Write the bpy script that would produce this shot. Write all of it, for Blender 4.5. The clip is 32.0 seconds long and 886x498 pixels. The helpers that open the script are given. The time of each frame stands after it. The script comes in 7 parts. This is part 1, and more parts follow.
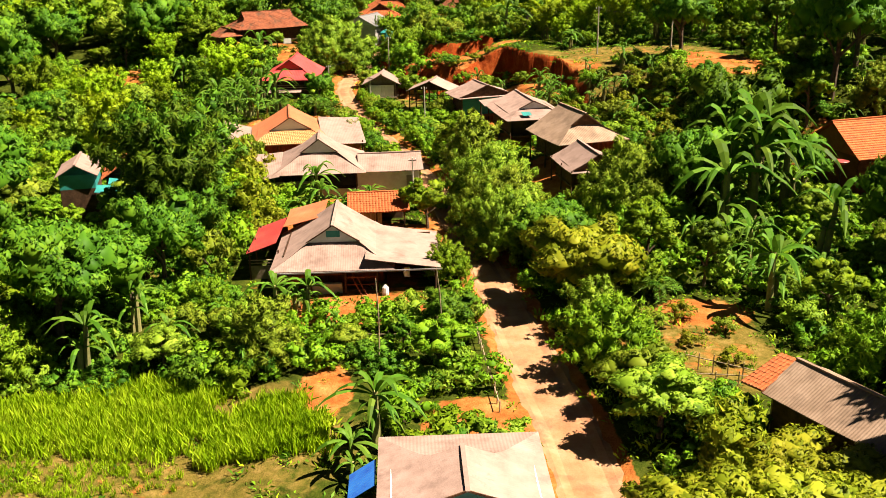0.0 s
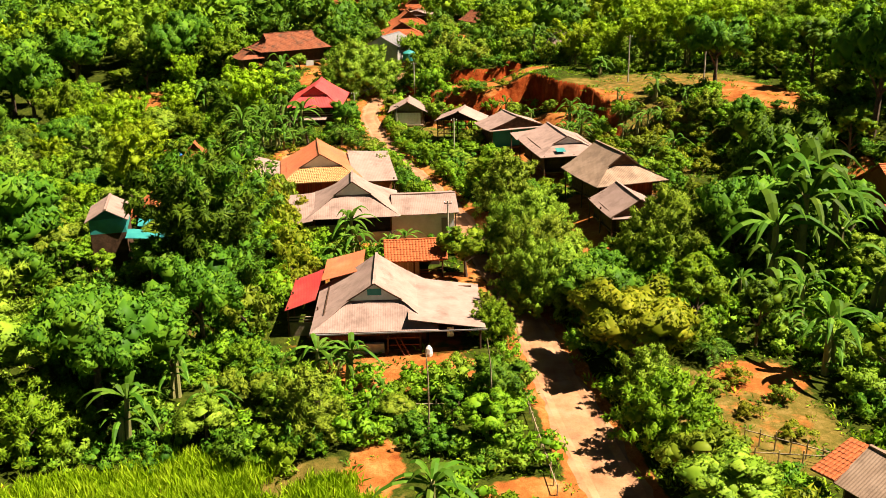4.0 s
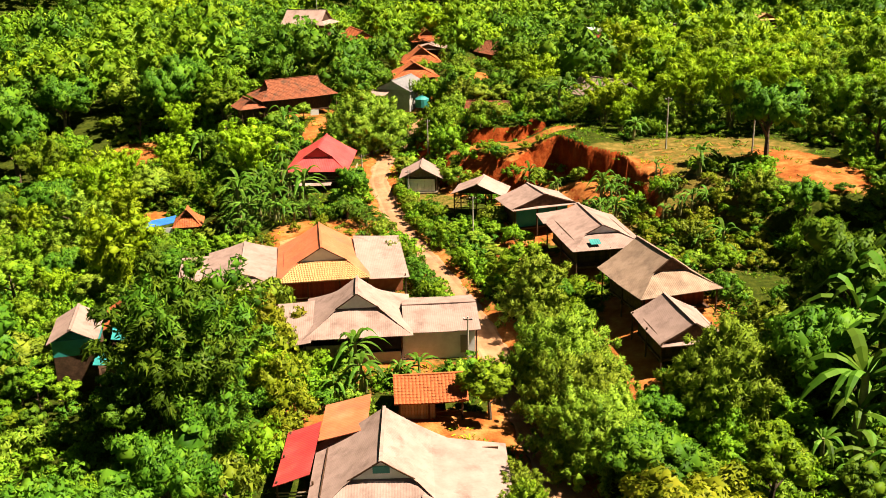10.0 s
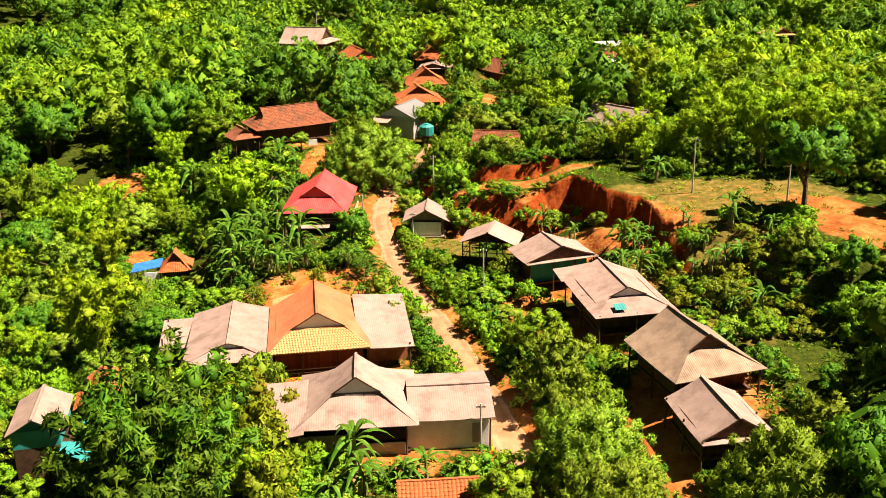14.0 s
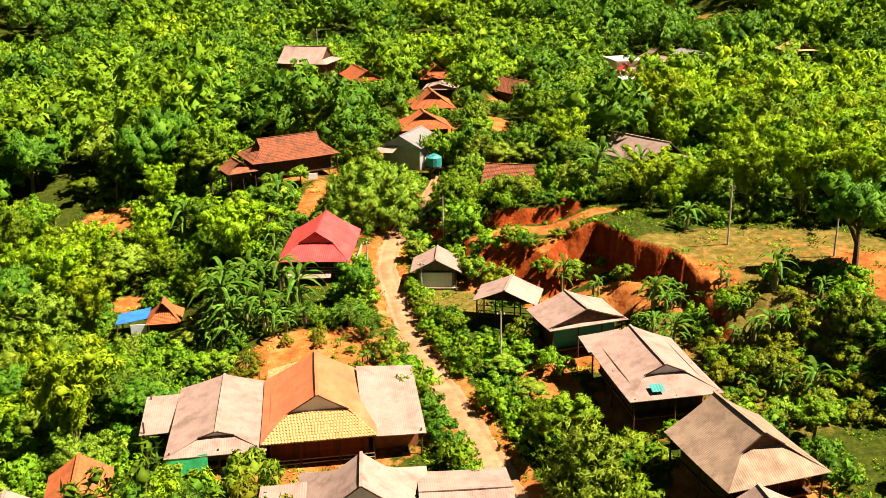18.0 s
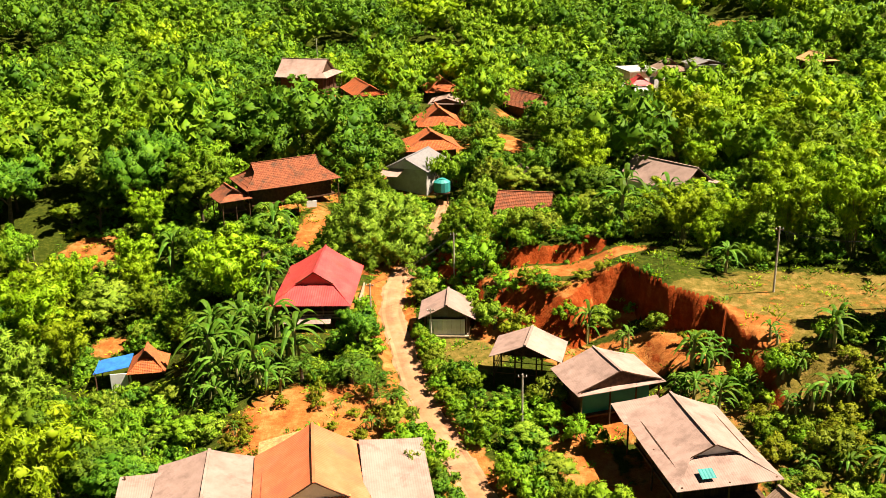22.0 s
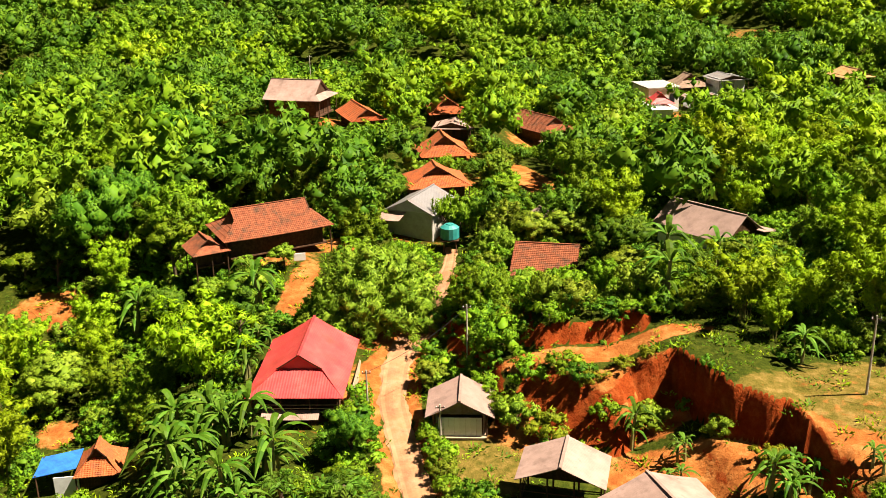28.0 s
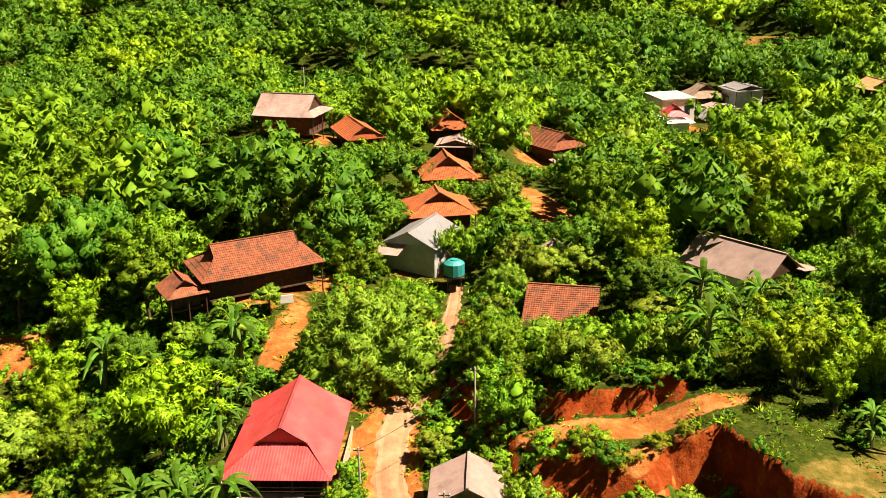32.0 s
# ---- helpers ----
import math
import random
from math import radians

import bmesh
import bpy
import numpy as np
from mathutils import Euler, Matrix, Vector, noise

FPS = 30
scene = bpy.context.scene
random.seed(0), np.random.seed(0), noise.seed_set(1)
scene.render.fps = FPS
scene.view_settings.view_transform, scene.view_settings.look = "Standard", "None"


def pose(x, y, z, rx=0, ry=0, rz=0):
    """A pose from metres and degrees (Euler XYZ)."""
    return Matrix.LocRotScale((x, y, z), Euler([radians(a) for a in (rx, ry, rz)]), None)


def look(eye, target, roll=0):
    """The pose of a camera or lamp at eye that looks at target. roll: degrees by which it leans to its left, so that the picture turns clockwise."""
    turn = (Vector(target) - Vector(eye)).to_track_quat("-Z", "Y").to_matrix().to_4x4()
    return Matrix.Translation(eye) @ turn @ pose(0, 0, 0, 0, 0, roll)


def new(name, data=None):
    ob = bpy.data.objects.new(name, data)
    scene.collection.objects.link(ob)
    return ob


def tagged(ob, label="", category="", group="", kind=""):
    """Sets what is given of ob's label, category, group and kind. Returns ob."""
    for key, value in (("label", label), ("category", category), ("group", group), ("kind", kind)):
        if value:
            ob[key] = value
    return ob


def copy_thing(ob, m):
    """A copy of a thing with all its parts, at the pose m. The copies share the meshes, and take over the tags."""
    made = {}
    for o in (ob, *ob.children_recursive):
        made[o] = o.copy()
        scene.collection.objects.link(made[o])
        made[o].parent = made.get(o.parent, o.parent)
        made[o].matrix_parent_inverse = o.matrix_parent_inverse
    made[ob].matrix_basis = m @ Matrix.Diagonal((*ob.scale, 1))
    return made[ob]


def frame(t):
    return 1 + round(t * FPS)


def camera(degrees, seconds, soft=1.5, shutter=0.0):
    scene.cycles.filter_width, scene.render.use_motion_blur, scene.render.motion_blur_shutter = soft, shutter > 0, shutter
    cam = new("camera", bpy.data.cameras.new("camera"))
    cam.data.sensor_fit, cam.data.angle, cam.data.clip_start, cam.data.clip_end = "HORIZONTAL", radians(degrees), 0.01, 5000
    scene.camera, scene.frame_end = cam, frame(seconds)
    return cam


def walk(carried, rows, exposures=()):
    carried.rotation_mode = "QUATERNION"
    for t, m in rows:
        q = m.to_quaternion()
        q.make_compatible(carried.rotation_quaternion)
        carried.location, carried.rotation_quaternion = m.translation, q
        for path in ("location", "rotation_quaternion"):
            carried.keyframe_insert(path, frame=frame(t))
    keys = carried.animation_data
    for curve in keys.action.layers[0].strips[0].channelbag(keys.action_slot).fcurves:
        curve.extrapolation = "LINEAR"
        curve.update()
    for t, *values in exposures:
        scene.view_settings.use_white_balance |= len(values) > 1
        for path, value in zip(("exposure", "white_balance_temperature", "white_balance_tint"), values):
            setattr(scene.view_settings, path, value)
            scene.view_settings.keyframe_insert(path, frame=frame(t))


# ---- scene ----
cam = camera(49.5, 32.0, soft=0.75)
METRES, EYE, TILT, LEAN, TURN = 90.0, 28.5, 31.366, 11.354, -5.242
ROWS = [
    (0.0, 0.0, 0.0, 0.0, 8.75, -51.62, -7.0),
    (0.5, -0.0028, 0.0047, 0.0044, 8.76, -51.62, -7.0),
    (1.0, -0.0065, 0.0089, 0.0079, 8.78, -51.6, -7.0),
    (1.5, -0.0113, 0.0128, 0.0106, 8.82, -51.6, -7.01),
    (2.0, -0.0175, 0.0165, 0.0128, 8.87, -51.61, -6.98),
    (2.5, -0.0242, 0.0205, 0.0143, 8.9, -51.64, -6.9),
    (4.5, -0.0441, 0.062, 0.009, 9.16, -51.77, -6.5),
    (5.0, -0.0474, 0.0771, 0.0053, 9.22, -51.78, -6.42),
    (5.5, -0.0504, 0.0929, 0.0016, 9.27, -51.79, -6.36),
    (6.0, -0.0532, 0.109, -0.0022, 9.3, -51.79, -6.31),
    (6.5, -0.0559, 0.125, -0.0058, 9.35, -51.8, -6.27),
    (7.0, -0.0582, 0.1413, -0.0093, 9.39, -51.79, -6.23),
    (7.5, -0.0606, 0.1573, -0.013, 9.42, -51.76, -6.21),
    (8.0, -0.0629, 0.1733, -0.0166, 9.46, -51.75, -6.18),
    (8.5, -0.0656, 0.1887, -0.0199, 9.48, -51.74, -6.17),
    (9.0, -0.0677, 0.2034, -0.0244, 9.5, -51.71, -6.14),
    (9.5, -0.0698, 0.2176, -0.0288, 9.53, -51.71, -6.11),
    (10.0, -0.072, 0.2318, -0.0337, 9.57, -51.69, -6.1),
    (10.5, -0.0743, 0.2457, -0.0385, 9.59, -51.68, -6.1),
    (11.0, -0.0765, 0.2601, -0.0434, 9.61, -51.68, -6.08),
    (11.5, -0.0789, 0.2744, -0.0485, 9.63, -51.67, -6.08),
    (12.0, -0.0813, 0.2892, -0.0538, 9.66, -51.67, -6.07),
    (12.5, -0.0842, 0.3036, -0.0591, 9.68, -51.67, -6.08),
    (13.0, -0.0874, 0.3185, -0.0651, 9.69, -51.65, -6.06),
    (13.5, -0.0903, 0.3331, -0.0705, 9.72, -51.64, -6.05),
    (14.0, -0.094, 0.3474, -0.076, 9.73, -51.64, -6.07),
    (14.5, -0.0972, 0.362, -0.0813, 9.77, -51.64, -6.07),
    (16.5, -0.1109, 0.4212, -0.1026, 9.78, -51.63, -6.03),
    (17.0, -0.1152, 0.4358, -0.1074, 9.78, -51.63, -6.05),
    (17.5, -0.1192, 0.4501, -0.113, 9.78, -51.63, -6.05),
    (18.0, -0.1229, 0.4641, -0.1202, 9.78, -51.61, -6.05),
    (18.5, -0.1264, 0.4771, -0.1275, 9.78, -51.58, -6.05),
    (19.0, -0.1298, 0.4901, -0.1349, 9.79, -51.58, -6.05),
    (19.5, -0.1334, 0.5036, -0.1427, 9.79, -51.58, -6.06),
    (20.0, -0.1366, 0.517, -0.1502, 9.8, -51.57, -6.05),
    (20.5, -0.1395, 0.5306, -0.1581, 9.82, -51.57, -6.05),
    (21.0, -0.1428, 0.5448, -0.1661, 9.81, -51.57, -6.05),
    (21.5, -0.1457, 0.5594, -0.1744, 9.83, -51.57, -6.05),
    (22.0, -0.1481, 0.5747, -0.1834, 9.84, -51.56, -6.03),
    (22.5, -0.1509, 0.5901, -0.1925, 9.84, -51.57, -6.02),
    (23.0, -0.1537, 0.6056, -0.2021, 9.85, -51.56, -6.02),
    (23.5, -0.1561, 0.6217, -0.2112, 9.87, -51.58, -6.01),
    (24.0, -0.1591, 0.6377, -0.2205, 9.86, -51.57, -6.02),
    (24.5, -0.1617, 0.6535, -0.2295, 9.86, -51.58, -6.01),
    (25.0, -0.1651, 0.6689, -0.2384, 9.85, -51.57, -6.02),
    (25.5, -0.1682, 0.6842, -0.2474, 9.83, -51.57, -6.02),
    (27.5, -0.178, 0.7427, -0.2825, 9.84, -51.52, -6.05),
    (28.0, -0.1804, 0.7574, -0.2917, 9.84, -51.51, -6.06),
    (28.5, -0.1823, 0.772, -0.301, 9.87, -51.52, -6.06),
    (29.0, -0.1843, 0.7867, -0.3099, 9.87, -51.52, -6.06),
    (29.5, -0.1862, 0.8018, -0.3192, 9.89, -51.51, -6.07),
    (30.0, -0.1886, 0.817, -0.3288, 9.9, -51.5, -6.09),
    (30.5, -0.1906, 0.8319, -0.3378, 9.91, -51.5, -6.09),
    (31.0, -0.1924, 0.8471, -0.3476, 9.94, -51.48, -6.08),
    (31.5, -0.1942, 0.8622, -0.3567, 9.95, -51.48, -6.07),
    (32.0, -0.1966, 0.8773, -0.3663, 9.96, -51.46, -6.07),
]
walk(cam, [(t, pose(0, 0, EYE, TILT, LEAN, TURN) @ pose(METRES * x, METRES * y, METRES * z, 90 + pitch, roll, yaw)) for t, x, y, z, yaw, pitch, roll in ROWS],
     exposures=[(0.0, 1.80, 7600, 11), (2.5, 1.74, 7600, 11), (5.0, 1.66, 7600, 11), (9.0, 1.76, 7600, 11), (14.0, 1.82, 7600, 11), (20.0, 1.82, 7600, 11), (26.0, 1.78, 7600, 11), (32.0, 1.76, 7600, 11)])

# ---- light ----
SUN_UP, SUN_ROUND = radians(58), radians(-6)          # height over the horizon; from +x towards +y
to_sun = Vector((math.cos(SUN_UP) * math.cos(SUN_ROUND), math.cos(SUN_UP) * math.sin(SUN_ROUND), math.sin(SUN_UP)))
world = bpy.data.worlds.new("sky")
scene.world = world
world.use_nodes = True
sky = world.node_tree.nodes.new("ShaderNodeTexSky")
sky.sky_type, sky.sun_disc = "NISHITA", False
sky.air_density, sky.dust_density = 0.6, 0.4
sky.sun_elevation, sky.sun_rotation = SUN_UP, radians(90) - SUN_ROUND
back = world.node_tree.nodes["Background"]
back.inputs["Strength"].default_value = 0.011
world.node_tree.links.new(sky.outputs[0], back.inputs["Color"])
sun = new("sun", bpy.data.lights.new("sun", "SUN"))
sun.data.energy, sun.data.angle, sun.data.color = 5.0, radians(0.55), (1.0, 0.95, 0.86)
sun.matrix_world = look((60, 60, 120), Vector((60, 60, 120)) - to_sun)


# ---- materials ----
def nodes_of(m):
    m.use_nodes = True
    t = m.node_tree
    return t, t.nodes, t.links, t.nodes["Principled BSDF"]


def ramp(n, stops):
    r = n.new("ShaderNodeValToRGB")
    e = r.color_ramp.elements
    while len(e) < len(stops):
        e.new(0.5)
    for el, (p, c) in zip(e, stops):
        el.position, el.color = p, (*c, 1)
    return r


def surface(name, colours, scale=1.5, rough=0.85, bump=0.3, grain=18.0, metal=0.0, spread=0.12, wave=None, wave_bump=0.6, stain=None, stain_scale=0.35, detail=6):
    """A worn surface: three colours over a coarse noise, fine grain, stains, and relief; wave = ridges a metre across the sheet's u."""
    m = bpy.data.materials.new(name)
    t, n, l, b = nodes_of(m)
    co = n.new("ShaderNodeTexCoord")
    coarse = n.new("ShaderNodeTexNoise")
    coarse.inputs["Scale"].default_value, coarse.inputs["Detail"].default_value, coarse.inputs["Roughness"].default_value = scale, detail, 0.65
    l.new(co.outputs["Object"], coarse.inputs["Vector"])
    k = len(colours)
    r = ramp(n, [(0.3 + 0.4 * i / max(1, k - 1), c) for i, c in enumerate(colours)])
    l.new(coarse.outputs["Fac"], r.inputs[0])
    out = r.outputs[0]
    if stain:
        st = n.new("ShaderNodeTexNoise")
        st.inputs["Scale"].default_value, st.inputs["Detail"].default_value, st.inputs["Roughness"].default_value = stain_scale, 8, 0.7
        l.new(co.outputs["Object"], st.inputs["Vector"])
        sr = ramp(n, [(0.5, (0, 0, 0)), (0.68, (1, 1, 1))])
        l.new(st.outputs["Fac"], sr.inputs[0])
        mx = n.new("ShaderNodeMix")
        mx.data_type = "RGBA"
        l.new(sr.outputs[0], mx.inputs[0])
        l.new(out, mx.inputs[6])
        mx.inputs[7].default_value = (*stain, 1)
        out = mx.outputs[2]
    info = n.new("ShaderNodeObjectInfo")
    hsv = n.new("ShaderNodeHueSaturation")
    mp = n.new("ShaderNodeMapRange")
    mp.inputs["To Min"].default_value, mp.inputs["To Max"].default_value = 1 - spread, 1 + spread
    l.new(info.outputs["Random"], mp.inputs["Value"])
    l.new(mp.outputs[0], hsv.inputs["Value"])
    l.new(out, hsv.inputs["Color"])
    l.new(hsv.outputs[0], b.inputs["Base Color"])
    b.inputs["Roughness"].default_value, b.inputs["Metallic"].default_value = rough, metal
    b.inputs["Specular IOR Level"].default_value = 0.5 if rough < 0.6 else 0.2
    fine = n.new("ShaderNodeTexNoise")
    fine.inputs["Scale"].default_value, fine.inputs["Detail"].default_value = grain, 4
    l.new(co.outputs["Object"], fine.inputs["Vector"])
    bp = n.new("ShaderNodeBump")
    bp.inputs["Strength"].default_value, bp.inputs["Distance"].default_value = bump, 0.05
    l.new(fine.outputs["Fac"], bp.inputs["Height"])
    last = bp
    if wave:
        uv = n.new("ShaderNodeUVMap")
        w = n.new("ShaderNodeTexWave")
        w.wave_type, w.bands_direction, w.wave_profile = "BANDS", "X", "SIN"
        w.inputs["Scale"].default_value = wave * 0.31
        w.inputs["Distortion"].default_value = 0.15
        l.new(uv.outputs[0], w.inputs["Vector"])
        b2 = n.new("ShaderNodeBump")
        b2.inputs["Strength"].default_value, b2.inputs["Distance"].default_value = wave_bump, 0.03
        l.new(w.outputs["Fac"], b2.inputs["Height"])
        l.new(bp.outputs[0], b2.inputs["Normal"])
        last = b2
    l.new(last.outputs[0], b.inputs["Normal"])
    return m


def leaf_material(name, dark, mid, light, glow=0.35, hue=0.02):
    """Leaves: colour by plant and by leaf, a soft sheen, and light coming through."""
    m = bpy.data.materials.new(name)
    t, n, l, b = nodes_of(m)
    geo, info, co = n.new("ShaderNodeNewGeometry"), n.new("ShaderNodeObjectInfo"), n.new("ShaderNodeTexCoord")
    no = n.new("ShaderNodeTexNoise")
    no.inputs["Scale"].default_value, no.inputs["Detail"].default_value = 0.55, 3
    l.new(co.outputs["Object"], no.inputs["Vector"])
    a = n.new("ShaderNodeMath")
    a.operation = "MULTIPLY_ADD"
    l.new(geo.outputs["Random Per Island"], a.inputs[0])
    a.inputs[1].default_value = 0.42
    l.new(no.outputs["Fac"], a.inputs[2])
    r = ramp(n, [(0.36, dark), (0.66, mid), (0.95, light)])
    l.new(a.outputs[0], r.inputs[0])
    hsv = n.new("ShaderNodeHueSaturation")
    h, v = n.new("ShaderNodeMapRange"), n.new("ShaderNodeMapRange")
    h.inputs["To Min"].default_value, h.inputs["To Max"].default_value = 0.5 - hue, 0.5 + hue
    v.inputs["To Min"].default_value, v.inputs["To Max"].default_value = 0.72, 1.28
    wide_no = n.new("ShaderNodeTexNoise")
    wide_no.inputs["Scale"].default_value, wide_no.inputs["Detail"].default_value = 0.11, 2
    l.new(geo.outputs["Position"], wide_no.inputs["Vector"])
    both = n.new("ShaderNodeMath")
    both.operation = "ADD"
    l.new(info.outputs["Random"], both.inputs[0])
    l.new(wide_no.outputs["Fac"], both.inputs[1])
    h.inputs["From Min"].default_value, h.inputs["From Max"].default_value = 0.25, 1.25
    v.inputs["From Min"].default_value, v.inputs["From Max"].default_value = 0.25, 1.25
    l.new(both.outputs[0], h.inputs["Value"])
    l.new(both.outputs[0], v.inputs["Value"])
    l.new(h.outputs[0], hsv.inputs["Hue"])
    l.new(v.outputs[0], hsv.inputs["Value"])
    l.new(r.outputs[0], hsv.inputs["Color"])
    l.new(hsv.outputs[0], b.inputs["Base Color"])
    b.inputs["Roughness"].default_value = 0.5
    b.inputs["Specular IOR Level"].default_value = 0.06
    tr = n.new("ShaderNodeBsdfTranslucent")
    l.new(hsv.outputs[0], tr.inputs["Color"])
    mx = n.new("ShaderNodeMixShader")
    mx.inputs[0].default_value = glow
    l.new(b.outputs[0], mx.inputs[1])
    l.new(tr.outputs[0], mx.inputs[2])
    l.new(mx.outputs[0], n["Material Output"].inputs["Surface"])
    return m


FIBRO = surface("fibre_cement_sheet", [(0.213, 0.137, 0.114), (0.268, 0.176, 0.148), (0.311, 0.206, 0.178)], 0.7, 0.85, 0.25, 14, wave=5.5, wave_bump=0.28, stain=(0.161, 0.103, 0.085), stain_scale=0.5)
FIBRO_OLD = surface("weathered_cement_sheet", [(0.175, 0.111, 0.076), (0.236, 0.155, 0.109), (0.291, 0.198, 0.145)], 0.8, 0.88, 0.3, 14, wave=5.5, wave_bump=0.8, stain=(0.131, 0.085, 0.059), stain_scale=0.5)
ZINC = surface("galvanised_sheet", [(0.162, 0.150, 0.155), (0.206, 0.192, 0.192), (0.238, 0.223, 0.223)], 0.7, 0.45, 0.2, 14, metal=0.15, wave=4.0, stain=(0.194, 0.156, 0.138))
RED_TIN = surface("red_painted_tin", [(0.374, 0.025, 0.029), (0.446, 0.043, 0.043), (0.490, 0.072, 0.065)], 0.5, 0.5, 0.15, 12, wave=4.0, wave_bump=0.4, stain=(0.324, 0.036, 0.029))
ORANGE_TIN = surface("orange_red_tin", [(0.404, 0.092, 0.039), (0.482, 0.130, 0.055), (0.528, 0.176, 0.088)], 0.5, 0.5, 0.15, 12, wave=4.0, wave_bump=0.4, stain=(0.350, 0.101, 0.055))
BLUE_TIN = surface("blue_sheet", [(0.012, 0.080, 0.400), (0.016, 0.136, 0.496), (0.024, 0.176, 0.528)], 0.8, 0.5, 0.2, 10, wave=4.0)
TEAL_TIN = surface("teal_sheet", [(0.007, 0.154, 0.154), (0.010, 0.210, 0.196), (0.021, 0.252, 0.224)], 0.8, 0.55, 0.2, 10, wave=4.0)
GREEN_TARP = surface("green_tarpaulin", [(0.008, 0.224, 0.072), (0.016, 0.304, 0.104), (0.024, 0.336, 0.128)], 1.5, 0.55, 0.4, 6)
TILE = surface("clay_tile", [(0.240, 0.052, 0.016), (0.368, 0.088, 0.028), (0.448, 0.136, 0.048)], 3.5, 0.85, 0.5, 20, stain=(0.160, 0.056, 0.028), stain_scale=0.9, wave=4.2, wave_bump=0.8)
TILE_OLD = surface("old_clay_tile", [(0.128, 0.036, 0.018), (0.208, 0.060, 0.028), (0.288, 0.096, 0.044)], 3.0, 0.9, 0.5, 20, stain=(0.072, 0.040, 0.024), stain_scale=0.7, wave=4.2, wave_bump=0.8)
TILE_PALE = surface("pale_clay_tile", [(0.311, 0.148, 0.052), (0.400, 0.222, 0.089), (0.459, 0.296, 0.148)], 4.0, 0.85, 0.5, 20, stain=(0.222, 0.104, 0.044), stain_scale=1.1, wave=4.2, wave_bump=0.8)
WOOD = surface("dark_timber", [(0.035, 0.017, 0.010), (0.07, 0.034, 0.018), (0.12, 0.06, 0.032)], 2.5, 0.8, 0.4, 25, spread=0.3)
WOOD_RED = surface("red_brown_timber", [(0.11, 0.025, 0.014), (0.17, 0.04, 0.02), (0.22, 0.06, 0.03)], 2.5, 0.75, 0.3, 25, spread=0.25)
WOOD_PALE = surface("sun_bleached_timber", [(0.195, 0.135, 0.083), (0.285, 0.210, 0.135), (0.345, 0.270, 0.188)], 2.5, 0.85, 0.4, 25, spread=0.25)
BAMBOO_MAT = surface("woven_bamboo", [(0.225, 0.165, 0.105), (0.315, 0.255, 0.180), (0.390, 0.330, 0.247)], 3.0, 0.85, 0.5, 30, spread=0.15)
PLASTER = surface("white_plaster", [(0.545, 0.533, 0.531), (0.659, 0.651, 0.645), (0.750, 0.746, 0.746)], 0.9, 0.85, 0.2, 14, stain=(0.568, 0.545, 0.531), stain_scale=0.6)
BRICK_WALL = surface("red_clay_render", [(0.255, 0.075, 0.034), (0.330, 0.112, 0.053), (0.375, 0.150, 0.075)], 1.5, 0.9, 0.4, 18)
CONCRETE = surface("concrete", [(0.270, 0.247, 0.225), (0.338, 0.315, 0.285), (0.390, 0.367, 0.338)], 1.2, 0.9, 0.3, 18)
DARK = surface("near_black", [(0.008, 0.008, 0.010), (0.014, 0.014, 0.018), (0.02, 0.02, 0.026)], 2, 0.9, 0.3, 12)
SOIL_ROAD = surface("packed_red_earth", [(0.262, 0.111, 0.052), (0.349, 0.174, 0.088), (0.408, 0.230, 0.138)], 0.5, 0.95, 0.6, 6, stain=(0.262, 0.104, 0.057), stain_scale=0.4, detail=9)
BARK = surface("bark", [(0.05, 0.032, 0.020), (0.09, 0.06, 0.038), (0.15, 0.11, 0.075)], 4, 0.9, 0.6, 22, spread=0.3)
CULM = surface("bamboo_culm", [(0.09, 0.10, 0.025), (0.15, 0.14, 0.04), (0.24, 0.20, 0.07)], 4, 0.6, 0.2, 18, spread=0.3)
STEM = surface("banana_stem", [(0.12, 0.13, 0.04), (0.20, 0.19, 0.07), (0.24, 0.17, 0.08)], 4, 0.7, 0.3, 18, spread=0.3)
POLE = surface("concrete_pole", [(0.300, 0.262, 0.210), (0.360, 0.323, 0.270), (0.413, 0.375, 0.315)], 2, 0.85, 0.2, 20)
CLOTH = surface("white_cloth", [(0.480, 0.464, 0.440), (0.576, 0.560, 0.528), (0.624, 0.608, 0.576)], 3, 0.9, 0.2, 10)
LEAF_DEEP = leaf_material("deep_green_leaf", (0.017, 0.044, 0.0034), (0.055, 0.120, 0.0087), (0.113, 0.187, 0.0133), 0.20)
LEAF_FRESH = leaf_material("fresh_green_leaf", (0.035, 0.080, 0.0037), (0.110, 0.193, 0.0095), (0.194, 0.277, 0.0173), 0.24)
LEAF_FEATHER = leaf_material("feathery_green_leaf", (0.049, 0.085, 0.0059), (0.134, 0.195, 0.0145), (0.225, 0.283, 0.0276), 0.24)
LEAF_BAMBOO = leaf_material("bamboo_leaf", (0.058, 0.105, 0.0035), (0.180, 0.269, 0.0085), (0.286, 0.373, 0.0210), 0.30)
LEAF_BANANA = leaf_material("banana_leaf", (0.019, 0.051, 0.0036), (0.057, 0.118, 0.0089), (0.115, 0.187, 0.0248), 0.22)
LEAF_GRASS = leaf_material("grass_blade", (0.070, 0.118, 0.0044), (0.193, 0.268, 0.0080), (0.299, 0.347, 0.0196), 0.22)
LEAF_GOLD = leaf_material("yellowing_leaf", (0.054, 0.071, 0.0048), (0.149, 0.167, 0.0095), (0.230, 0.216, 0.0184), 0.24)


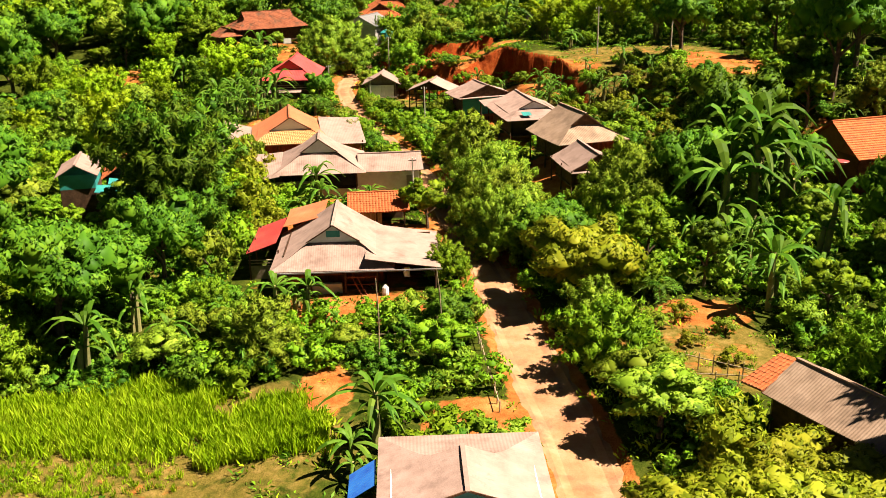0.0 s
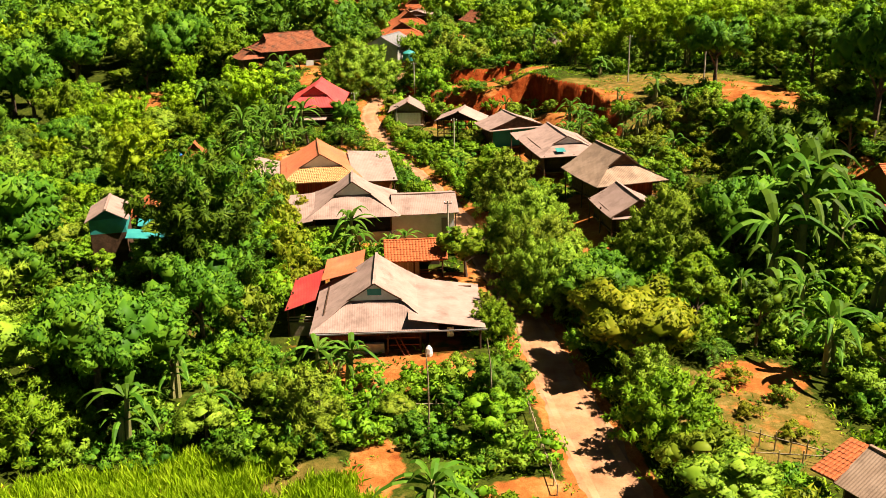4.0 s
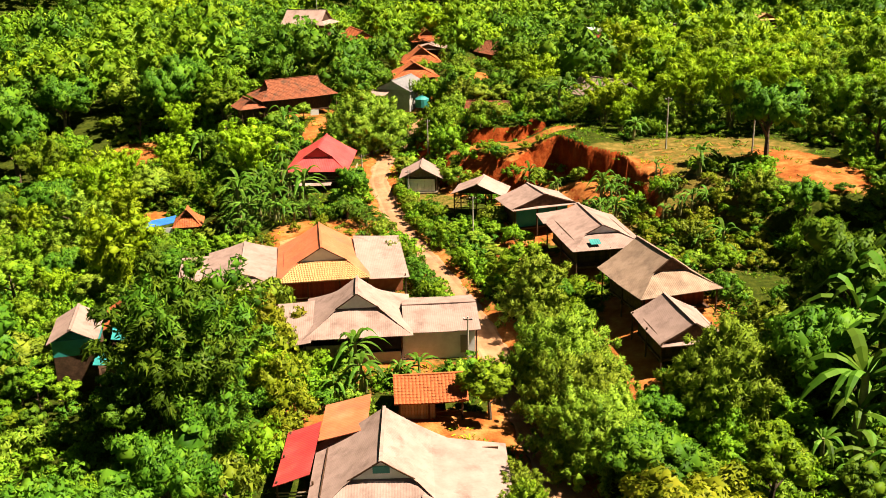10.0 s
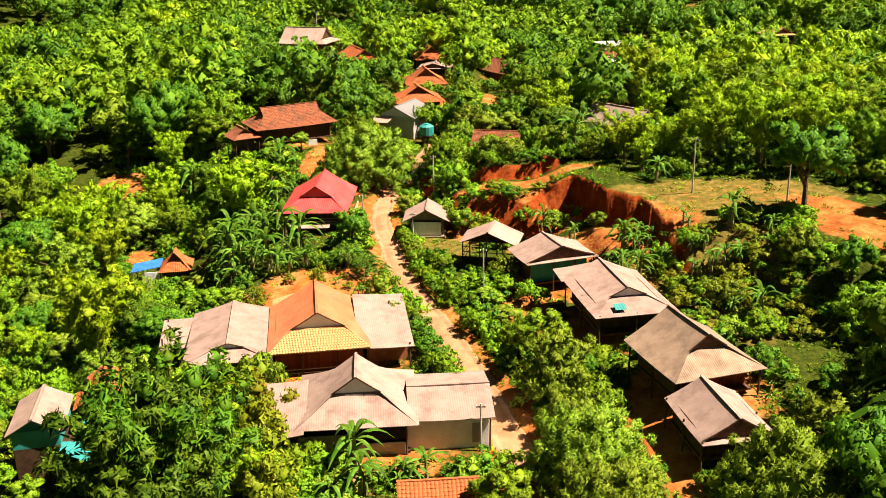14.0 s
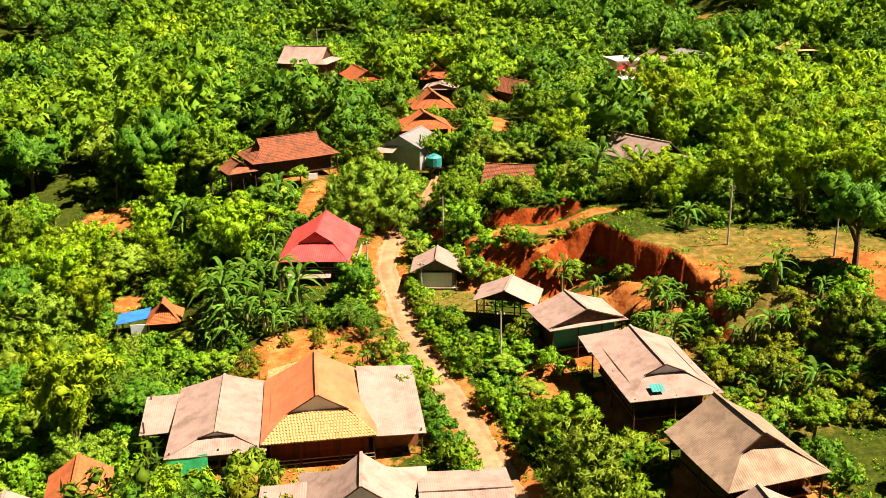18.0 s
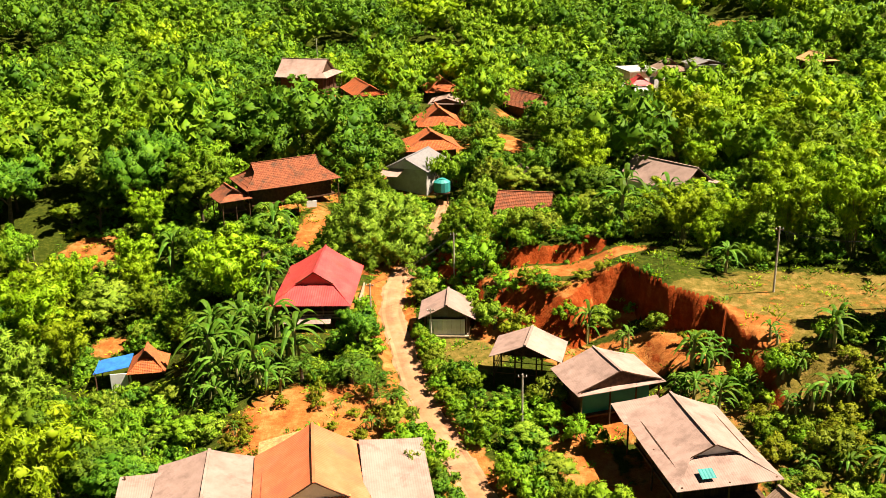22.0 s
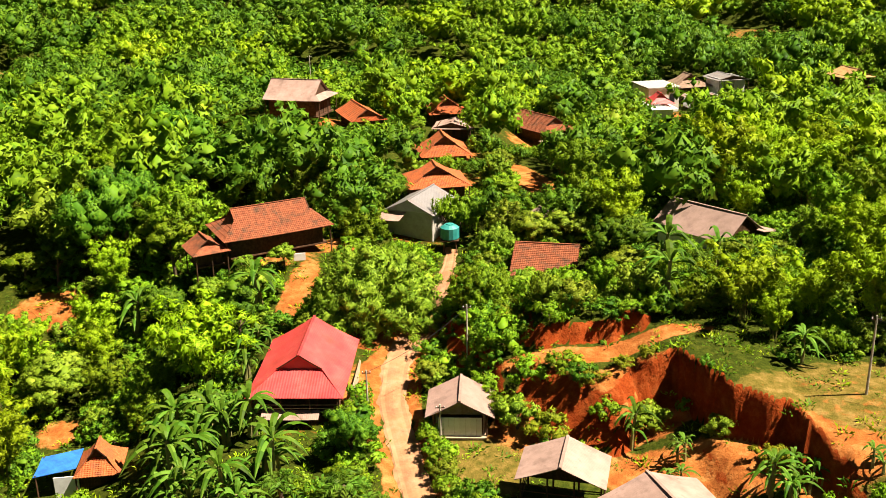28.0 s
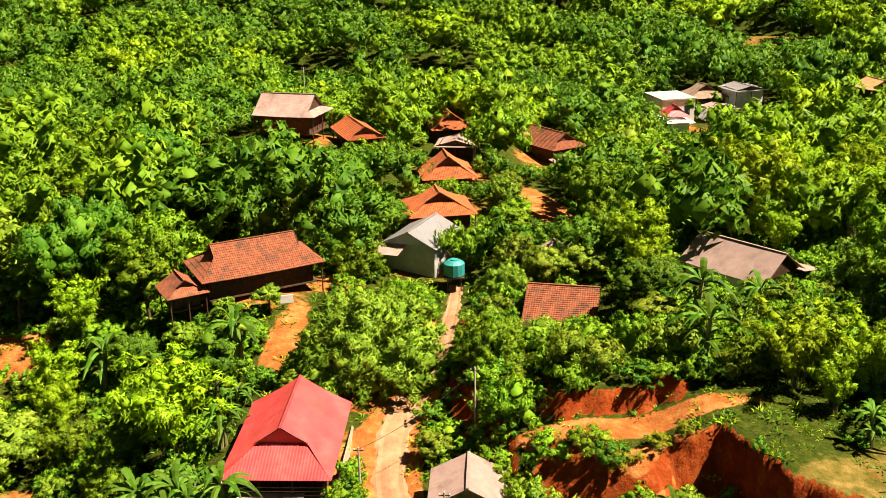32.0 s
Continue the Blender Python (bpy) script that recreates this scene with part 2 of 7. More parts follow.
def ground_material():
    m = bpy.data.materials.new("hillside_ground")
    t, n, l, b = nodes_of(m)
    co = n.new("ShaderNodeTexCoord")

    def noise_at(scale, detail=8, rough=0.65):
        k = n.new("ShaderNodeTexNoise")
        k.inputs["Scale"].default_value, k.inputs["Detail"].default_value, k.inputs["Roughness"].default_value = scale, detail, rough
        l.new(co.outputs["Object"], k.inputs["Vector"])
        return k.outputs["Fac"]

    green = ramp(n, [(0.3, (0.012, 0.018, 0.002)), (0.5, (0.030, 0.042, 0.004)), (0.74, (0.085, 0.085, 0.012))])
    l.new(noise_at(1.6, 10, 0.75), green.inputs[0])
    soil = ramp(n, [(0.28, (0.15, 0.030, 0.007)), (0.5, (0.29, 0.095, 0.024)), (0.72, (0.42, 0.20, 0.068))])
    l.new(noise_at(0.5, 10, 0.7), soil.inputs[0])
    dry = ramp(n, [(0.3, (0.05, 0.052, 0.007)), (0.52, (0.125, 0.090, 0.019)), (0.72, (0.22, 0.140, 0.045))])
    l.new(noise_at(1.1), dry.inputs[0])
    # redder clay of the cut bank, its colour also darkened for the shaded face
    cut = ramp(n, [(0.28, (0.13, 0.017, 0.004)), (0.5, (0.20, 0.034, 0.007)), (0.72, (0.30, 0.080, 0.022))])
    l.new(noise_at(0.9, 10, 0.75), cut.inputs[0])
    last = green.outputs[0]
    for layer, src in (("dry", dry), ("soil", soil), ("cut", cut)):
        at = n.new("ShaderNodeAttribute")
        at.attribute_name = layer
        add = n.new("ShaderNodeMath")
        add.operation = "MULTIPLY_ADD"
        l.new(noise_at(0.9), add.inputs[0])
        add.inputs[1].default_value = 0.9
        l.new(at.outputs["Fac"], add.inputs[2])
        k = ramp(n, [(0.82, (0, 0, 0)), (0.98, (1, 1, 1))])
        l.new(add.outputs[0], k.inputs[0])
        mx = n.new("ShaderNodeMix")
        mx.data_type = "RGBA"
        l.new(k.outputs[0], mx.inputs[0])
        l.new(last, mx.inputs[6])
        l.new(src.outputs[0], mx.inputs[7])
        last = mx.outputs[2]
    l.new(last, b.inputs["Base Color"])
    b.inputs["Roughness"].default_value = 0.95
    b.inputs["Specular IOR Level"].default_value = 0.05
    bp = n.new("ShaderNodeBump")
    bp.inputs["Strength"].default_value, bp.inputs["Distance"].default_value = 0.8, 0.25
    l.new(noise_at(2.2, 10), bp.inputs["Height"])
    l.new(bp.outputs[0], b.inputs["Normal"])
    return m


GROUND = ground_material()


# ---- mesh building ----
class Build:
    """Collects faces, with a sheet's metres as uv, and becomes one mesh object."""

    def __init__(self):
        self.v, self.f, self.uv = [], [], []

    def quad(self, a, b, c, d, uv=None):
        i = len(self.v)
        self.v += [a, b, c, d]
        self.f.append((i, i + 1, i + 2, i + 3))
        self.uv += uv or [(0, 0)] * 4

    def tri(self, a, b, c):
        i = len(self.v)
        self.v += [a, b, c]
        self.f.append((i, i + 1, i + 2))
        self.uv += [(0, 0)] * 3

    def box(self, x0, x1, y0, y1, z0, z1):
        p = [(x, y, z) for z in (z0, z1) for y in (y0, y1) for x in (x0, x1)]
        for q in ((0, 2, 3, 1), (4, 5, 7, 6), (0, 1, 5, 4), (2, 6, 7, 3), (0, 4, 6, 2), (1, 3, 7, 5)):
            self.quad(*[p[k] for k in q])
        return self

    def beam(self, a, b, w, h=None):
        """A square bar from a to b."""
        a, b = Vector(a), Vector(b)
        d = (b - a).normalized()
        s = d.cross(Vector((0, 0, 1)))
        s = s.normalized() if s.length > 1e-3 else Vector((1, 0, 0))
        u = s.cross(d)
        h = h or w
        r = [[tuple(e + s * i * w / 2 + u * j * h / 2) for i, j in ((-1, -1), (1, -1), (1, 1), (-1, 1))] for e in (a, b)]
        for k in range(4):
            self.quad(r[0][k], r[0][(k + 1) % 4], r[1][(k + 1) % 4], r[1][k])
        self.quad(*r[0][::-1])
        self.quad(*r[1])
        return self

    def tube(self, pts, radii, sides=6):
        """A round bar along points, with a radius at each."""
        rings = []
        for k, p in enumerate(pts):
            p = Vector([float(q) for q in p])
            d = (Vector(pts[min(k + 1, len(pts) - 1)]) - Vector(pts[max(k - 1, 0)])).normalized()
            s = d.cross(Vector((0.31, 0.95, 0.05))).normalized()
            u = s.cross(d)
            rk = float(radii[k])
            rings.append([tuple(p + rk * (s * math.cos(a) + u * math.sin(a))) for a in [2 * math.pi * j / sides for j in range(sides)]])
        for r0, r1 in zip(rings, rings[1:]):
            for j in range(sides):
                self.quad(r0[j], r0[(j + 1) % sides], r1[(j + 1) % sides], r1[j])
        for j in range(1, sides - 1):
            self.tri(rings[-1][0], rings[-1][j], rings[-1][j + 1])
        return self

    def sheet(self, at, nu, nv, thick=0.05, course=0.0):
        """A roof sheet: at(u, v) gives a place, u down the slope and v along it; course lifts the lower edge of each row of tiles."""
        top = {}
        rows = []
        for i in range(nu):
            for e, lift in ((i, 0.0), (i + 1, course)):
                rows.append((e / nu, lift))
        if not course:
            rows = [(i / nu, 0.0) for i in range(nu + 1)]
        grid = []
        for u, lift in rows:
            line = []
            for j in range(nv + 1):
                x, y, z = at(u, j / nv)
                line.append((x, y, z + lift))
            grid.append(line)
        mid = len(grid[0]) // 2
        down = [0.0]
        for a, b in zip(grid, grid[1:]):
            down.append(down[-1] + (Vector(b[mid]) - Vector(a[mid])).length)

        def uv(i, j):
            a, b = Vector(grid[i][0]), Vector(grid[i][j])
            e = (Vector(grid[-1][-1]) - Vector(grid[-1][0])).normalized()
            return ((Vector(grid[i][j]) - Vector(grid[-1][0])).dot(e), down[i])

        for i in range(len(grid) - 1):
            for j in range(nv):
                self.quad(grid[i][j], grid[i + 1][j], grid[i + 1][j + 1], grid[i][j + 1], [uv(i, j), uv(i + 1, j), uv(i + 1, j + 1), uv(i, j + 1)])
        low = [[(x, y, z - thick) for x, y, z in line] for line in grid]
        for i in range(len(grid) - 1):
            for j in range(nv):
                self.quad(low[i][j], low[i][j + 1], low[i + 1][j + 1], low[i + 1][j])
        for i in range(len(grid) - 1):
            for j in (0, nv):
                self.quad(grid[i][j], grid[i + 1][j], low[i + 1][j], low[i][j])
        for j in range(nv):
            for i in (0, len(grid) - 1):
                self.quad(grid[i][j], grid[i][j + 1], low[i][j + 1], low[i][j])
        return self

    def mesh(self, name, mat):
        me = bpy.data.meshes.new(name)
        me.from_pydata(self.v, [], self.f)
        layer = me.uv_layers.new(name="uv")
        idx = np.empty(len(me.loops), dtype=np.int32)
        me.loops.foreach_get("vertex_index", idx)
        layer.data.foreach_set("uv", np.array(self.uv, dtype=np.float32)[idx].ravel())
        me.materials.append(mat)
        return me


def part(name, b, mat, parent, label=""):
    ob = new(name, b.mesh(name, mat))
    ob.parent = parent
    return tagged(ob, label)


def thing(name, x, y, z, yaw=0, label="", category="", group="", kind=""):
    ob = new(name)
    ob.empty_display_size = 0.3
    ob.matrix_basis = pose(x, y, z, 0, 0, yaw)
    return tagged(ob, label, category, group, kind)


def lone(name, b, mat, label="", category="", group="", kind=""):
    return tagged(new(name, b.mesh(name, mat)), label, category, group, kind)


# ---- the lie of the land ----
def soft(a, b, v):
    k = np.clip((v - a) / (b - a), 0, 1)
    return k * k * (3 - 2 * k)


PROFILE = ((-2500, 60), (-300, 10), (-50, -1), (40, -0.5), (62, -0.1), (75, 0.1), (97, 0.7), (115, 0.8), (135, 1.3), (150, 1.7), (165, 2.5), (180, 3.5), (200, 2.8), (220, 2.2), (250, 0.4), (280, -0.6), (305, -1.5), (335, -2), (400, 5), (520, 36), (800, 120), (2500, 420))
EDGE = ((-60, 210), (-12, 190), (-6, 168), (-2, 153.5), (3, 150), (8, 148), (13, 149), (14.5, 145), (16, 142), (19.3, 139.2), (20.2, 136), (21.6, 133.6), (24, 131.6), (28, 128.5), (38, 119), (60, 112), (200, 100))
ROAD = ((14, -60, 4.4), (11.5, 5, 4.4), (10.5, 25, 4.2), (8.8, 43, 4.1), (8.4, 50, 4.3), (7.2, 58, 4.3), (6.2, 66, 3.8), (5.3, 76, 3.4), (3.4, 87, 3.2), (1.2, 100, 3.2), (-1.0, 110, 3.2), (-2.6, 115.5, 3.1), (-5.4, 124, 3.1), (-8.3, 133, 3.1), (-10.3, 143, 2.9), (-12.2, 153, 2.9), (-12.0, 161, 3.2), (-10.4, 167, 3.2), (-8.0, 172, 2.4), (-6.9, 180, 2.0), (-6.2, 192, 1.6))


def road_offset(x, y):
    c = np.interp(y, [r[1] for r in ROAD], [r[0] for r in ROAD])
    return np.where(y > 192, 99.0, x - c)


def heights(x, y):
    x, y = np.asarray(x, float), np.asarray(y, float)
    z = np.interp(y, [p[0] for p in PROFILE], [p[1] for p in PROFILE])
    c = np.interp(x, [e[0] for e in EDGE], [e[1] for e in EDGE]) + 0.6 * np.sin(x * 0.8 + 0.3 * y) + 0.35 * np.sin(x * 1.9 - 0.9 * y + 2 * np.sin(0.5 * y)) + 0.12 * np.sin(x * 5.3 + 2.7 * y)
    width = np.interp(x, [-10, -2, 8, 11, 13, 20.0, 20.8, 23, 26, 40, 60], [12, 8, 6.0, 2.4, 1.3, 1.3, 8, 12, 14, 18, 25])
    lift = np.interp(x, [-14, -5, 3, 12, 16, 21, 26, 40, 120], [0, 3.6, 5.2, 5.0, 4.2, 3.6, 4.0, 5, 6])
    z = z + lift * soft(0, 1, (y - c + width) / width) * (1 - 0.7 * soft(152, 190, y))
    z = z + 1.6 * soft(0, 13, y - c + 17) * soft(6, 14, x) * (1 - 0.7 * soft(160, 190, y))
    z = z + 2.0 * soft(0, 1.2, y - (153.6 + 0.4 * np.sin(x * 2.1))) * soft(0, 2, x + 0.5) * soft(0, 3, 13 - x) * (1 - soft(157, 172, y))
    z = z - (3.0 * soft(60, 90, y) + 4.4 * soft(105, 140, y)) * soft(22, 44, -x) * (1 - soft(165, 205, y))
    z = z + 9.6 * np.exp(-((x + 38) / 38) ** 2 - ((y - 246) / 42) ** 2)
    z = z + 2.0 * soft(8, 18, x) * soft(80, 104, y) * (1 - 0.75 * soft(150, 185, y))
    z = z + 30 * soft(70, 260, -x) * soft(120, 300, y) + 16 * soft(70, 240, x) * soft(60, 260, y)
    z = z - 0.9 * soft(8, 14, -x) * soft(0, 1, (64 - y) / 4) * soft(20, 40, y)
    z = z - 0.35 * soft(0, 2.2, 3.0 - np.abs(road_offset(x, y)))
    z = z + 2.4 * np.exp(-((x + 32) / 9) ** 2 - ((y - 184) / 9) ** 2)
    z = z - 2.4 * soft(232, 250, y) * (1 - soft(330, 380, y)) * soft(2, 12, x) * (1 - soft(80, 130, x))
    z = z - 1.5 * np.exp(-((x + 6.4) / 7) ** 2 - ((y - 190) / 9) ** 2)
    far = soft(190, 400, y) + soft(70, 200, np.abs(x))
    return z + (0.25 + 1.6 * np.clip(far, 0, 1)) * (np.sin(x * 0.11 + 1.3) * np.cos(y * 0.093) + 0.5 * np.sin(x * 0.23 + y * 0.19))


def high(x, y):
    return float(heights(x, y))


# bare or dry places: x, y, half width, half depth, turn, soil, dry
PATCHES = (
    (-17, 130, 8.5, 7, 0, 0.8, 0.4), (-5, 67.5, 6.5, 2.6, 0, 0.9, 0), (-4, 84.5, 6, 3.4, 0, 1.0, 0), (1.3, 102, 3.2, 6, 15, 0.9, 0.3), (17.5, 60, 6.5, 7, 0, 0.36, 0.9),
    (21, 66, 4, 3, 0, 0.6, 0.5), (13.4, 96, 1.5, 11, 0, 1.0, 0), (12, 83, 1.6, 7, 20, 0.9, 0.4), (5.2, 122.5, 2.2, 7, 14, 1.0, 0), (13, 138, 9, 3.2, -20, 1.0, 0), (28, 137, 13, 7, -8, 0.34, 0.95),
    (21.5, 133, 3.5, 2.6, -40, 0.9, 0), (39, 126, 4.5, 10, 18, 0.85, 0.5), (-14.6, 153, 1.6, 7, 0, 1.0, 0), (-13, 166, 5, 3.2, 20, 0.75, 0),
    (-24, 176, 1.8, 8, -6, 0.7, 0), (-29, 197, 9, 3.6, 20, 0.66, 0), (-20, 190, 3, 3, 0, 0.9, 0), (-47, 160, 2.6, 2.8, 0, 0.6, 0), (-56, 182, 5.5, 4.2, 30, 0.6, 0), (-37, 234, 7, 4.5, 0, 0.62, 0.7),
    (6, 217, 3.5, 12, 10, 0.8, 0.8), (14, 222, 2.5, 6, 0, 0.8, 0.8), (-30, 50, 4, 5, 0, 1.0, 0), (-6.5, 55, 1.7, 3.4, 0, 0.95, 0), (-16, 46.5, 3.4, 2.0, 12, 0.35, 1.0), (-17, 49, 15, 8, 0, 0, 0.55), (-11, 54, 3, 2.5, 0, 0.3, 0.9),
    (7, 151.8, 9.5, 1.5, -2, 0.8, 0), (2.5, 146.6, 6.5, 3.6, -8, 0.62, 0.5), (10, 146.5, 4, 2.6, -20, 0.8, 0.3), (25, 121, 6.5, 10, 0, 0.24, 0.95), (-4, 142, 4.2, 5.2, 0, 0, 0.75), (45, 100, 6, 6, 0, 0.6, 0.2), (3, 51, 3.2, 2.6, 0, 1.0, 0), (-6, 49.5, 3, 2.5, 0, 0.3, 0.3), (89, 385, 10, 12, 0, 0.4, 1.0),
    (-28, 360, 32, 7, 0, 0, 0.75), (-130, 332, 13, 13, 0, 0.1, 1.0), (18, 128, 6, 5, 0, 0.35, 0.7), (-22, 74, 2, 5, 0, 0, 0.5), (-14, 87, 3.4, 3, 0, 0.5, 0.6), (12, 76, 3.2, 4.5, 0, 0.3, 0.95),
)


def patch_weight(x, y, p):
    a = radians(p[4])
    dx, dy = x - p[0], y - p[1]
    u, v = (dx * math.cos(a) + dy * math.sin(a)) / p[2], (-dx * math.sin(a) + dy * math.cos(a)) / p[3]
    return np.clip(1.35 - np.sqrt(u * u + v * v), 0, 1) / 0.6


def steps(parts):
    out = []
    for a, b, n in parts:
        out += list(np.linspace(a, b, n, endpoint=False))
    return np.array(out + [parts[-1][1]])


gx = steps([(-2200, -400, 12), (-400, -120, 24), (-120, -52, 40), (-52, 8, 75), (8, 26, 56), (26, 52, 33), (52, 140, 40), (140, 400, 22), (400, 2200, 12)])
gy = steps([(-1500, -60, 14), (-60, 24, 24), (24, 122, 122), (122, 156, 104), (156, 205, 60), (205, 340, 80), (340, 520, 44), (520, 2400, 20)])
GX, GY = np.meshgrid(gx, gy)
GZ = heights(GX, GY)
soil, dry = np.zeros_like(GX), np.zeros_like(GX)
for p in PATCHES:
    w = np.clip(patch_weight(GX, GY, p), 0, 1)
    soil, dry = np.maximum(soil, w * p[5]), np.maximum(dry, w * p[6])
slope_y, slope_x = np.gradient(GZ, gy, gx)
steep = np.sqrt(slope_x ** 2 + slope_y ** 2)
cut = np.clip(1.0 * soft(0.6, 1.2, steep) * soft(23.5, 20.5, GX) * (GX > -34) * (GY > 100) * (GY < 175), 0, 1)
for cx, cy, r in ((-6, 76, 9), (-8.6, 100, 10), (-17, 115, 13), (-20.4, 155, 8), (8, 130, 7), (13, 118, 8), (17, 101, 9), (-29, 188, 9), (-10, 200, 8), (-8, 215, 8), (-7, 232, 8), (12, 258, 9), (-31, 243, 9), (44, 300, 11), (2, 39, 8)):
    soil = np.maximum(soil, 0.62 * np.clip(1.4 - np.hypot(GX - cx, GY - cy) / r, 0, 1))
soil = np.maximum(soil, 0.8 * soft(1.2, 0.2, np.abs(np.abs(road_offset(GX, GY)) - 2.0)) * (GY < 180))
me = bpy.data.meshes.new("ground")
ny, nx = GX.shape
idx = np.arange(ny * nx).reshape(ny, nx)
quads = np.stack([idx[:-1, :-1], idx[:-1, 1:], idx[1:, 1:], idx[1:, :-1]], -1).reshape(-1, 4)
me.vertices.add(ny * nx)
me.vertices.foreach_set("co", np.stack([GX, GY, GZ], -1).astype(np.float32).ravel())
me.loops.add(quads.size)
me.loops.foreach_set("vertex_index", quads.ravel().astype(np.int32))
me.polygons.add(len(quads))
me.polygons.foreach_set("loop_start", np.arange(0, quads.size, 4, dtype=np.int32))
me.update()
for layer, vals in (("soil", soil), ("dry", dry), ("cut", cut)):
    me.attributes.new(layer, "FLOAT", "POINT").data.foreach_set("value", vals.astype(np.float32).ravel())
me.polygons.foreach_set("use_smooth", np.ones(len(quads), dtype=bool))
me.materials.append(GROUND)
tagged(new("ground", me), "red earth hillside ground with grass and weeds", "ground", kind="structure")

# the dirt road, draped on the ground, with worn wheel tracks and frayed edges
rb = Build()
line = []
for k in range(len(ROAD) - 1):
    (x0, y0, w0), (x1, y1, w1) = ROAD[k], ROAD[k + 1]
    n = max(2, int((y1 - y0) / 0.8))
    line += [(x0 + (x1 - x0) * i / n, y0 + (y1 - y0) * i / n, w0 + (w1 - w0) * i / n) for i in range(n)]
line.append(ROAD[-1])
sm = np.array(line)
for _ in range(6):
    sm[1:-1] = (sm[:-2] + 2 * sm[1:-1] + sm[2:]) / 4
rows = []
for k, (x, y, w) in enumerate(sm):
    d = Vector((*(sm[min(k + 1, len(sm) - 1)][:2] - sm[max(k - 1, 0)][:2]), 0)).normalized()
    s = Vector((d.y, -d.x, 0))
    row = []
    for j in range(9):
        e = (j / 8 - 0.5) * (w + (0.35 * math.sin(k * 0.9 + (j > 4) * 2) + 0.25 * math.sin(k * 2.3 + j)) * (j in (0, 8)))
        px, py = x + s.x * e, y + s.y * e
        rut = -0.05 * (j in (2, 6)) + (0.02 if j == 4 else 0)
        row.append((px, py, high(px, py) + (0.10 if 0 < j < 8 else -0.05) + rut))
    rows.append(row)
for a, b in zip(rows, rows[1:]):
    for j in range(8):
        rb.quad(a[j], a[j + 1], b[j + 1], b[j])
lone("road", rb, SOIL_ROAD, "unpaved red earth village road, pale and dusty with wheel ruts", "road", kind="structure")


# ---- houses ----
def roof_profile(u, k=0.22):
    return u + k * u * (1 - u)


def hip_gable_roof(house, W, D, ze, zr, mat, skirt_mat=None, setback=2.6, back="gable", gablet=0.45, course=0.0, skirt_course=0.0, off=0.0, cap=None, gable_mat=None, sag=0.10, name="roof"):
    """Two long slopes over a ridge that runs away from the front, a small gable above a front skirt."""
    h, y0, y1 = zr - ze, -D / 2, D / 2
    yg, u1 = y0 + setback, gablet
    ub = gablet if back == "hip" else 1.0
    yb = y1 - (setback if back == "hip" else 0)
    n = max(7, int(math.hypot(W / 2, h) / 0.3)) if course else 8

    def z_at(u, v):
        return zr - h * roof_profile(u) - sag * math.sin(math.pi * v) * (0.4 + 0.6 * u)

    for side, nm in ((-1, "slope"), (1, "slope")):
        def at(u, v, s=side):
            f = yg if u <= u1 else yg + (y0 - yg) * (u - u1) / (1 - u1)
            e = yb if u <= ub else yb + (y1 - yb) * (u - ub) / (1 - ub + 1e-6)
            return (off + s * u * W / 2, f + (e - f) * v, z_at(u, v))
        part(name + "_slope", Build().sheet(at, n, 10, 0.06, course), mat, house)
    zt = z_at(u1, 0) - 0.06

    def front(u, v):
        half = W / 2 * (u1 * 0.99 + (1 - u1 * 0.99) * u)
        y = yg + 0.35 + (y0 - yg - 0.35) * u
        return (off + (2 * v - 1) * half, y, zt + (z_at(1, 0) - zt) * roof_profile(u, 0.1))
    skirt = part("front_skirt", Build().sheet(front, n if skirt_course else 5, 10, 0.05, skirt_course), skirt_mat or mat, house, "" if not skirt_mat else "front roof skirt of another covering")
    if back == "hip":
        def rear(u, v):
            half = W / 2 * (u1 * 0.99 + (1 - u1 * 0.99) * u)
            return (off + (1 - 2 * v) * half, yb - 0.35 + (y1 - yb + 0.35) * u, zt + (z_at(1, 0) - zt) * roof_profile(u, 0.1))
        part("rear_skirt", Build().sheet(rear, 5, 8, 0.05, course), mat, house)
    for y in (yg + 0.24, yb - 0.45):
        g = Build()
        a, b, c = (off - W / 2 * u1, y, zt), (off + W / 2 * u1, y, zt), (off, y, zr - 0.12)
        g.tri(a, b, c)
        g.tri((a[0], y + 0.06, zt), (off, y + 0.06, zr - 0.12), (b[0], y + 0.06, zt))
        g.quad(a, b, (b[0], y + 0.06, zt), (a[0], y + 0.06, zt))
        gab = part("gable", g, gable_mat or WOOD, house)
        if y < 0:
            face = gab
    c = Build()
    c.beam((off, yg - 0.12, zr + 0.03), (off, yb + 0.05, zr + 0.02), 0.22, 0.07)
    part("ridge_cap", c, cap or mat, house)
    # thin dark strips that draw the shadow line under the gable's rakes
    for s in (-1, 1):
        r = Build()
        pts = [(off + s * u * W / 2, yg - 0.05, z_at(u, 0) + 0.02) for u in np.linspace(0, u1, 4)]
        for a, b in zip(pts, pts[1:]):
            r.beam(a, b, 0.06, 0.10)
        part("barge_board", r, WOOD, house)
    return skirt, face, front, (off, yg + 0.24, zt, zr)


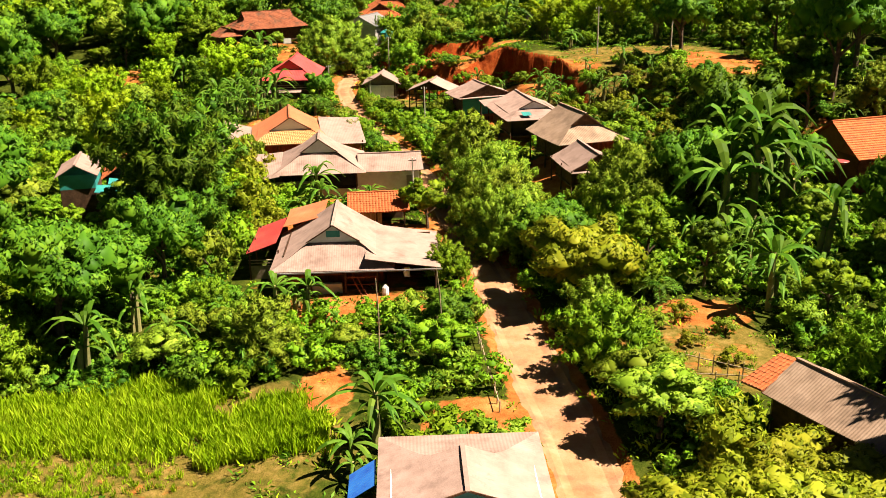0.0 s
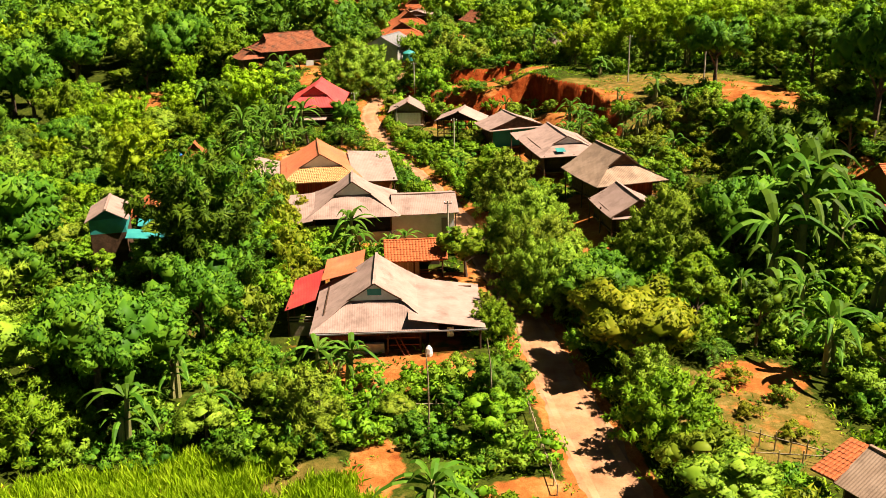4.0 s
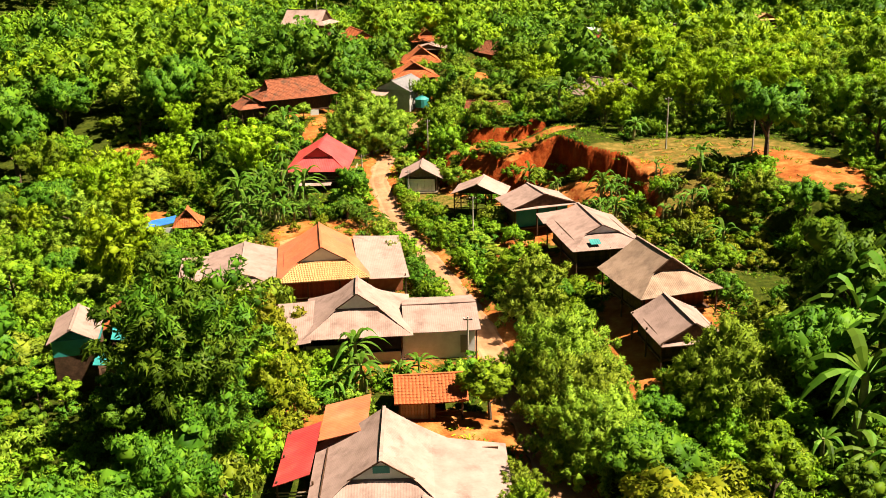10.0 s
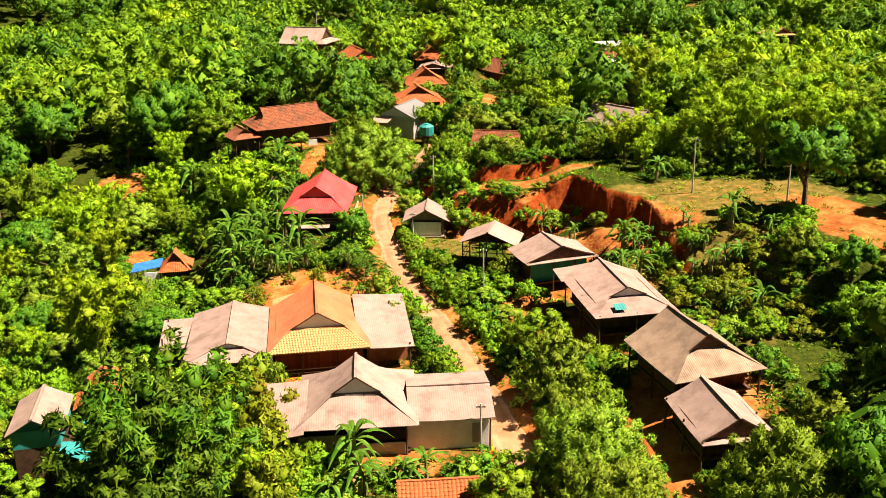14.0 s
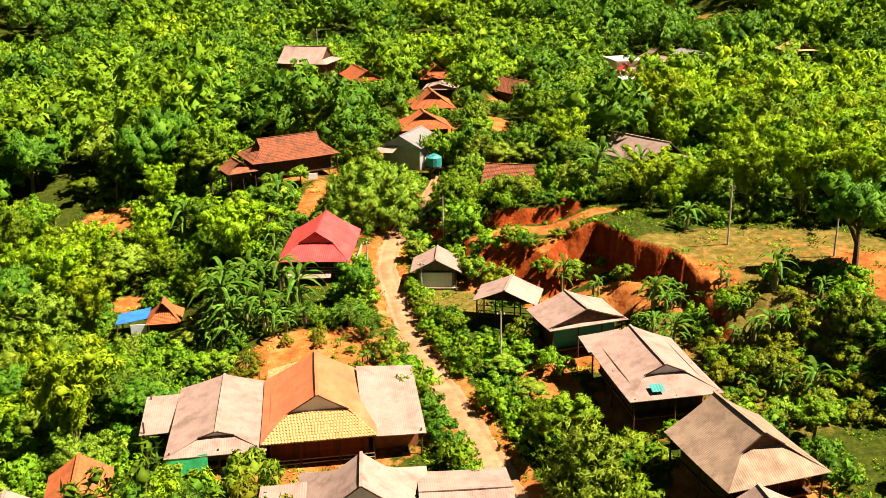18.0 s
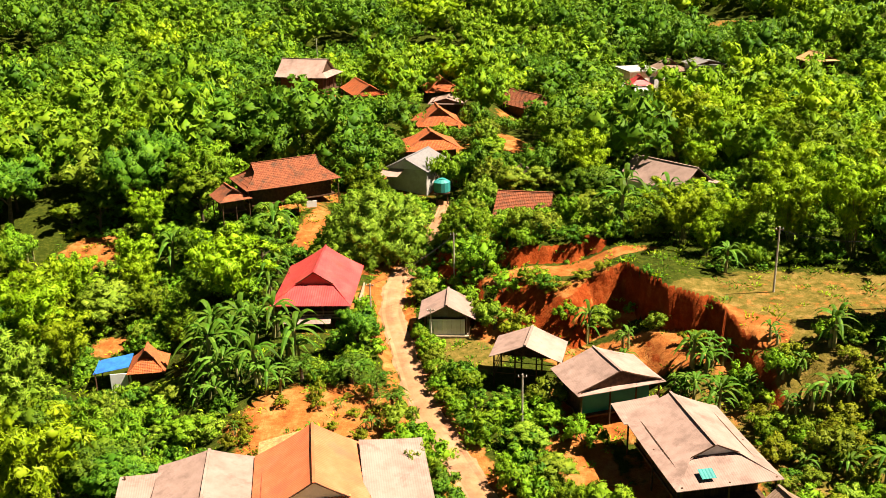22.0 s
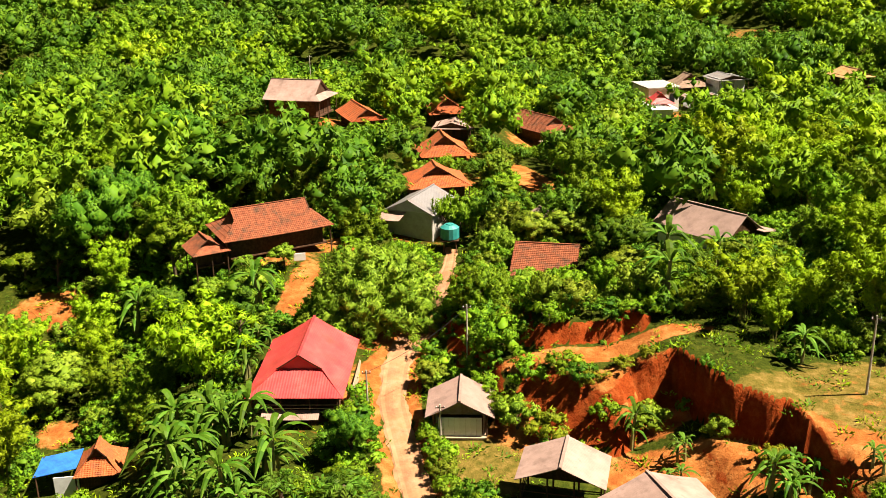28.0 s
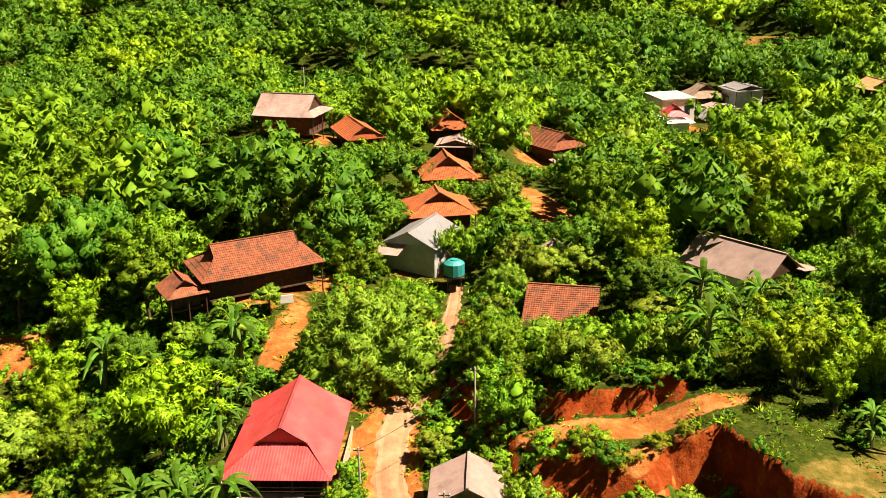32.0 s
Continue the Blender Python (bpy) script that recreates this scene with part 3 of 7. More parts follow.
def gable_roof(house, W, D, ze, zr, mat, course=0.0, along="y", off=(0, 0), sag=0.06, cap=None, name="roof", gable_mat=None):
    n = max(6, int(math.hypot(W / 2, zr - ze) / 0.3)) if course else 5
    for s in (-1, 1):
        def at(u, v, s=s):
            a, b, z = s * u * W / 2, (v - 0.5) * D * -s, zr - (zr - ze) * roof_profile(u, 0.08) - sag * math.sin(math.pi * v)
            return (off[0] + a, off[1] + b, z) if along == "y" else (off[0] + b, off[1] - a, z)
        near = part(name + "_slope", Build().sheet(at, n, 8, 0.06, course), mat, house)
    c = Build()
    e = [(0, -D / 2, zr + 0.02), (0, D / 2, zr + 0.02)] if along == "y" else [(-D / 2, 0, zr + 0.02), (D / 2, 0, zr + 0.02)]
    c.beam(*[(x + off[0], y + off[1], z) for x, y, z in e], 0.22, 0.10)
    part("ridge_cap", c, cap or mat, house)
    for e in (-1, 1):
        g = Build()
        p = [(-W / 2 * 0.86, e * (D / 2 - 0.45), ze + 0.1), (W / 2 * 0.86, e * (D / 2 - 0.45), ze + 0.1), (0, e * (D / 2 - 0.45), zr - 0.12)]
        if along == "x":
            p = [(y, x, z) for x, y, z in p]
        p = [(x + off[0], y + off[1], z) for x, y, z in p]
        g.tri(*p)
        g.tri(*p[::-1])
        part("gable", g, gable_mat or BAMBOO_MAT, house)
    return near, at


def lean_to(house, x0, x1, y0, y1, z00, z10, z01, z11, mat, name="wing_roof", sag=0.08, course=0.0, label=""):
    """One plane: heights at (x0,y0), (x1,y0), (x0,y1), (x1,y1); u runs from back to front."""
    def at(u, v):
        y = y1 + (y0 - y1) * u
        z = (z01 * (1 - v) + z11 * v) * (1 - u) + (z00 * (1 - v) + z10 * v) * u
        return (x0 + (x1 - x0) * v, y, z - sag * math.sin(math.pi * v) * math.sin(math.pi * (0.2 + 0.6 * u)))
    return part(name, Build().sheet(at, 6 if not course else int((y1 - y0) / 0.3), 8, 0.05, course), mat, house, label)


def side_lean(house, x0, x1, y0, y1, z_in, z_out, mat, name="wing_roof", sag=0.08, label=""):
    """A lean-to whose slope falls from x0 to x1."""
    def at(u, v):
        k = v if x1 < x0 else 1 - v
        return (x0 + (x1 - x0) * u, y1 + (y0 - y1) * k, z_in + (z_out - z_in) * roof_profile(u, 0.1) - sag * math.sin(math.pi * v))
    return part(name, Build().sheet(at, 6, 8, 0.05), mat, house, label)


def tiles(parent, at, rows, across, mat, seed=3):
    """Single clay tiles laid in rows over a roof plane at(u, v)."""
    r = np.random.default_rng(seed)
    span = (Vector(at(0.6, 1)) - Vector(at(0.6, 0))).length / across
    fall = (Vector(at(1, 0.5)) - Vector(at(0, 0.5))).length / rows
    b = Build()
    xs = [-0.5, -0.25, 0.0, 0.25, 0.48]
    zs = [0.0, 0.035, 0.05, 0.035, 0.0]
    for i in range(4):
        p = [(xs[i] * span, -0.58 * fall, zs[i] + 0.03), (xs[i + 1] * span, -0.58 * fall, zs[i + 1] + 0.03), (xs[i + 1] * span, 0.5 * fall, zs[i + 1]), (xs[i] * span, 0.5 * fall, zs[i])]
        b.quad(*p)
        b.quad((p[0][0], p[0][1], p[0][2] - 0.035), (p[1][0], p[1][1], p[1][2] - 0.035), p[1], p[0])
    me = b.mesh("tile", mat)
    for i in range(rows):
        n = max(1, int(round(across * (Vector(at((i + 0.5) / rows, 1)) - Vector(at((i + 0.5) / rows, 0))).length / (Vector(at(0.6, 1)) - Vector(at(0.6, 0))).length)))
        for j in range(n):
            u, v = (i + 0.5) / rows, (j + 0.5) / n
            c, d = Vector(at(u, v)), (Vector(at(u + 0.02, v)) - Vector(at(u - 0.02, v))).normalized()
            e = (Vector(at(u, min(1, v + 0.02))) - Vector(at(u, max(0, v - 0.02)))).normalized()
            up = e.cross(-d).normalized()
            if up.z < 0:
                e, up = -e, -up
            m = Matrix((e, -d, up)).transposed().to_4x4()
            m.translation = c + up * (0.035 + r.uniform(0, 0.015))
            ob = new("tile", me)
            ob.parent = parent
            ob.matrix_basis = m @ pose(0, 0, 0, r.uniform(-1.5, 1.5), r.uniform(-1.5, 1.5), r.uniform(-2, 2))


def posts(house, places, z0, top, mat=None, w=0.16):
    for x, y in places:
        b = Build().tube([(x, y, z0), (x, y, (z0 + top) / 2), (x + 0.02, y, top)], [w * 0.55, w * 0.5, w * 0.48], 7)
        part("post", b, mat or WOOD, house)


def boards(house, x0, x1, y, z0, z1, mat, w=0.28, facing="y", name="wall_board"):
    """A wall of upright boards, each its own piece, all on one mesh."""
    n = max(1, int(round((x1 - x0) / w)))
    w = (x1 - x0) / n
    me = Build().box(-w / 2 + 0.008, w / 2 - 0.008, -0.02, 0.02, 0, z1 - z0).mesh(name, mat)
    for i in range(n):
        ob = new(name, me)
        ob.parent = house
        c = x0 + w * (i + 0.5)
        d = 0.012 * (i % 3)
        ob.matrix_basis = pose(c, y + d, z0) if facing == "y" else pose(y + d, c, z0, 0, 0, 90)


def wall(house, x0, x1, y0, y1, z0, z1, mat, name="wall", label=""):
    return part(name, Build().box(x0, x1, y0, y1, z0, z1), mat, house, label)


def rails(house, x0, x1, y, zs, mat=None, name="rail"):
    for z in zs:
        part(name, Build().beam((x0, y, z), (x1, y, z + 0.02), 0.07), mat or WOOD_PALE, house)


def core(house, W, D, z0, z1, inset=0.9, front=1.6, mat=None, front_mat=None, off=0.0, plank=True):
    """Floor, side and back walls, and a boarded front set back under the eave."""
    x0, x1, y0, y1 = off - W / 2 + inset, off + W / 2 - inset, -D / 2 + front, D / 2 - inset
    part("floor", Build().box(x0 - 0.2, x1 + 0.2, -D / 2 + 0.7, y1, z0 - 0.18, z0), WOOD, house)
    wall(house, x0 - 0.04, x0 + 0.04, y0, y1, z0, z1, mat or WOOD)
    wall(house, x1 - 0.04, x1 + 0.04, y0, y1, z0, z1, mat or WOOD)
    wall(house, x0, x1, y1 - 0.04, y1 + 0.04, z0, z1, mat or WOOD)
    if plank:
        boards(house, x0 + 0.05, x1 - 0.05, y0, z0, z1 - 0.1, front_mat or mat or WOOD)
    else:
        wall(house, x0 + 0.05, x1 - 0.05, y0 - 0.04, y0 + 0.04, z0, z1 - 0.1, front_mat or mat or WOOD)
    return x0, x1, y0, y1


VILLAGE = "village houses"
# the pale-roofed stilt house beside the road, with an open porch
hA = thing("stilt_house", -5.4, 75.2, 0.0, 1, "stilt house with pale corrugated hip roof, teal gable and open porch", "house", VILLAGE)
sk, gab, fr, (gx0, gy0, gz0, gz1) = hip_gable_roof(hA, 9.8, 9.8, 2.25, 5.1, FIBRO, None, 2.7, "gable", 0.44, off=-1.9, gable_mat=PLASTER, sag=0.12)
part("vent_panel", Build().box(gx0 - 0.55, gx0 + 0.55, gy0 - 0.04, gy0 - 0.004, gz0 + 0.42, gz1 - 0.52), TEAL_TIN, gab, "teal vent panel in the gable")
side_lean(hA, 0.7, 6.6, -4.85, 4.2, 3.16, 2.3, FIBRO, "wing_roof", 0.12)
core(hA, 9.8, 9.6, 0.35, 2.7, 0.9, 2.4, WOOD, WOOD_RED, off=-1.9)
posts(hA, [(-6.3, -4.5), (-3.6, -4.5), (-0.9, -4.5), (1.6, -4.5), (6.2, -4.5), (6.2, -0.5), (6.2, 3.6), (-6.4, 0.5), (-6.4, 4.4)], -0.5, 2.3)
rails(hA, -1.0, 1.6, -4.5, (0.9, 1.5), WOOD_RED)
rails(hA, -6.3, -1.0, -4.42, (1.75,), WOOD_RED)
wall(hA, -6.2, -3.6, -4.3, -4.24, 1.15, 2.15, WOOD_RED, "porch_panel", "red-brown boarded porch panel")
wall(hA, -4.0, -1.2, -4.2, -3.9, -0.3, 0.9, CONCRETE, "low_wall")
wall(hA, 2.6, 6.0, 3.4, 3.5, 0, 2.5, WOOD, "wing_wall")
part("ladder", Build().beam((0.5, -5.0, -0.1), (-0.4, -4.3, 1.5), 0.08).beam((0.9, -5.0, -0.1), (0.0, -4.3, 1.5), 0.08), WOOD_RED, hA)
part("gutter", Build().beam((-6.8, -4.96, 2.12), (6.7, -4.96, 2.2), 0.10), ZINC, hA)
hAr = thing("lean_to_shed", -12.2, 79.4, 0.2, 0, "lean-to shed with red and orange tin roofs beside the stilt house", "shed")
side_lean(hAr, 0.1, -2.4, -4.8, 2.2, 3.0, 2.1, RED_TIN, "red_roof")
side_lean(hAr, 3.6, 0.15, -0.6, 4.6, 3.9, 3.0, ORANGE_TIN, "orange_roof")
posts(hAr, [(-2.2, -4.5), (-2.2, -1.2), (-2.2, 2), (0.2, -4.6), (3.2, 4.2), (0.4, 4.2)], -0.8, 2.3)
wall(hAr, -2.2, 0.2, 1.8, 1.9, -0.2, 2.2, WOOD, "wall")
wall(hAr, -2.15, -0.1, -4.5, -4.42, -0.6, 0.9, WOOD_PALE, "low_wall")
rails(hAr, -2.3, 0.2, -4.5, (1.15, 1.4))
wall(hAr, 0.4, 3.2, 4.1, 4.2, 0, 2.8, WOOD, "wall")

# the small open shed with a clay tile roof
sh = thing("tile_shed", -4.3, 88.2, 0.2, 4, "small timber shed on posts with orange clay tile roof", "shed")
near, at = gable_roof(sh, 4.6, 5.8, 2.0, 3.3, TILE, 0.0, "x", gable_mat=WOOD)
TILE_JOBS = [(near, at, 9, 20, TILE, 5)]
posts(sh, [(x, y) for x in (-2.5, -0.2, 2.4) for y in (-1.9, 1.9)], -0.5, 2.1)
boards(sh, -2.5, 0.3, -1.6, 0.0, 1.7, WOOD_PALE, 0.24)
wall(sh, -2.5, 2.4, 1.6, 1.7, 0, 1.9, WOOD)
rails(sh, 0.3, 2.4, -1.8, (0.5, 0.9), WOOD)

# the broad pale house with a white side wall
hB = thing("long_house", -8.9, 100.6, 0.6, 4, "long house with pale corrugated roofs and white side wall", "house", VILLAGE)
hip_gable_roof(hB, 9.6, 9.6, 2.75, 5.8, FIBRO, None, 2.6, "hip", 0.4, off=-2.0, gable_mat=PLASTER)
gable_roof(hB, 8.2, 6.8, 2.65, 3.6, FIBRO, 0.0, "x", (5.4, 0.1), cap=FIBRO)
lean_to(hB, -9.4, -6.0, -5.4, 2.2, 2.4, 2.8, 3.4, 3.6, FIBRO, "left_wing_roof", label="low side wing roof")
core(hB, 9.6, 9.4, 0.1, 2.9, 0.9, 2.2, WOOD, WOOD, off=-2.0)
wall(hB, 1.9, 8.3, -3.55, -3.4, -0.5, 2.5, PLASTER, "white_wall", "whitewashed side wall")
wall(hB, 8.2, 8.32, -3.5, 3.6, -0.5, 2.5, PLASTER, "white_wall")
wall(hB, 7.0, 7.8, -3.62, -3.57, 0.3, 2.0, ZINC, "shutter")
# near-black sheet added to draw the dark void of the porch opening
wall(hB, -2.6, 1.7, -4.0, -3.9, 1.15, 2.35, DARK, "awning_cloth", "dark sheet added for the dark void of the porch")
wall(hB, -2.6, 1.7, -4.1, -4.0, -0.4, 0.95, CONCRETE, "low_wall")
wall(hB, -6.8, -2.8, -4.3, -4.15, -0.5, 1.9, WOOD_PALE, "front_wall", "pale timber front wall")
wall(hB, -9.0, -8.9, -4.6, 1.8, -0.5, 2.3, WOOD_PALE, "wall")
posts(hB, [(-9.1, -5.0), (-6.6, -4.6), (-2.7, -4.4), (1.8, -4.2), (8.4, -3.8)], -0.9, 2.6)

# the orange-roofed compound
hO = thing("compound_house", -15.9, 115.4, 0.5, 8, "large house with orange tin roof and grey side wings", "house", VILLAGE)
sk, gab, fr, g4 = hip_gable_roof(hO, 9.4, 11.6, 2.8, 5.35, ORANGE_TIN, TILE_PALE, 3.0, "gable", 0.54, gable_mat=PLASTER, sag=0.14)
TILE_JOBS.append((sk, fr, 10, 30, TILE_PALE, 6))
lean_to(hO, 3.6, 8.7, -5.5, 5.4, 2.65, 2.5, 3.7, 3.4, FIBRO, "right_wing_roof", label="pale corrugated wing roof")
hip_gable_roof(hO, 8.0, 12.2, 2.5, 3.6, FIBRO, None, 1.8, "gable", 0.36, off=-8.2, gable_mat=PLASTER, name="left_wing_roof")
lean_to(hO, -15.0, -11.4, -0.5, 5.0, 1.7, 1.9, 2.5, 2.6, FIBRO, "outer_roof")
side_lean(hO, -4.5, -0.3, 5.8, 8.3, 2.6, 3.5, TILE_PALE, "rear_roof")
core(hO, 9.4, 11.4, 0.3, 3.0, 0.7, 1.4, WOOD_RED, WOOD_RED)
wall(hO, 4.4, 8.2, -3.6, -3.5, -0.3, 2.4, BRICK_WALL, "wing_wall")
wall(hO, 8.1, 8.2, -3.5, 4.8, -0.3, 2.5, BRICK_WALL, "wing_wall")
wall(hO, -11.2, -5.0, -4.2, -4.1, 0.9, 2.3, WOOD_PALE, "wing_wall", "pale boarded upper wall")
wall(hO, -11.4, -11.3, -4.0, 5.4, -0.6, 2.3, WOOD_PALE, "wing_wall")
posts(hO, [(-4.4, -5.3), (-1.6, -5.3), (1.6, -5.3), (4.4, -5.2), (8.3, -5.1), (-11.8, -5.6), (-8.0, -5.6), (-5.0, -5.6), (-14.6, -0.2), (-14.6, 4.6)], -1.0, 2.75)
rails(hO, -4.4, 4.4, -5.25, (0.55, 0.9))
rails(hO, -11.6, -5.0, -5.5, (0.2, 0.6, 1.0))
tarp = Build()
tarp.sheet(lambda u, v: (-12.0 + 3.2 * v, -6.05 - 0.25 * u, 2.35 - 1.3 * u + 0.25 * v + 0.08 * math.sin(9 * v)), 4, 8, 0.02)
part("tarpaulin", tarp, GREEN_TARP, hO, "green tarpaulin hung under the eave")

# the red tin house
hR = thing("stilt_house", -20.4, 155.4, 1.6, -2, "stilt house with bright red tin hip roof and timber porch", "house", VILLAGE)
hip_gable_roof(hR, 8.8, 12.6, 2.75, 5.35, RED_TIN, None, 3.4, "gable", 0.48, gable_mat=RED_TIN, sag=0.14)
core(hR, 8.6, 12.4, 0.9, 3.0, 0.8, 1.9, WOOD, WOOD)
posts(hR, [(x, y) for x in (-3.9, -1.3, 1.3, 3.9) for y in (-5.9, 0, 5.9)], -1.2, 2.8)
rails(hR, -3.9, 3.9, -5.95, (1.2, 1.55, 1.9))
lean_to(hR, -3.0, 2.2, -7.0, -5.8, 1.0, 1.0, 1.35, 1.35, FIBRO, "porch_roof")
part("ladder", Build().beam((4.3, -7.2, -0.2), (4.3, -4.4, 1.0), 0.09).beam((4.9, -7.2, -0.2), (4.9, -4.4, 1.0), 0.09), WOOD_PALE, hR)
part("side_sheet", Build().sheet(lambda u, v: (4.5 + 0.7 * u, -6 + 11 * v, 1.2 - 1.2 * u), 3, 6, 0.03), WOOD_PALE, hR)

# the small hut with a pale front by the bend
hut = thing("hut", -5.8, 148.4, 1.75, -3, "small hut with grey corrugated gable roof and white front", "hut", VILLAGE)
gable_roof(hut, 6.0, 5.2, 2.2, 3.75, FIBRO, 0.0, "y", gable_mat=BAMBOO_MAT)
boards(hut, -1.9, 1.9, -2.36, 0.35, 2.1, PLASTER, 0.48, name="panel")
wall(hut, -2.1, -2.0, -2.0, 2.1, 0.3, 2.3, BAMBOO_MAT)
wall(hut, 2.0, 2.1, -2.0, 2.1, 0.3, 2.3, BAMBOO_MAT)
wall(hut, -2.1, 2.1, 2.05, 2.15, 0.3, 2.3, BAMBOO_MAT)
part("floor", Build().box(-2.3, 2.3, -2.7, 2.2, 0.18, 0.32), WOOD_PALE, hut)
posts(hut, [(x, y) for x in (-2.3, 2.3) for y in (-2.3, 0, 2.2)], -0.6, 2.3, WOOD)

# the three pale roofs above the trees
hC = thing("open_barn", 1.8, 136.2, 2.4, -14, "open timber barn with pale corrugated gable roof", "barn", VILLAGE)
gable_roof(hC, 6.8, 4.8, 2.5, 3.9, FIBRO, 0.0, "y", gable_mat=WOOD)
posts(hC, [(x, y) for x in (-3, -1, 1, 3) for y in (-1.9, 1.9)], -0.8, 2.6)
rails(hC, -3, 3, -1.9, (0.7, 1.3, 1.9), WOOD)
for y in (-1.2, 0, 1.2):
    part("rail", Build().beam((-3, -1.9, 0.8 + 0.4 * y), (-3, 1.9, 0.8 + 0.4 * y), 0.07), WOOD, hC)
hD = thing("gable_house", 8.2, 130.0, 2.6, 18, "house with bright pale hip roof and green front wall", "house", VILLAGE)
hip_gable_roof(hD, 8.4, 5.8, 2.6, 4.1, FIBRO, None, 0.5, "gable", 0.96, gable_mat=WOOD)
core(hD, 8.2, 5.6, 0.1, 2.6, 0.8, 1.2, WOOD, TEAL_TIN, plank=False)
posts(hD, [(-3.7, -2.5), (-1, -2.5), (1.5, -2.5), (3.7, -2.5)], -0.8, 2.6)
hE = thing("stilt_house", 13.2, 118.0, 2.8, 10, "stilt house with worn pale corrugated hip roof patched in teal", "house", VILLAGE)
eskirt = hip_gable_roof(hE, 8.2, 11.2, 2.3, 4.0, FIBRO, None, 2.8, "gable", 0.46, gable_mat=PLASTER)
core(hE, 8.0, 11.0, 0.3, 2.6, 0.9, 1.8, WOOD, WOOD)
posts(hE, [(x, y) for x in (-3.6, 0, 3.6) for y in (-5.3, 0, 5.3)], -1.2, 2.4)
lean_to(hE, -4.4, -0.4, 4.2, 7.4, 2.3, 2.6, 2.5, 2.9, FIBRO, "rear_roof")
part("patch", Build().sheet(lambda u, v: (-2.0 + 1.1 * v, -4.2 - 0.9 * u, 3.02 - 0.26 * u), 2, 2, 0.02), TEAL_TIN, eskirt[0], "teal tin patch on the front skirt")
hH = thing("stilt_house", 17.1, 103.9, 2.7, 17, "stilt house with brown-grey weathered hip roof and gable", "house", VILLAGE)
hip_gable_roof(hH, 8.4, 8.8, 2.5, 5.2, FIBRO_OLD, None, 2.3, "gable", 0.42, gable_mat=WOOD)
core(hH, 8.2, 8.6, 0.5, 2.8, 0.9, 1.5, WOOD, WOOD_RED)
posts(hH, [(x, y) for x in (-3.7, 0, 3.7) for y in (-4.1, 0, 4.1)], -1.4, 2.6)
hH2 = thing("outbuilding", 17.0, 95.0, 2.4, 9, "outbuilding with weathered pale corrugated roof beside the stilt house", "shed")
hip_gable_roof(hH2, 6.0, 7.4, 1.75, 3.4, FIBRO, None, 0.5, "gable", 0.96, gable_mat=WOOD)
core(hH2, 6.4, 7.2, 0.2, 1.9, 0.7, 1.0, WOOD, WOOD)
posts(hH2, [(x, y) for x in (-2.9, 2.9) for y in (-3.4, 0, 3.4)], -1.2, 1.9)

# the near house at the roadside, seen from above
hN = thing("roadside_house", 1.7, 39.2, 0.0, 1, "house with pale flat-pitched roof, teal gable and blue side sheet", "house", VILLAGE)
hip_gable_roof(hN, 8.4, 10.4, 2.6, 3.9, FIBRO, None, 3.2, "hip", 0.42, gable_mat=TEAL_TIN)
core(hN, 8.2, 10.2, 0.1, 2.7, 0.6, 0.8, PLASTER, PLASTER, plank=False)
part("side_sheet", Build().sheet(lambda u, v: (-4.3 - 1.4 * u, 1.2 + 2.4 * v, 2.3 - 0.9 * u), 3, 6, 0.03), BLUE_TIN, hN, "bright blue side awning")
posts(hN, [(-5.5, 1.3), (-5.5, 3.5)], -0.9, 1.35)

# the houses on the slope across the road
hG = thing("roadside_shed", 23.6, 45.8, 0.2, 29, "long shed with weathered grey corrugated roof and clay tile end", "shed")
gable_roof(hG, 5.6, 9.0, 2.3, 3.7, FIBRO_OLD, 0.0, "y", gable_mat=WOOD)
wall(hG, -2.2, 2.2, -4.2, -4.1, -0.6, 2.3, PLASTER)
wall(hG, -2.2, 2.2, 4.1, 4.2, -0.6, 2.3, WOOD_PALE)
wall(hG, -2.2, -2.1, -4.1, 4.1, -0.6, 2.3, WOOD)
wall(hG, 2.1, 2.2, -4.1, 4.1, -0.6, 2.3, WOOD)
end_roof = lean_to(hG, -2.8, 0.4, 4.4, 6.0, 2.4, 3.4, 2.3, 3.3, TILE_OLD, "tile_roof", label="clay tile end of the roof")
TILE_JOBS.append((end_roof, lambda u, v: (0.4 - 3.2 * u, 4.4 + 1.6 * v, 3.42 - 1.0 * u - 0.1 * v), 10, 6, TILE, 7))
hT = thing("tiled_house", 47.2, 95.4, high(47, 95) + 0.2, 16, "brick house with orange clay tile roofs and white balustrade", "house", VILLAGE)
gable_roof(hT, 9.0, 13.0, 3.2, 6.2, TILE, 0.07, "x", gable_mat=BRICK_WALL)
gable_roof(hT, 5.0, 7.0, 2.5, 4.2, TILE, 0.07, "x", (-1.2, -6.4), gable_mat=BRICK_WALL, name="porch_roof")
wall(hT, -5.8, 5.8, -3.6, -3.4, -1.5, 3.3, WOOD_RED)
wall(hT, -5.8, -5.6, -3.6, 3.6, -1.5, 3.3, WOOD_RED)
wall(hT, 5.6, 5.8, -3.6, 3.6, -1.5, 3.3, WOOD_RED)
wall(hT, -5.8, 5.8, 3.4, 3.6, -1.5, 3.3, WOOD_RED)
wall(hT, -3.4, 1.8, -8.0, -7.85, -1.5, 0.9, BRICK_WALL, "porch_wall")
rails(hT, -4.4, 2.0, -8.3, (1.3, 1.7), PLASTER, "balustrade_rail")
for i in range(9):
    part("baluster", Build().box(-4.3 + 0.75 * i, -4.2 + 0.75 * i, -8.35, -8.25, 0.4, 1.75), PLASTER, hT)
part("terrace", Build().box(-6, 3.5, -11, -8.4, -1.2, -0.2), CONCRETE, hT)
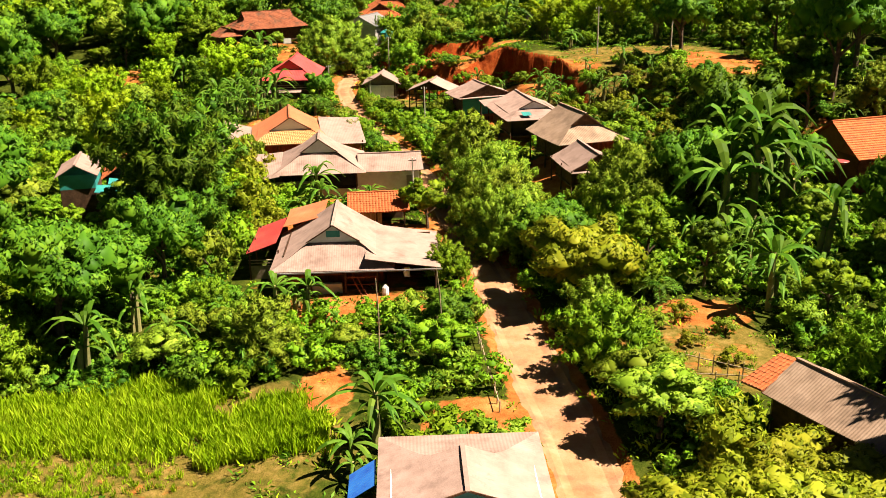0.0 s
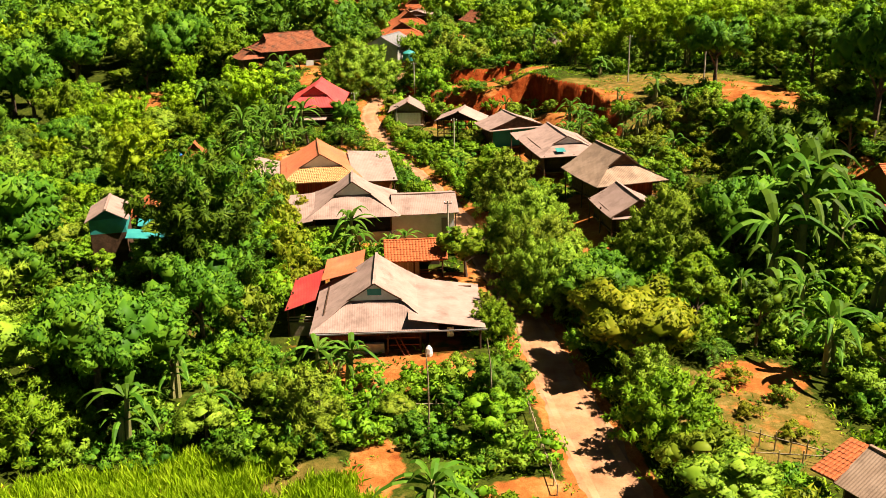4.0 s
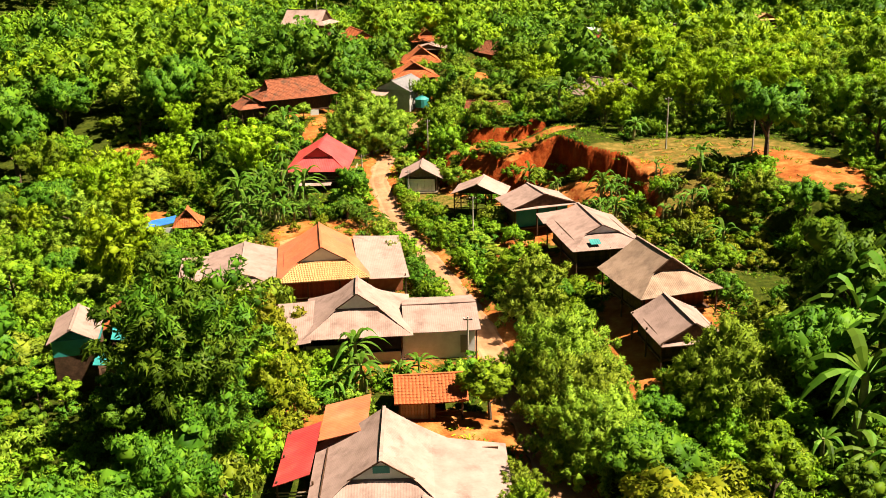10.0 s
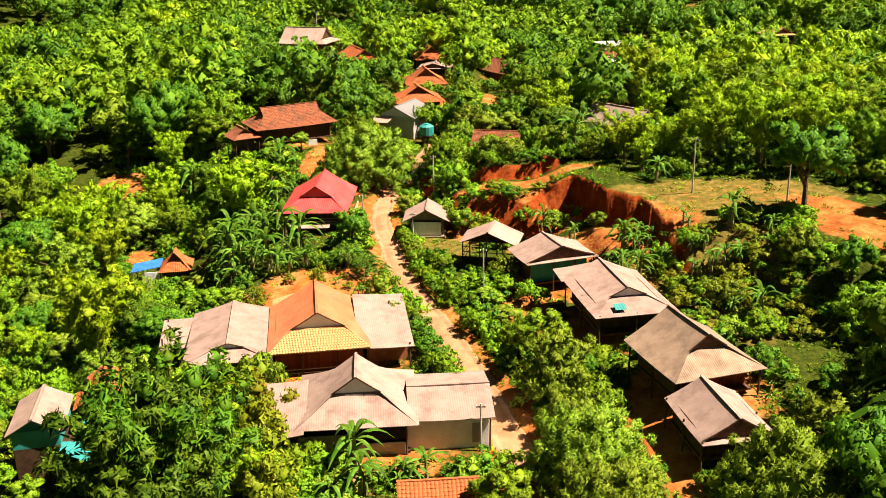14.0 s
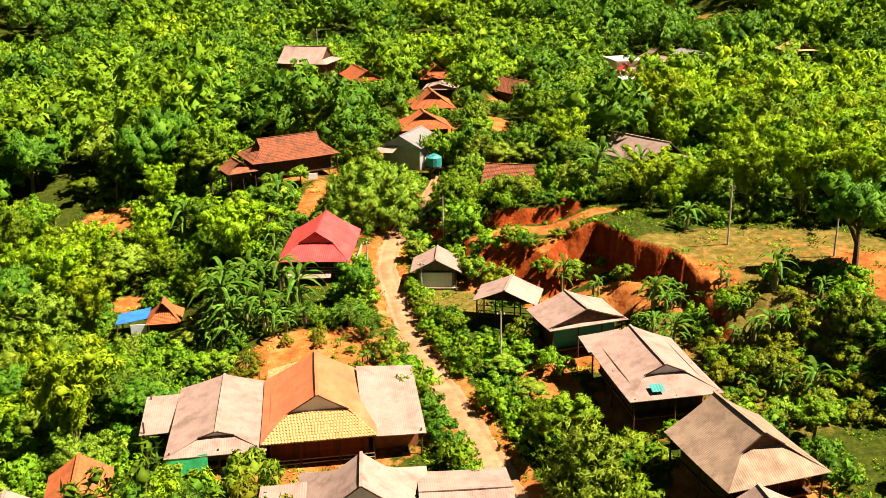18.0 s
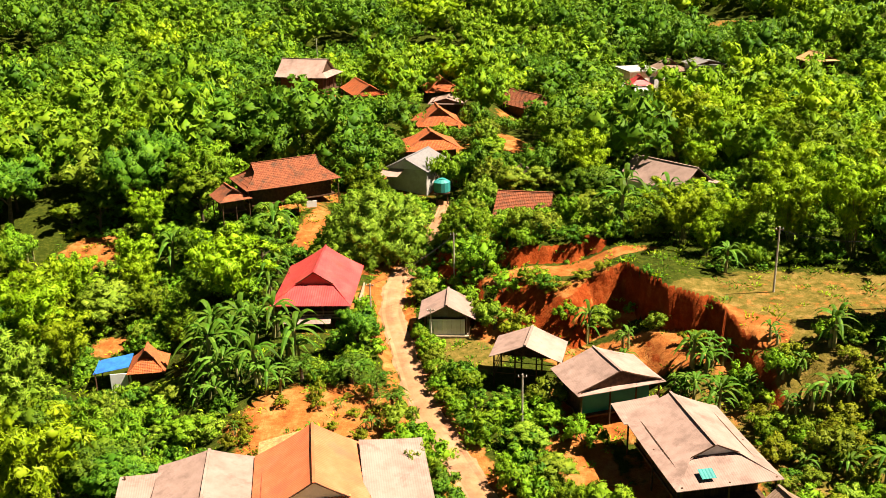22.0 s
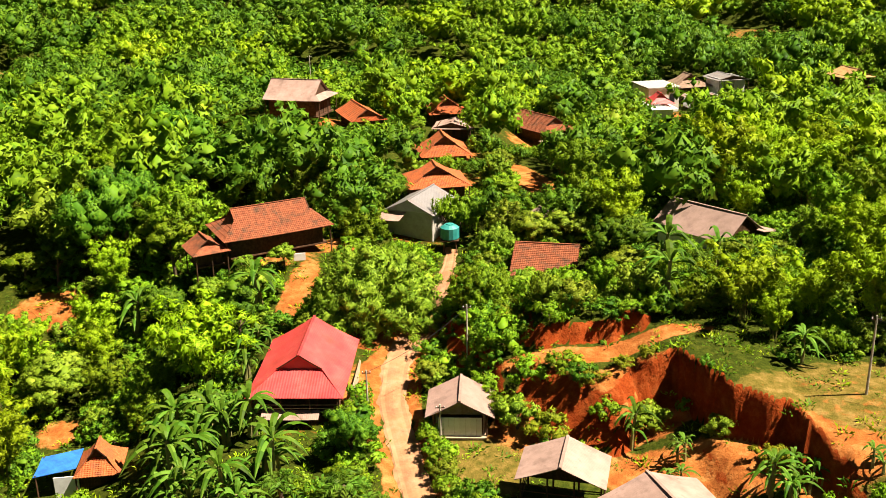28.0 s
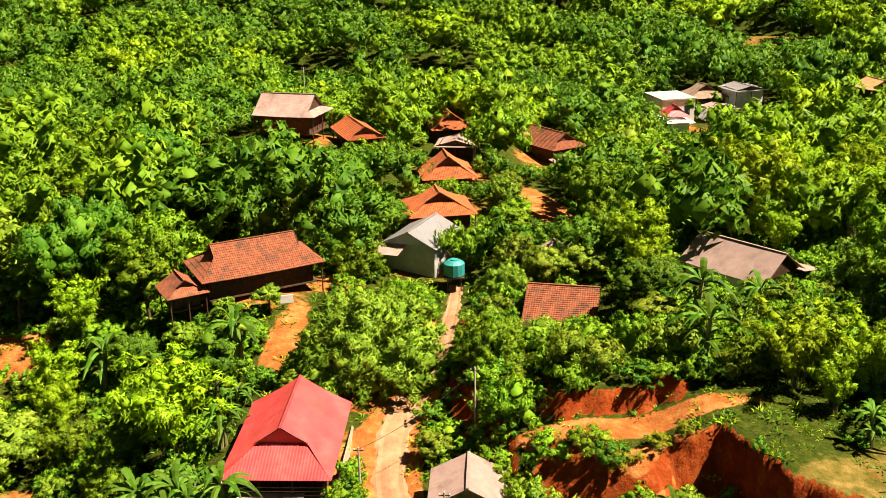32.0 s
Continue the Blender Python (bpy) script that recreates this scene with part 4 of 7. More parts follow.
posts(hT, [(-4.2, -8.2), (1.8, -8.2)], -1.5, 2.6, PLASTER)

# houses in the valley of trees to the west
hL = thing("teal_house", -35.6, 97.8, -0.6, 12, "tall narrow house with white roof and teal walls among trees", "house", VILLAGE)
gable_roof(hL, 4.2, 6.0, 4.4, 5.6, FIBRO, 0.0, "y", gable_mat=TEAL_TIN)
for x0, x1, y0, y1 in ((-1.7, 1.7, -2.6, -2.5), (-1.7, 1.7, 2.5, 2.6), (-1.75, -1.65, -2.5, 2.5), (1.65, 1.75, -2.5, 2.5)):
    wall(hL, x0, x1, y0, y1, 3.0, 4.5, TEAL_TIN)
    wall(hL, x0, x1, y0, y1, -2.5, 3.0, WOOD, "lower_wall", "dark timber lower wall")
side_lean(hL, 1.9, 7.2, -5.8, -2.8, 3.4, 2.8, TEAL_TIN, "side_roof")
posts(hL, [(6.9, -5.5), (6.9, -3.0), (2.2, -5.5)], -4, 2.9)
hS = thing("tiled_hut", -39.6, 151.6, -5.1, 8, "small hut with orange clay tile roof and blue tin lean-to", "hut", VILLAGE)
hip_gable_roof(hS, 4.2, 4.8, 1.7, 3.9, TILE, None, 1.3, "hip", 0.4, course=0.04, skirt_course=0.04, gable_mat=WOOD)
side_lean(hS, -1.9, -5.8, -1.6, 2.0, 2.3, 1.7, BLUE_TIN, "blue_roof", label="bright blue tin lean-to roof")
wall(hS, -3.9, -1.7, -2.0, -1.9, -1.0, 1.7, PLASTER, "white_wall")
core(hS, 4.2, 4.8, 0.2, 1.8, 0.5, 0.7, WOOD, WOOD)
posts(hS, [(-5.6, -1.5), (-5.6, 1.8), (1.9, -2.2), (-1.9, -2.2)], -1.5, 1.8)
hS2 = thing("tiled_hut", -33.6, 106.4, -2.0, 14, "hut with orange clay tile roof and teal sheet beneath the trees", "hut", VILLAGE)
gable_roof(hS2, 5.0, 5.4, 3.2, 4.9, TILE, 0.04, "y", gable_mat=WOOD)
side_lean(hS2, -1.6, 2.6, -5.4, -2.6, 3.4, 2.6, TEAL_TIN, "teal_roof")
core(hS2, 4.8, 5.2, 0.2, 3.3, 0.5, 0.6, WOOD, WOOD)
posts(hS2, [(2.4, -5.2), (-1.4, -5.2)], -1, 2.7)


# the upper hamlet
def upper_house(name, x, y, z, yaw, W, D, ze, zr, mat, label, back="hip", gset=2.0, gab=0.4, wallm=None, course=0.0):
    h = thing(name, x, y, z, yaw, label, "house", "upper hamlet houses")
    hip_gable_roof(h, W, D, ze, zr, mat, None, gset, back, gab, course=course, skirt_course=course, gable_mat=WOOD)
    core(h, W - 0.2, D - 0.2, 0.3, ze + 0.3, 0.8, 1.2, wallm or WOOD, wallm or WOOD, plank=W > 7)
    posts(h, [(i * (W / 2 - 0.4), j * (D / 2 - 0.4)) for i in (-1, 0, 1) for j in (-1, 1)], -1.5, ze)
    return h


hW = upper_house("stilt_house", -28.9, 187.2, 6.0, 118, 8.4, 14.0, 2.6, 5.4, TILE_OLD, "long stilt house with dark brown curved clay tile roof", "hip", 2.2, 0.34, course=0.04)
hW2 = upper_house("side_shed", -35.6, 181.5, 5.6, 30, 4.6, 5.0, 2.0, 3.4, TILE_OLD, "small shed with dark clay tile roof beside the long house", "gable", 1.2)
part("sign_board", Build().box(-0.7, 0.7, -0.05, 0.05, 0.8, 1.7), PLASTER, thing("notice_board", -24.4, 181.0, 5.2, 10, "white board on the wall of the yard", "board"))
hQ = thing("grey_house", -10.2, 198.6, 4.6, -24, "house with smooth grey metal gable roof and white walls", "house", "upper hamlet houses")
gable_roof(hQ, 7.6, 8.6, 2.9, 4.7, ZINC, 0.0, "y", gable_mat=PLASTER)
for x0, x1, y0, y1 in ((-3.3, 3.3, -3.8, -3.7), (-3.3, 3.3, 3.7, 3.8), (-3.35, -3.25, -3.7, 3.7), (3.25, 3.35, -3.7, 3.7)):
    wall(hQ, x0, x1, y0, y1, -1.5, 3.0, CONCRETE)
lean_to(hQ, -4.6, -0.4, -6.2, -3.8, 2.2, 2.3, 2.8, 2.9, FIBRO, "porch_roof")
upper_house("stilt_house", -8.4, 209.5, 5.0, 10, 9.4, 9.0, 3.0, 5.6, TILE, "stilt house with bright orange clay tile hip roof", "hip", 2.4, 0.42, course=0.04)
upper_house("stilt_house", -7.2, 228.0, 5.2, 8, 8.4, 10.0, 3.0, 5.9, TILE, "stilt house with orange clay tile roof behind another", "hip", 2.4, 0.42, WOOD_RED, course=0.04)
upper_house("shed", -5.2, 246.5, 5.0, -8, 7.4, 7.0, 3.4, 4.4, FIBRO, "shed with flat pale corrugated roof between tiled houses", "gable", 0.8, 0.9)
upper_house("stilt_house", -6.6, 262.0, 5.0, 10, 8.0, 10.0, 3.4, 6.0, TILE, "tile-roofed house at the back of the hamlet", "hip", 2.4, 0.42, course=0.04)
upper_house("stilt_house", 12.4, 262.5, 1.9, 32, 8.4, 13.0, 2.8, 5.2, TILE_OLD, "long house with brown clay tile roof and gable", "gable", 2.0, 0.5, course=0.04)
upper_house("shed", 14.6, 246.0, 2.6, 20, 6.0, 7.0, 2.2, 3.0, FIBRO, "low shed with pale corrugated roof in three steps", "gable", 0.6, 0.95)
upper_house("shed", 7.6, 276.0, 2.4, 20, 7.0, 6.0, 3.0, 4.4, FIBRO, "white-roofed shed behind the brown house", "gable", 1.0, 0.6)
h2 = thing("barn", 5.0, 179.6, 4.1, -12, "barn with broad brown clay tile roof, weathered dark", "barn", "upper hamlet houses")
gable_roof(h2, 11.0, 7.6, 1.6, 4.0, TILE_OLD, 0.04, "x", gable_mat=WOOD)
wall(h2, -3.4, 3.4, -4.2, -4.1, -1, 1.7, WOOD)
wall(h2, -3.4, -3.3, -4.1, 4.1, -1, 1.7, WOOD)
wall(h2, 3.3, 3.4, -4.1, 4.1, -1, 1.7, WOOD)
part("plastic_sheet", Build().sheet(lambda u, v: (4.2 + 2.0 * v, -5.4 - 0.8 * u, 1.2 - 0.5 * u + 0.1 * math.sin(7 * v)), 3, 5, 0.02), ZINC, h2)
upper_house("shed", 6.4, 193.6, 4.6, 18, 5.0, 5.0, 2.2, 3.2, FIBRO, "small shed with pale corrugated roof", "gable", 0.8, 0.8)
hX = thing("pale_house", 25.4, 186.0, 4.6, 40, "house with pale gable roof half hidden by trees", "house", "upper hamlet houses")
gable_roof(hX, 8.0, 11.0, 3.2, 5.8, FIBRO, 0.0, "y", gable_mat=WOOD)
wall(hX, -3.4, 3.4, -4.8, -4.7, -1.5, 3.2, WOOD)
wall(hX, -3.5, -3.4, -4.7, 4.7, -1.5, 3.2, PLASTER)
side_lean(hX, 3.6, 7.8, -5.6, 3.0, 3.0, 2.2, FIBRO, "side_roof")
upper_house("stilt_house", -32.4, 243.6, 11.6, 74, 8.6, 11.0, 3.2, 6.2, FIBRO, "stilt house with pale roof and dark gable on the far slope", "gable", 1.4, 0.7)
upper_house("shed", -21.6, 240.6, 9.2, 20, 6.4, 12.0, 2.6, 4.4, TILE, "long low shed with red clay tile roof", "gable", 1.2, 0.6, course=0.05)
hY = thing("white_building", 45.6, 311.0, -3.0, 12, "two-storey white plastered building with flat roof", "house", "upper hamlet houses")
for x0, x1, y0, y1 in ((-4, 4, -5, -4.8), (-4, 4, 4.8, 5), (-4, -3.8, -4.8, 4.8), (3.8, 4, -4.8, 4.8)):
    wall(hY, x0, x1, y0, y1, -2, 7.2, PLASTER)
part("flat_roof", Build().box(-4.3, 4.3, -5.3, 5.3, 7.2, 7.5), CONCRETE, hY)
for x in (-2.8, 1.5):
    part("window", Build().box(x, x + 1.3, -5.06, -5.0, 3.6, 5.8), DARK, hY)
hZ = thing("red_capped_house", 41.0, 294.0, -1.2, 6, "white house with white roofs and a small red cap roof", "house", "upper hamlet houses")
hip_gable_roof(hZ, 10.4, 9.0, 3.4, 4.6, PLASTER, None, 1.4, "hip", 0.4, gable_mat=PLASTER)
hip_gable_roof(hZ, 6.0, 6.0, 4.4, 6.6, RED_TIN, None, 1.6, "hip", 0.3, off=1.8, gable_mat=RED_TIN, name="cap_roof")
core(hZ, 9.8, 8.6, 0.0, 3.5, 0.8, 0.9, PLASTER, PLASTER, plank=False)
upper_house("shed", 28.8, 257.0, 2.2, 20, 7.0, 9.0, 2.6, 3.8, RED_TIN, "low shed with red-orange tin roof", "gable", 0.8, 0.9)
upper_house("stilt_house", 32.8, 240.0, 2.6, 34, 7.0, 10.0, 2.8, 4.8, FIBRO, "house with pale grey roof among trees", "gable", 2.0, 0.5)
upper_house("stilt_house", 56.5, 324.0, -1.6, 14, 11.0, 9.0, 3.6, 6.6, FIBRO_OLD, "dark-walled house with brown-grey roof at the wood's edge", "hip", 2.4, 0.4)
upper_house("shed", 66.0, 322.0, -1.4, 14, 9.0, 9.0, 5.4, 6.4, ZINC, "tall pale metal-roofed building", "gable", 0.8, 0.9, PLASTER)
upper_house("shed", 57.0, 311.0, -1.6, 14, 9.0, 6.0, 3.0, 3.8, FIBRO, "low white shed beside the tall building", "gable", 0.6, 0.9, PLASTER)
upper_house("shed", 89.0, 300.0, 5.0, 10, 8.0, 8.0, 2.6, 4.4, TILE_PALE, "hut with yellowish roof among trees", "gable", 1.0, 0.7)
tank = thing("water_tank", -6.4, 191.5, 2.1, 0, "teal water tank on a tall timber frame", "water tank")
drum = part("tank", Build().tube([(0, 0, 2.9), (0, 0, 3.0), (0, 0, 4.4), (0, 0, 4.75)], [1.1, 1.25, 1.25, 0.7], 14), TEAL_TIN, tank)
part("lid", Build().tube([(0, 0, 4.7), (0, 0, 4.86), (0, 0, 4.9)], [0.5, 0.48, 0.3], 12), TEAL_TIN, drum)
posts(tank, [(-0.8, -0.8), (0.8, -0.8), (0.8, 0.8), (-0.8, 0.8)], -1, 2.9, WOOD)
part("deck", Build().box(-1.2, 1.2, -1.2, 1.2, 2.75, 2.9), WOOD, tank)


# poles and lines
def pole(x, y, top, lean=(0, 0), label="slender pale utility pole"):
    z = high(x, y)
    p = thing("utility_pole", x, y, z, 0, label, "pole", "utility poles")
    part("shaft", Build().tube([(0, 0, -0.5), (lean[0] / 2, lean[1] / 2, top / 2), (lean[0], lean[1], top)], [0.11, 0.09, 0.07], 8), POLE, p)
    arm = part("crossarm", Build().beam((lean[0] - 0.4, lean[1], top - 0.3), (lean[0] + 0.4, lean[1], top - 0.3), 0.08), WOOD, p)
    for dx in (-0.34, 0.34):
        part("insulator", Build().tube([(lean[0] + dx, lean[1], top - 0.27), (lean[0] + dx, lean[1], top - 0.18), (lean[0] + dx, lean[1], top - 0.1)], [0.03, 0.05, 0.02], 7), PLASTER, arm)
    return p


for x, y, top in ((-5.0, 157.2, 7.0), (25.6, 139.6, 6.6), (34.8, 134.0, 7.0), (-14.2, 150.5, 4.6), (0.5, 127.4, 5.5), (-1.0, 97.0, 4.2), (-7.6, 146.0, 3.4), (-33.0, 262.0, 12.0)):
    pole(x, y, top)


def cable(a, b, sag):
    c = bpy.data.curves.new("power_cable", "CURVE")
    c.dimensions, c.bevel_depth = "3D", 0.018
    s = c.splines.new("POLY")
    s.points.add(11)
    for k, p in enumerate(s.points):
        u = k / 11
        q = Vector(a).lerp(Vector(b), u)
        p.co = (q.x, q.y, q.z - sag * 4 * u * (1 - u), 1)
    ob = new("power_cable", c)
    c.materials.append(DARK)
    tagged(ob, "thin dark overhead power cable", "cable", "power cables")


cable((-5.0, 157.2, high(-5, 157.2) + 6.7), (-14.2, 150.5, high(-14.2, 150.5) + 4.4), 0.6)
cable((25.6, 139.6, high(25.6, 139.6) + 6.3), (34.8, 134, high(34.8, 134) + 6.7), 0.7)


# fences by the garden and the slope
def fence(pts, n, tall, label):
    f = thing("fence", pts[0][0], pts[0][1], high(*pts[0]), 0, label, "fence")
    for k in range(n + 1):
        u = k / n
        x, y = pts[0][0] + (pts[1][0] - pts[0][0]) * u, pts[0][1] + (pts[1][1] - pts[0][1]) * u
        z = high(x, y) - high(*pts[0])
        dx, dy = x - pts[0][0], y - pts[0][1]
        part("fence_post", Build().tube([(dx, dy, z - 0.3), (dx + 0.03, dy, z + tall * (0.85 + 0.25 * ((k * 7) % 5) / 5))], [0.05, 0.04], 5), WOOD_PALE, f)
        if k:
            part("fence_rail", Build().beam(last, (dx, dy, z + tall * 0.7), 0.05), WOOD_PALE, f)
        last = (dx, dy, z + tall * 0.7)


fence(((17.0, 57.0), (23.5, 53.0)), 8, 1.3, "rough stake fence on the bare slope")
fence(((4.4, 52.0), (3.6, 62.0)), 10, 0.9, "low stake fence along the road verge")
fence(((-13.5, 62.5), (2.0, 61.5)), 10, 0.9, "low bamboo fence at the field edge")
fence(((-12.0, 124.0), (-24.0, 123.5)), 10, 0.8, "stake fence round the bare garden")
fence(((14.0, 55.0), (27.0, 53.5)), 9, 1.0, "pale bamboo rail fence across the slope")


def stalk(x, y, pts):
    p = thing("bamboo_pole", x, y, high(x, y), 0, "bent pale bamboo pole standing in the thicket", "pole")
    part("shaft", Build().tube(pts, [0.06, 0.055, 0.05, 0.03], 6), WOOD_PALE, p)


stalk(-23.6, 70.4, [(0, 0, -0.3), (0.2, 0, 2.2), (0.1, 0, 4.2), (-0.8, 0, 6.0)])
stalk(-24.6, 70.6, [(0, 0, -0.3), (0.1, 0, 1.4), (0.0, 0, 2.8), (-0.3, 0, 4.0)])
stalk(-3.2, 58.5, [(0, 0, -0.3), (0.1, 0, 2.0), (0.1, 0, 4.2), (0.0, 0, 6.2)])
stalk(1.2, 60.5, [(0, 0, -0.3), (-0.1, 0, 2.0), (-0.2, 0, 4.2), (-0.4, 0, 6.0)])
stalk(13.2, 68.5, [(0, 0, -0.3), (0.0, 0, 2.0), (0.05, 0, 4.0), (0.05, 0, 6.2)])

# washing and odds and ends under the porch
wash = thing("washing_line", 0.2, 71.6, 0.2, 2, "washing line hung with pale laundry under the porch", "laundry")
part("line", Build().beam((-2.2, 0, 1.75), (2.2, 0, 1.75), 0.025), DARK, wash)
for k, (x, w, h) in enumerate(((-1.6, 0.5, 0.8), (0.7, 0.7, 0.7), (1.5, 0.45, 0.55))):
    part("cloth", Build().sheet(lambda u, v, x=x, w=w, h=h: (x + w * (v - 0.5) + 0.03 * math.sin(9 * u), 0.05 * math.sin(7 * v), 1.74 - h * u), 4, 4, 0.012), CLOTH, wash)
sack = thing("feed_sack", -3.1, 70.1, 0.1, 0, "white feed sack standing on the porch", "sack")
part("body", Build().tube([(0, 0, 0), (0, 0, 0.35), (0.02, 0, 0.75), (0.03, 0, 0.95)], [0.26, 0.3, 0.25, 0.09], 9), CLOTH, sack)
bowl = thing("red_basin", 40.9, 90.2, high(40.9, 90.2) + 3.3, 0, "round red plastic basin on the roof edge", "basin")
part("basin", Build().tube([(0, 0, 0), (0, 0, 0.3), (0, 0, 0.34)], [0.5, 0.72, 0.66], 14), RED_TIN, bowl)
part("stand", Build().tube([(0, 0, -3.5), (0, 0, -1.5), (0, 0, 0)], [0.08, 0.08, 0.08], 6), WOOD, bowl)
logs = thing("log_pile", -9.2, 169.6, high(-9.2, 169.6), 24, "pile of cut branches under the big tree", "logs")
for k in range(9):
    part("log", Build().tube([(-1.6 + 0.1 * k, -0.5 + 0.13 * k, 0.08 + 0.05 * (k % 3)), (0, -0.4 + 0.12 * k, 0.14 + 0.05 * (k % 3)), (1.5 - 0.12 * k, -0.6 + 0.16 * k, 0.1 + 0.06 * (k % 3))], [0.06, 0.06, 0.05], 6), WOOD_PALE, logs)

# single clay tiles on the roofs that are passed nearest
for job in TILE_JOBS:
    tiles(*job)


# ---- plants ----
def raw_mesh(name, v, f, mats, which=None, normals=None):
    """A mesh of triangles or quads from arrays."""
    m = bpy.data.meshes.new(name)
    m.vertices.add(len(v))
    m.vertices.foreach_set("co", np.asarray(v, np.float32).ravel())
    m.loops.add(f.size)
    m.loops.foreach_set("vertex_index", np.asarray(f, np.int32).ravel())
    m.polygons.add(len(f))
    m.polygons.foreach_set("loop_start", np.arange(0, f.size, f.shape[1], dtype=np.int32))
    for k in mats:
        m.materials.append(k)
    if which is not None:
        m.polygons.foreach_set("material_index", np.asarray(which, np.int32))
    m.update()
    if normals is not None:
        m.polygons.foreach_set("use_smooth", np.ones(len(f), dtype=bool))
        m.normals_split_custom_set_from_vertices(np.asarray(normals, np.float32))
    return m


def unit(a):
    return a / (np.linalg.norm(a, axis=-1, keepdims=True) + 1e-9)


def leaves(p, d, long, wide, rng, droop=0.0):
    """Leaf blades at p that point along d: four corners each, folded at the tip."""
    n = len(p)
    d = unit(d)
    side = unit(np.cross(d, unit(rng.normal(size=(n, 3)) + np.array([0, 0, 1.2]))))
    up = np.cross(side, d)
    L = long * rng.uniform(0.7, 1.3, (n, 1))
    w = wide * rng.uniform(0.7, 1.3, (n, 1)) / 2
    mid = p + d * L * 0.45 + up * L * 0.10
    tip = p + d * L - up * L * 0.08 - np.array([0, 0, 1]) * L * droop
    v = np.stack([p, mid + side * w, tip, mid - side * w], 1).reshape(-1, 3)
    return v, np.arange(4 * n).reshape(n, 4)


HEART = np.array([(1, 0, 0), (0, 1, 0), (-1, 0, 0), (0, -1, 0), (0, 0, 1), (0, 0, -1)], float)
HEART_F = np.array([(0, 1, 4), (1, 2, 4), (2, 3, 4), (3, 0, 4), (1, 0, 5), (2, 1, 5), (3, 2, 5), (0, 3, 5)])


def sprays(centre, rad, per, long, wide, rng, droop=0.1, core=0.74, out=None, flat=0.8, lift=0.3, rough=0.5):
    """Leafy clumps: pointed leaves lying like shingles over each clump, on a dense middle. Gives places, faces and normals."""
    n = len(centre)
    rad = (np.ones(n) * rad)[:, None, None]
    if out is None:
        out = unit(centre - centre.mean(0) * np.array([1, 1, 0.7]))
    q = unit(rng.normal(size=(n, per, 3)) + 0.55 * out[:, None] + np.array([0, 0, 0.35]))
    p = centre[:, None] + q * rad * rng.uniform(0.72, 1.06, (n, per, 1)) * np.array([1, 1, flat])
    d = unit(np.cross(q, rng.normal(size=(n, per, 3)))) + lift * q + 0.25 * out[:, None] - np.array([0, 0, droop + 0.15])
    d = unit(d + rng.normal(0, 0.2, d.shape))
    face = unit(q + rng.normal(0, rough, q.shape))
    side = unit(np.cross(d, face))
    g = np.cross(side, d)
    L, w = long * rng.uniform(0.65, 1.35, (n, per, 1)), wide * rng.uniform(0.7, 1.3, (n, per, 1)) * 0.62
    v = np.stack([p - d * L * 0.3 - side * w, p - d * L * 0.3 + side * w, p + d * L * 0.7], 2)
    g = g * np.sign(np.sum(g * q, -1, keepdims=True) + 1e-9)
    nv = np.repeat(unit(0.8 * g + 0.75 * q + 0.55 * out[:, None] + np.array([0, 0, 0.1]))[:, :, None], 3, 2).reshape(-1, 3)
    v = v.reshape(-1, 3)
    if not core:
        return v, np.arange(len(v)).reshape(-1, 3), nv
    h = centre[:, None] + HEART[None] * rad * core * 1.2 * rng.uniform(0.75, 1.2, (n, 6, 1)) * np.array([1, 1, flat])
    nh = unit(np.tile(HEART[None], (n, 1, 1)) + 0.5 * out[:, None] + rng.normal(0, 0.25, (n, 6, 3)))
    f = np.concatenate([np.arange(len(v)).reshape(-1, 3), (HEART_F[None] + 6 * np.arange(n)[:, None, None]).reshape(-1, 3) + len(v)])
    return np.concatenate([v, h.reshape(-1, 3)]), f, np.concatenate([nv, nh.reshape(-1, 3)])


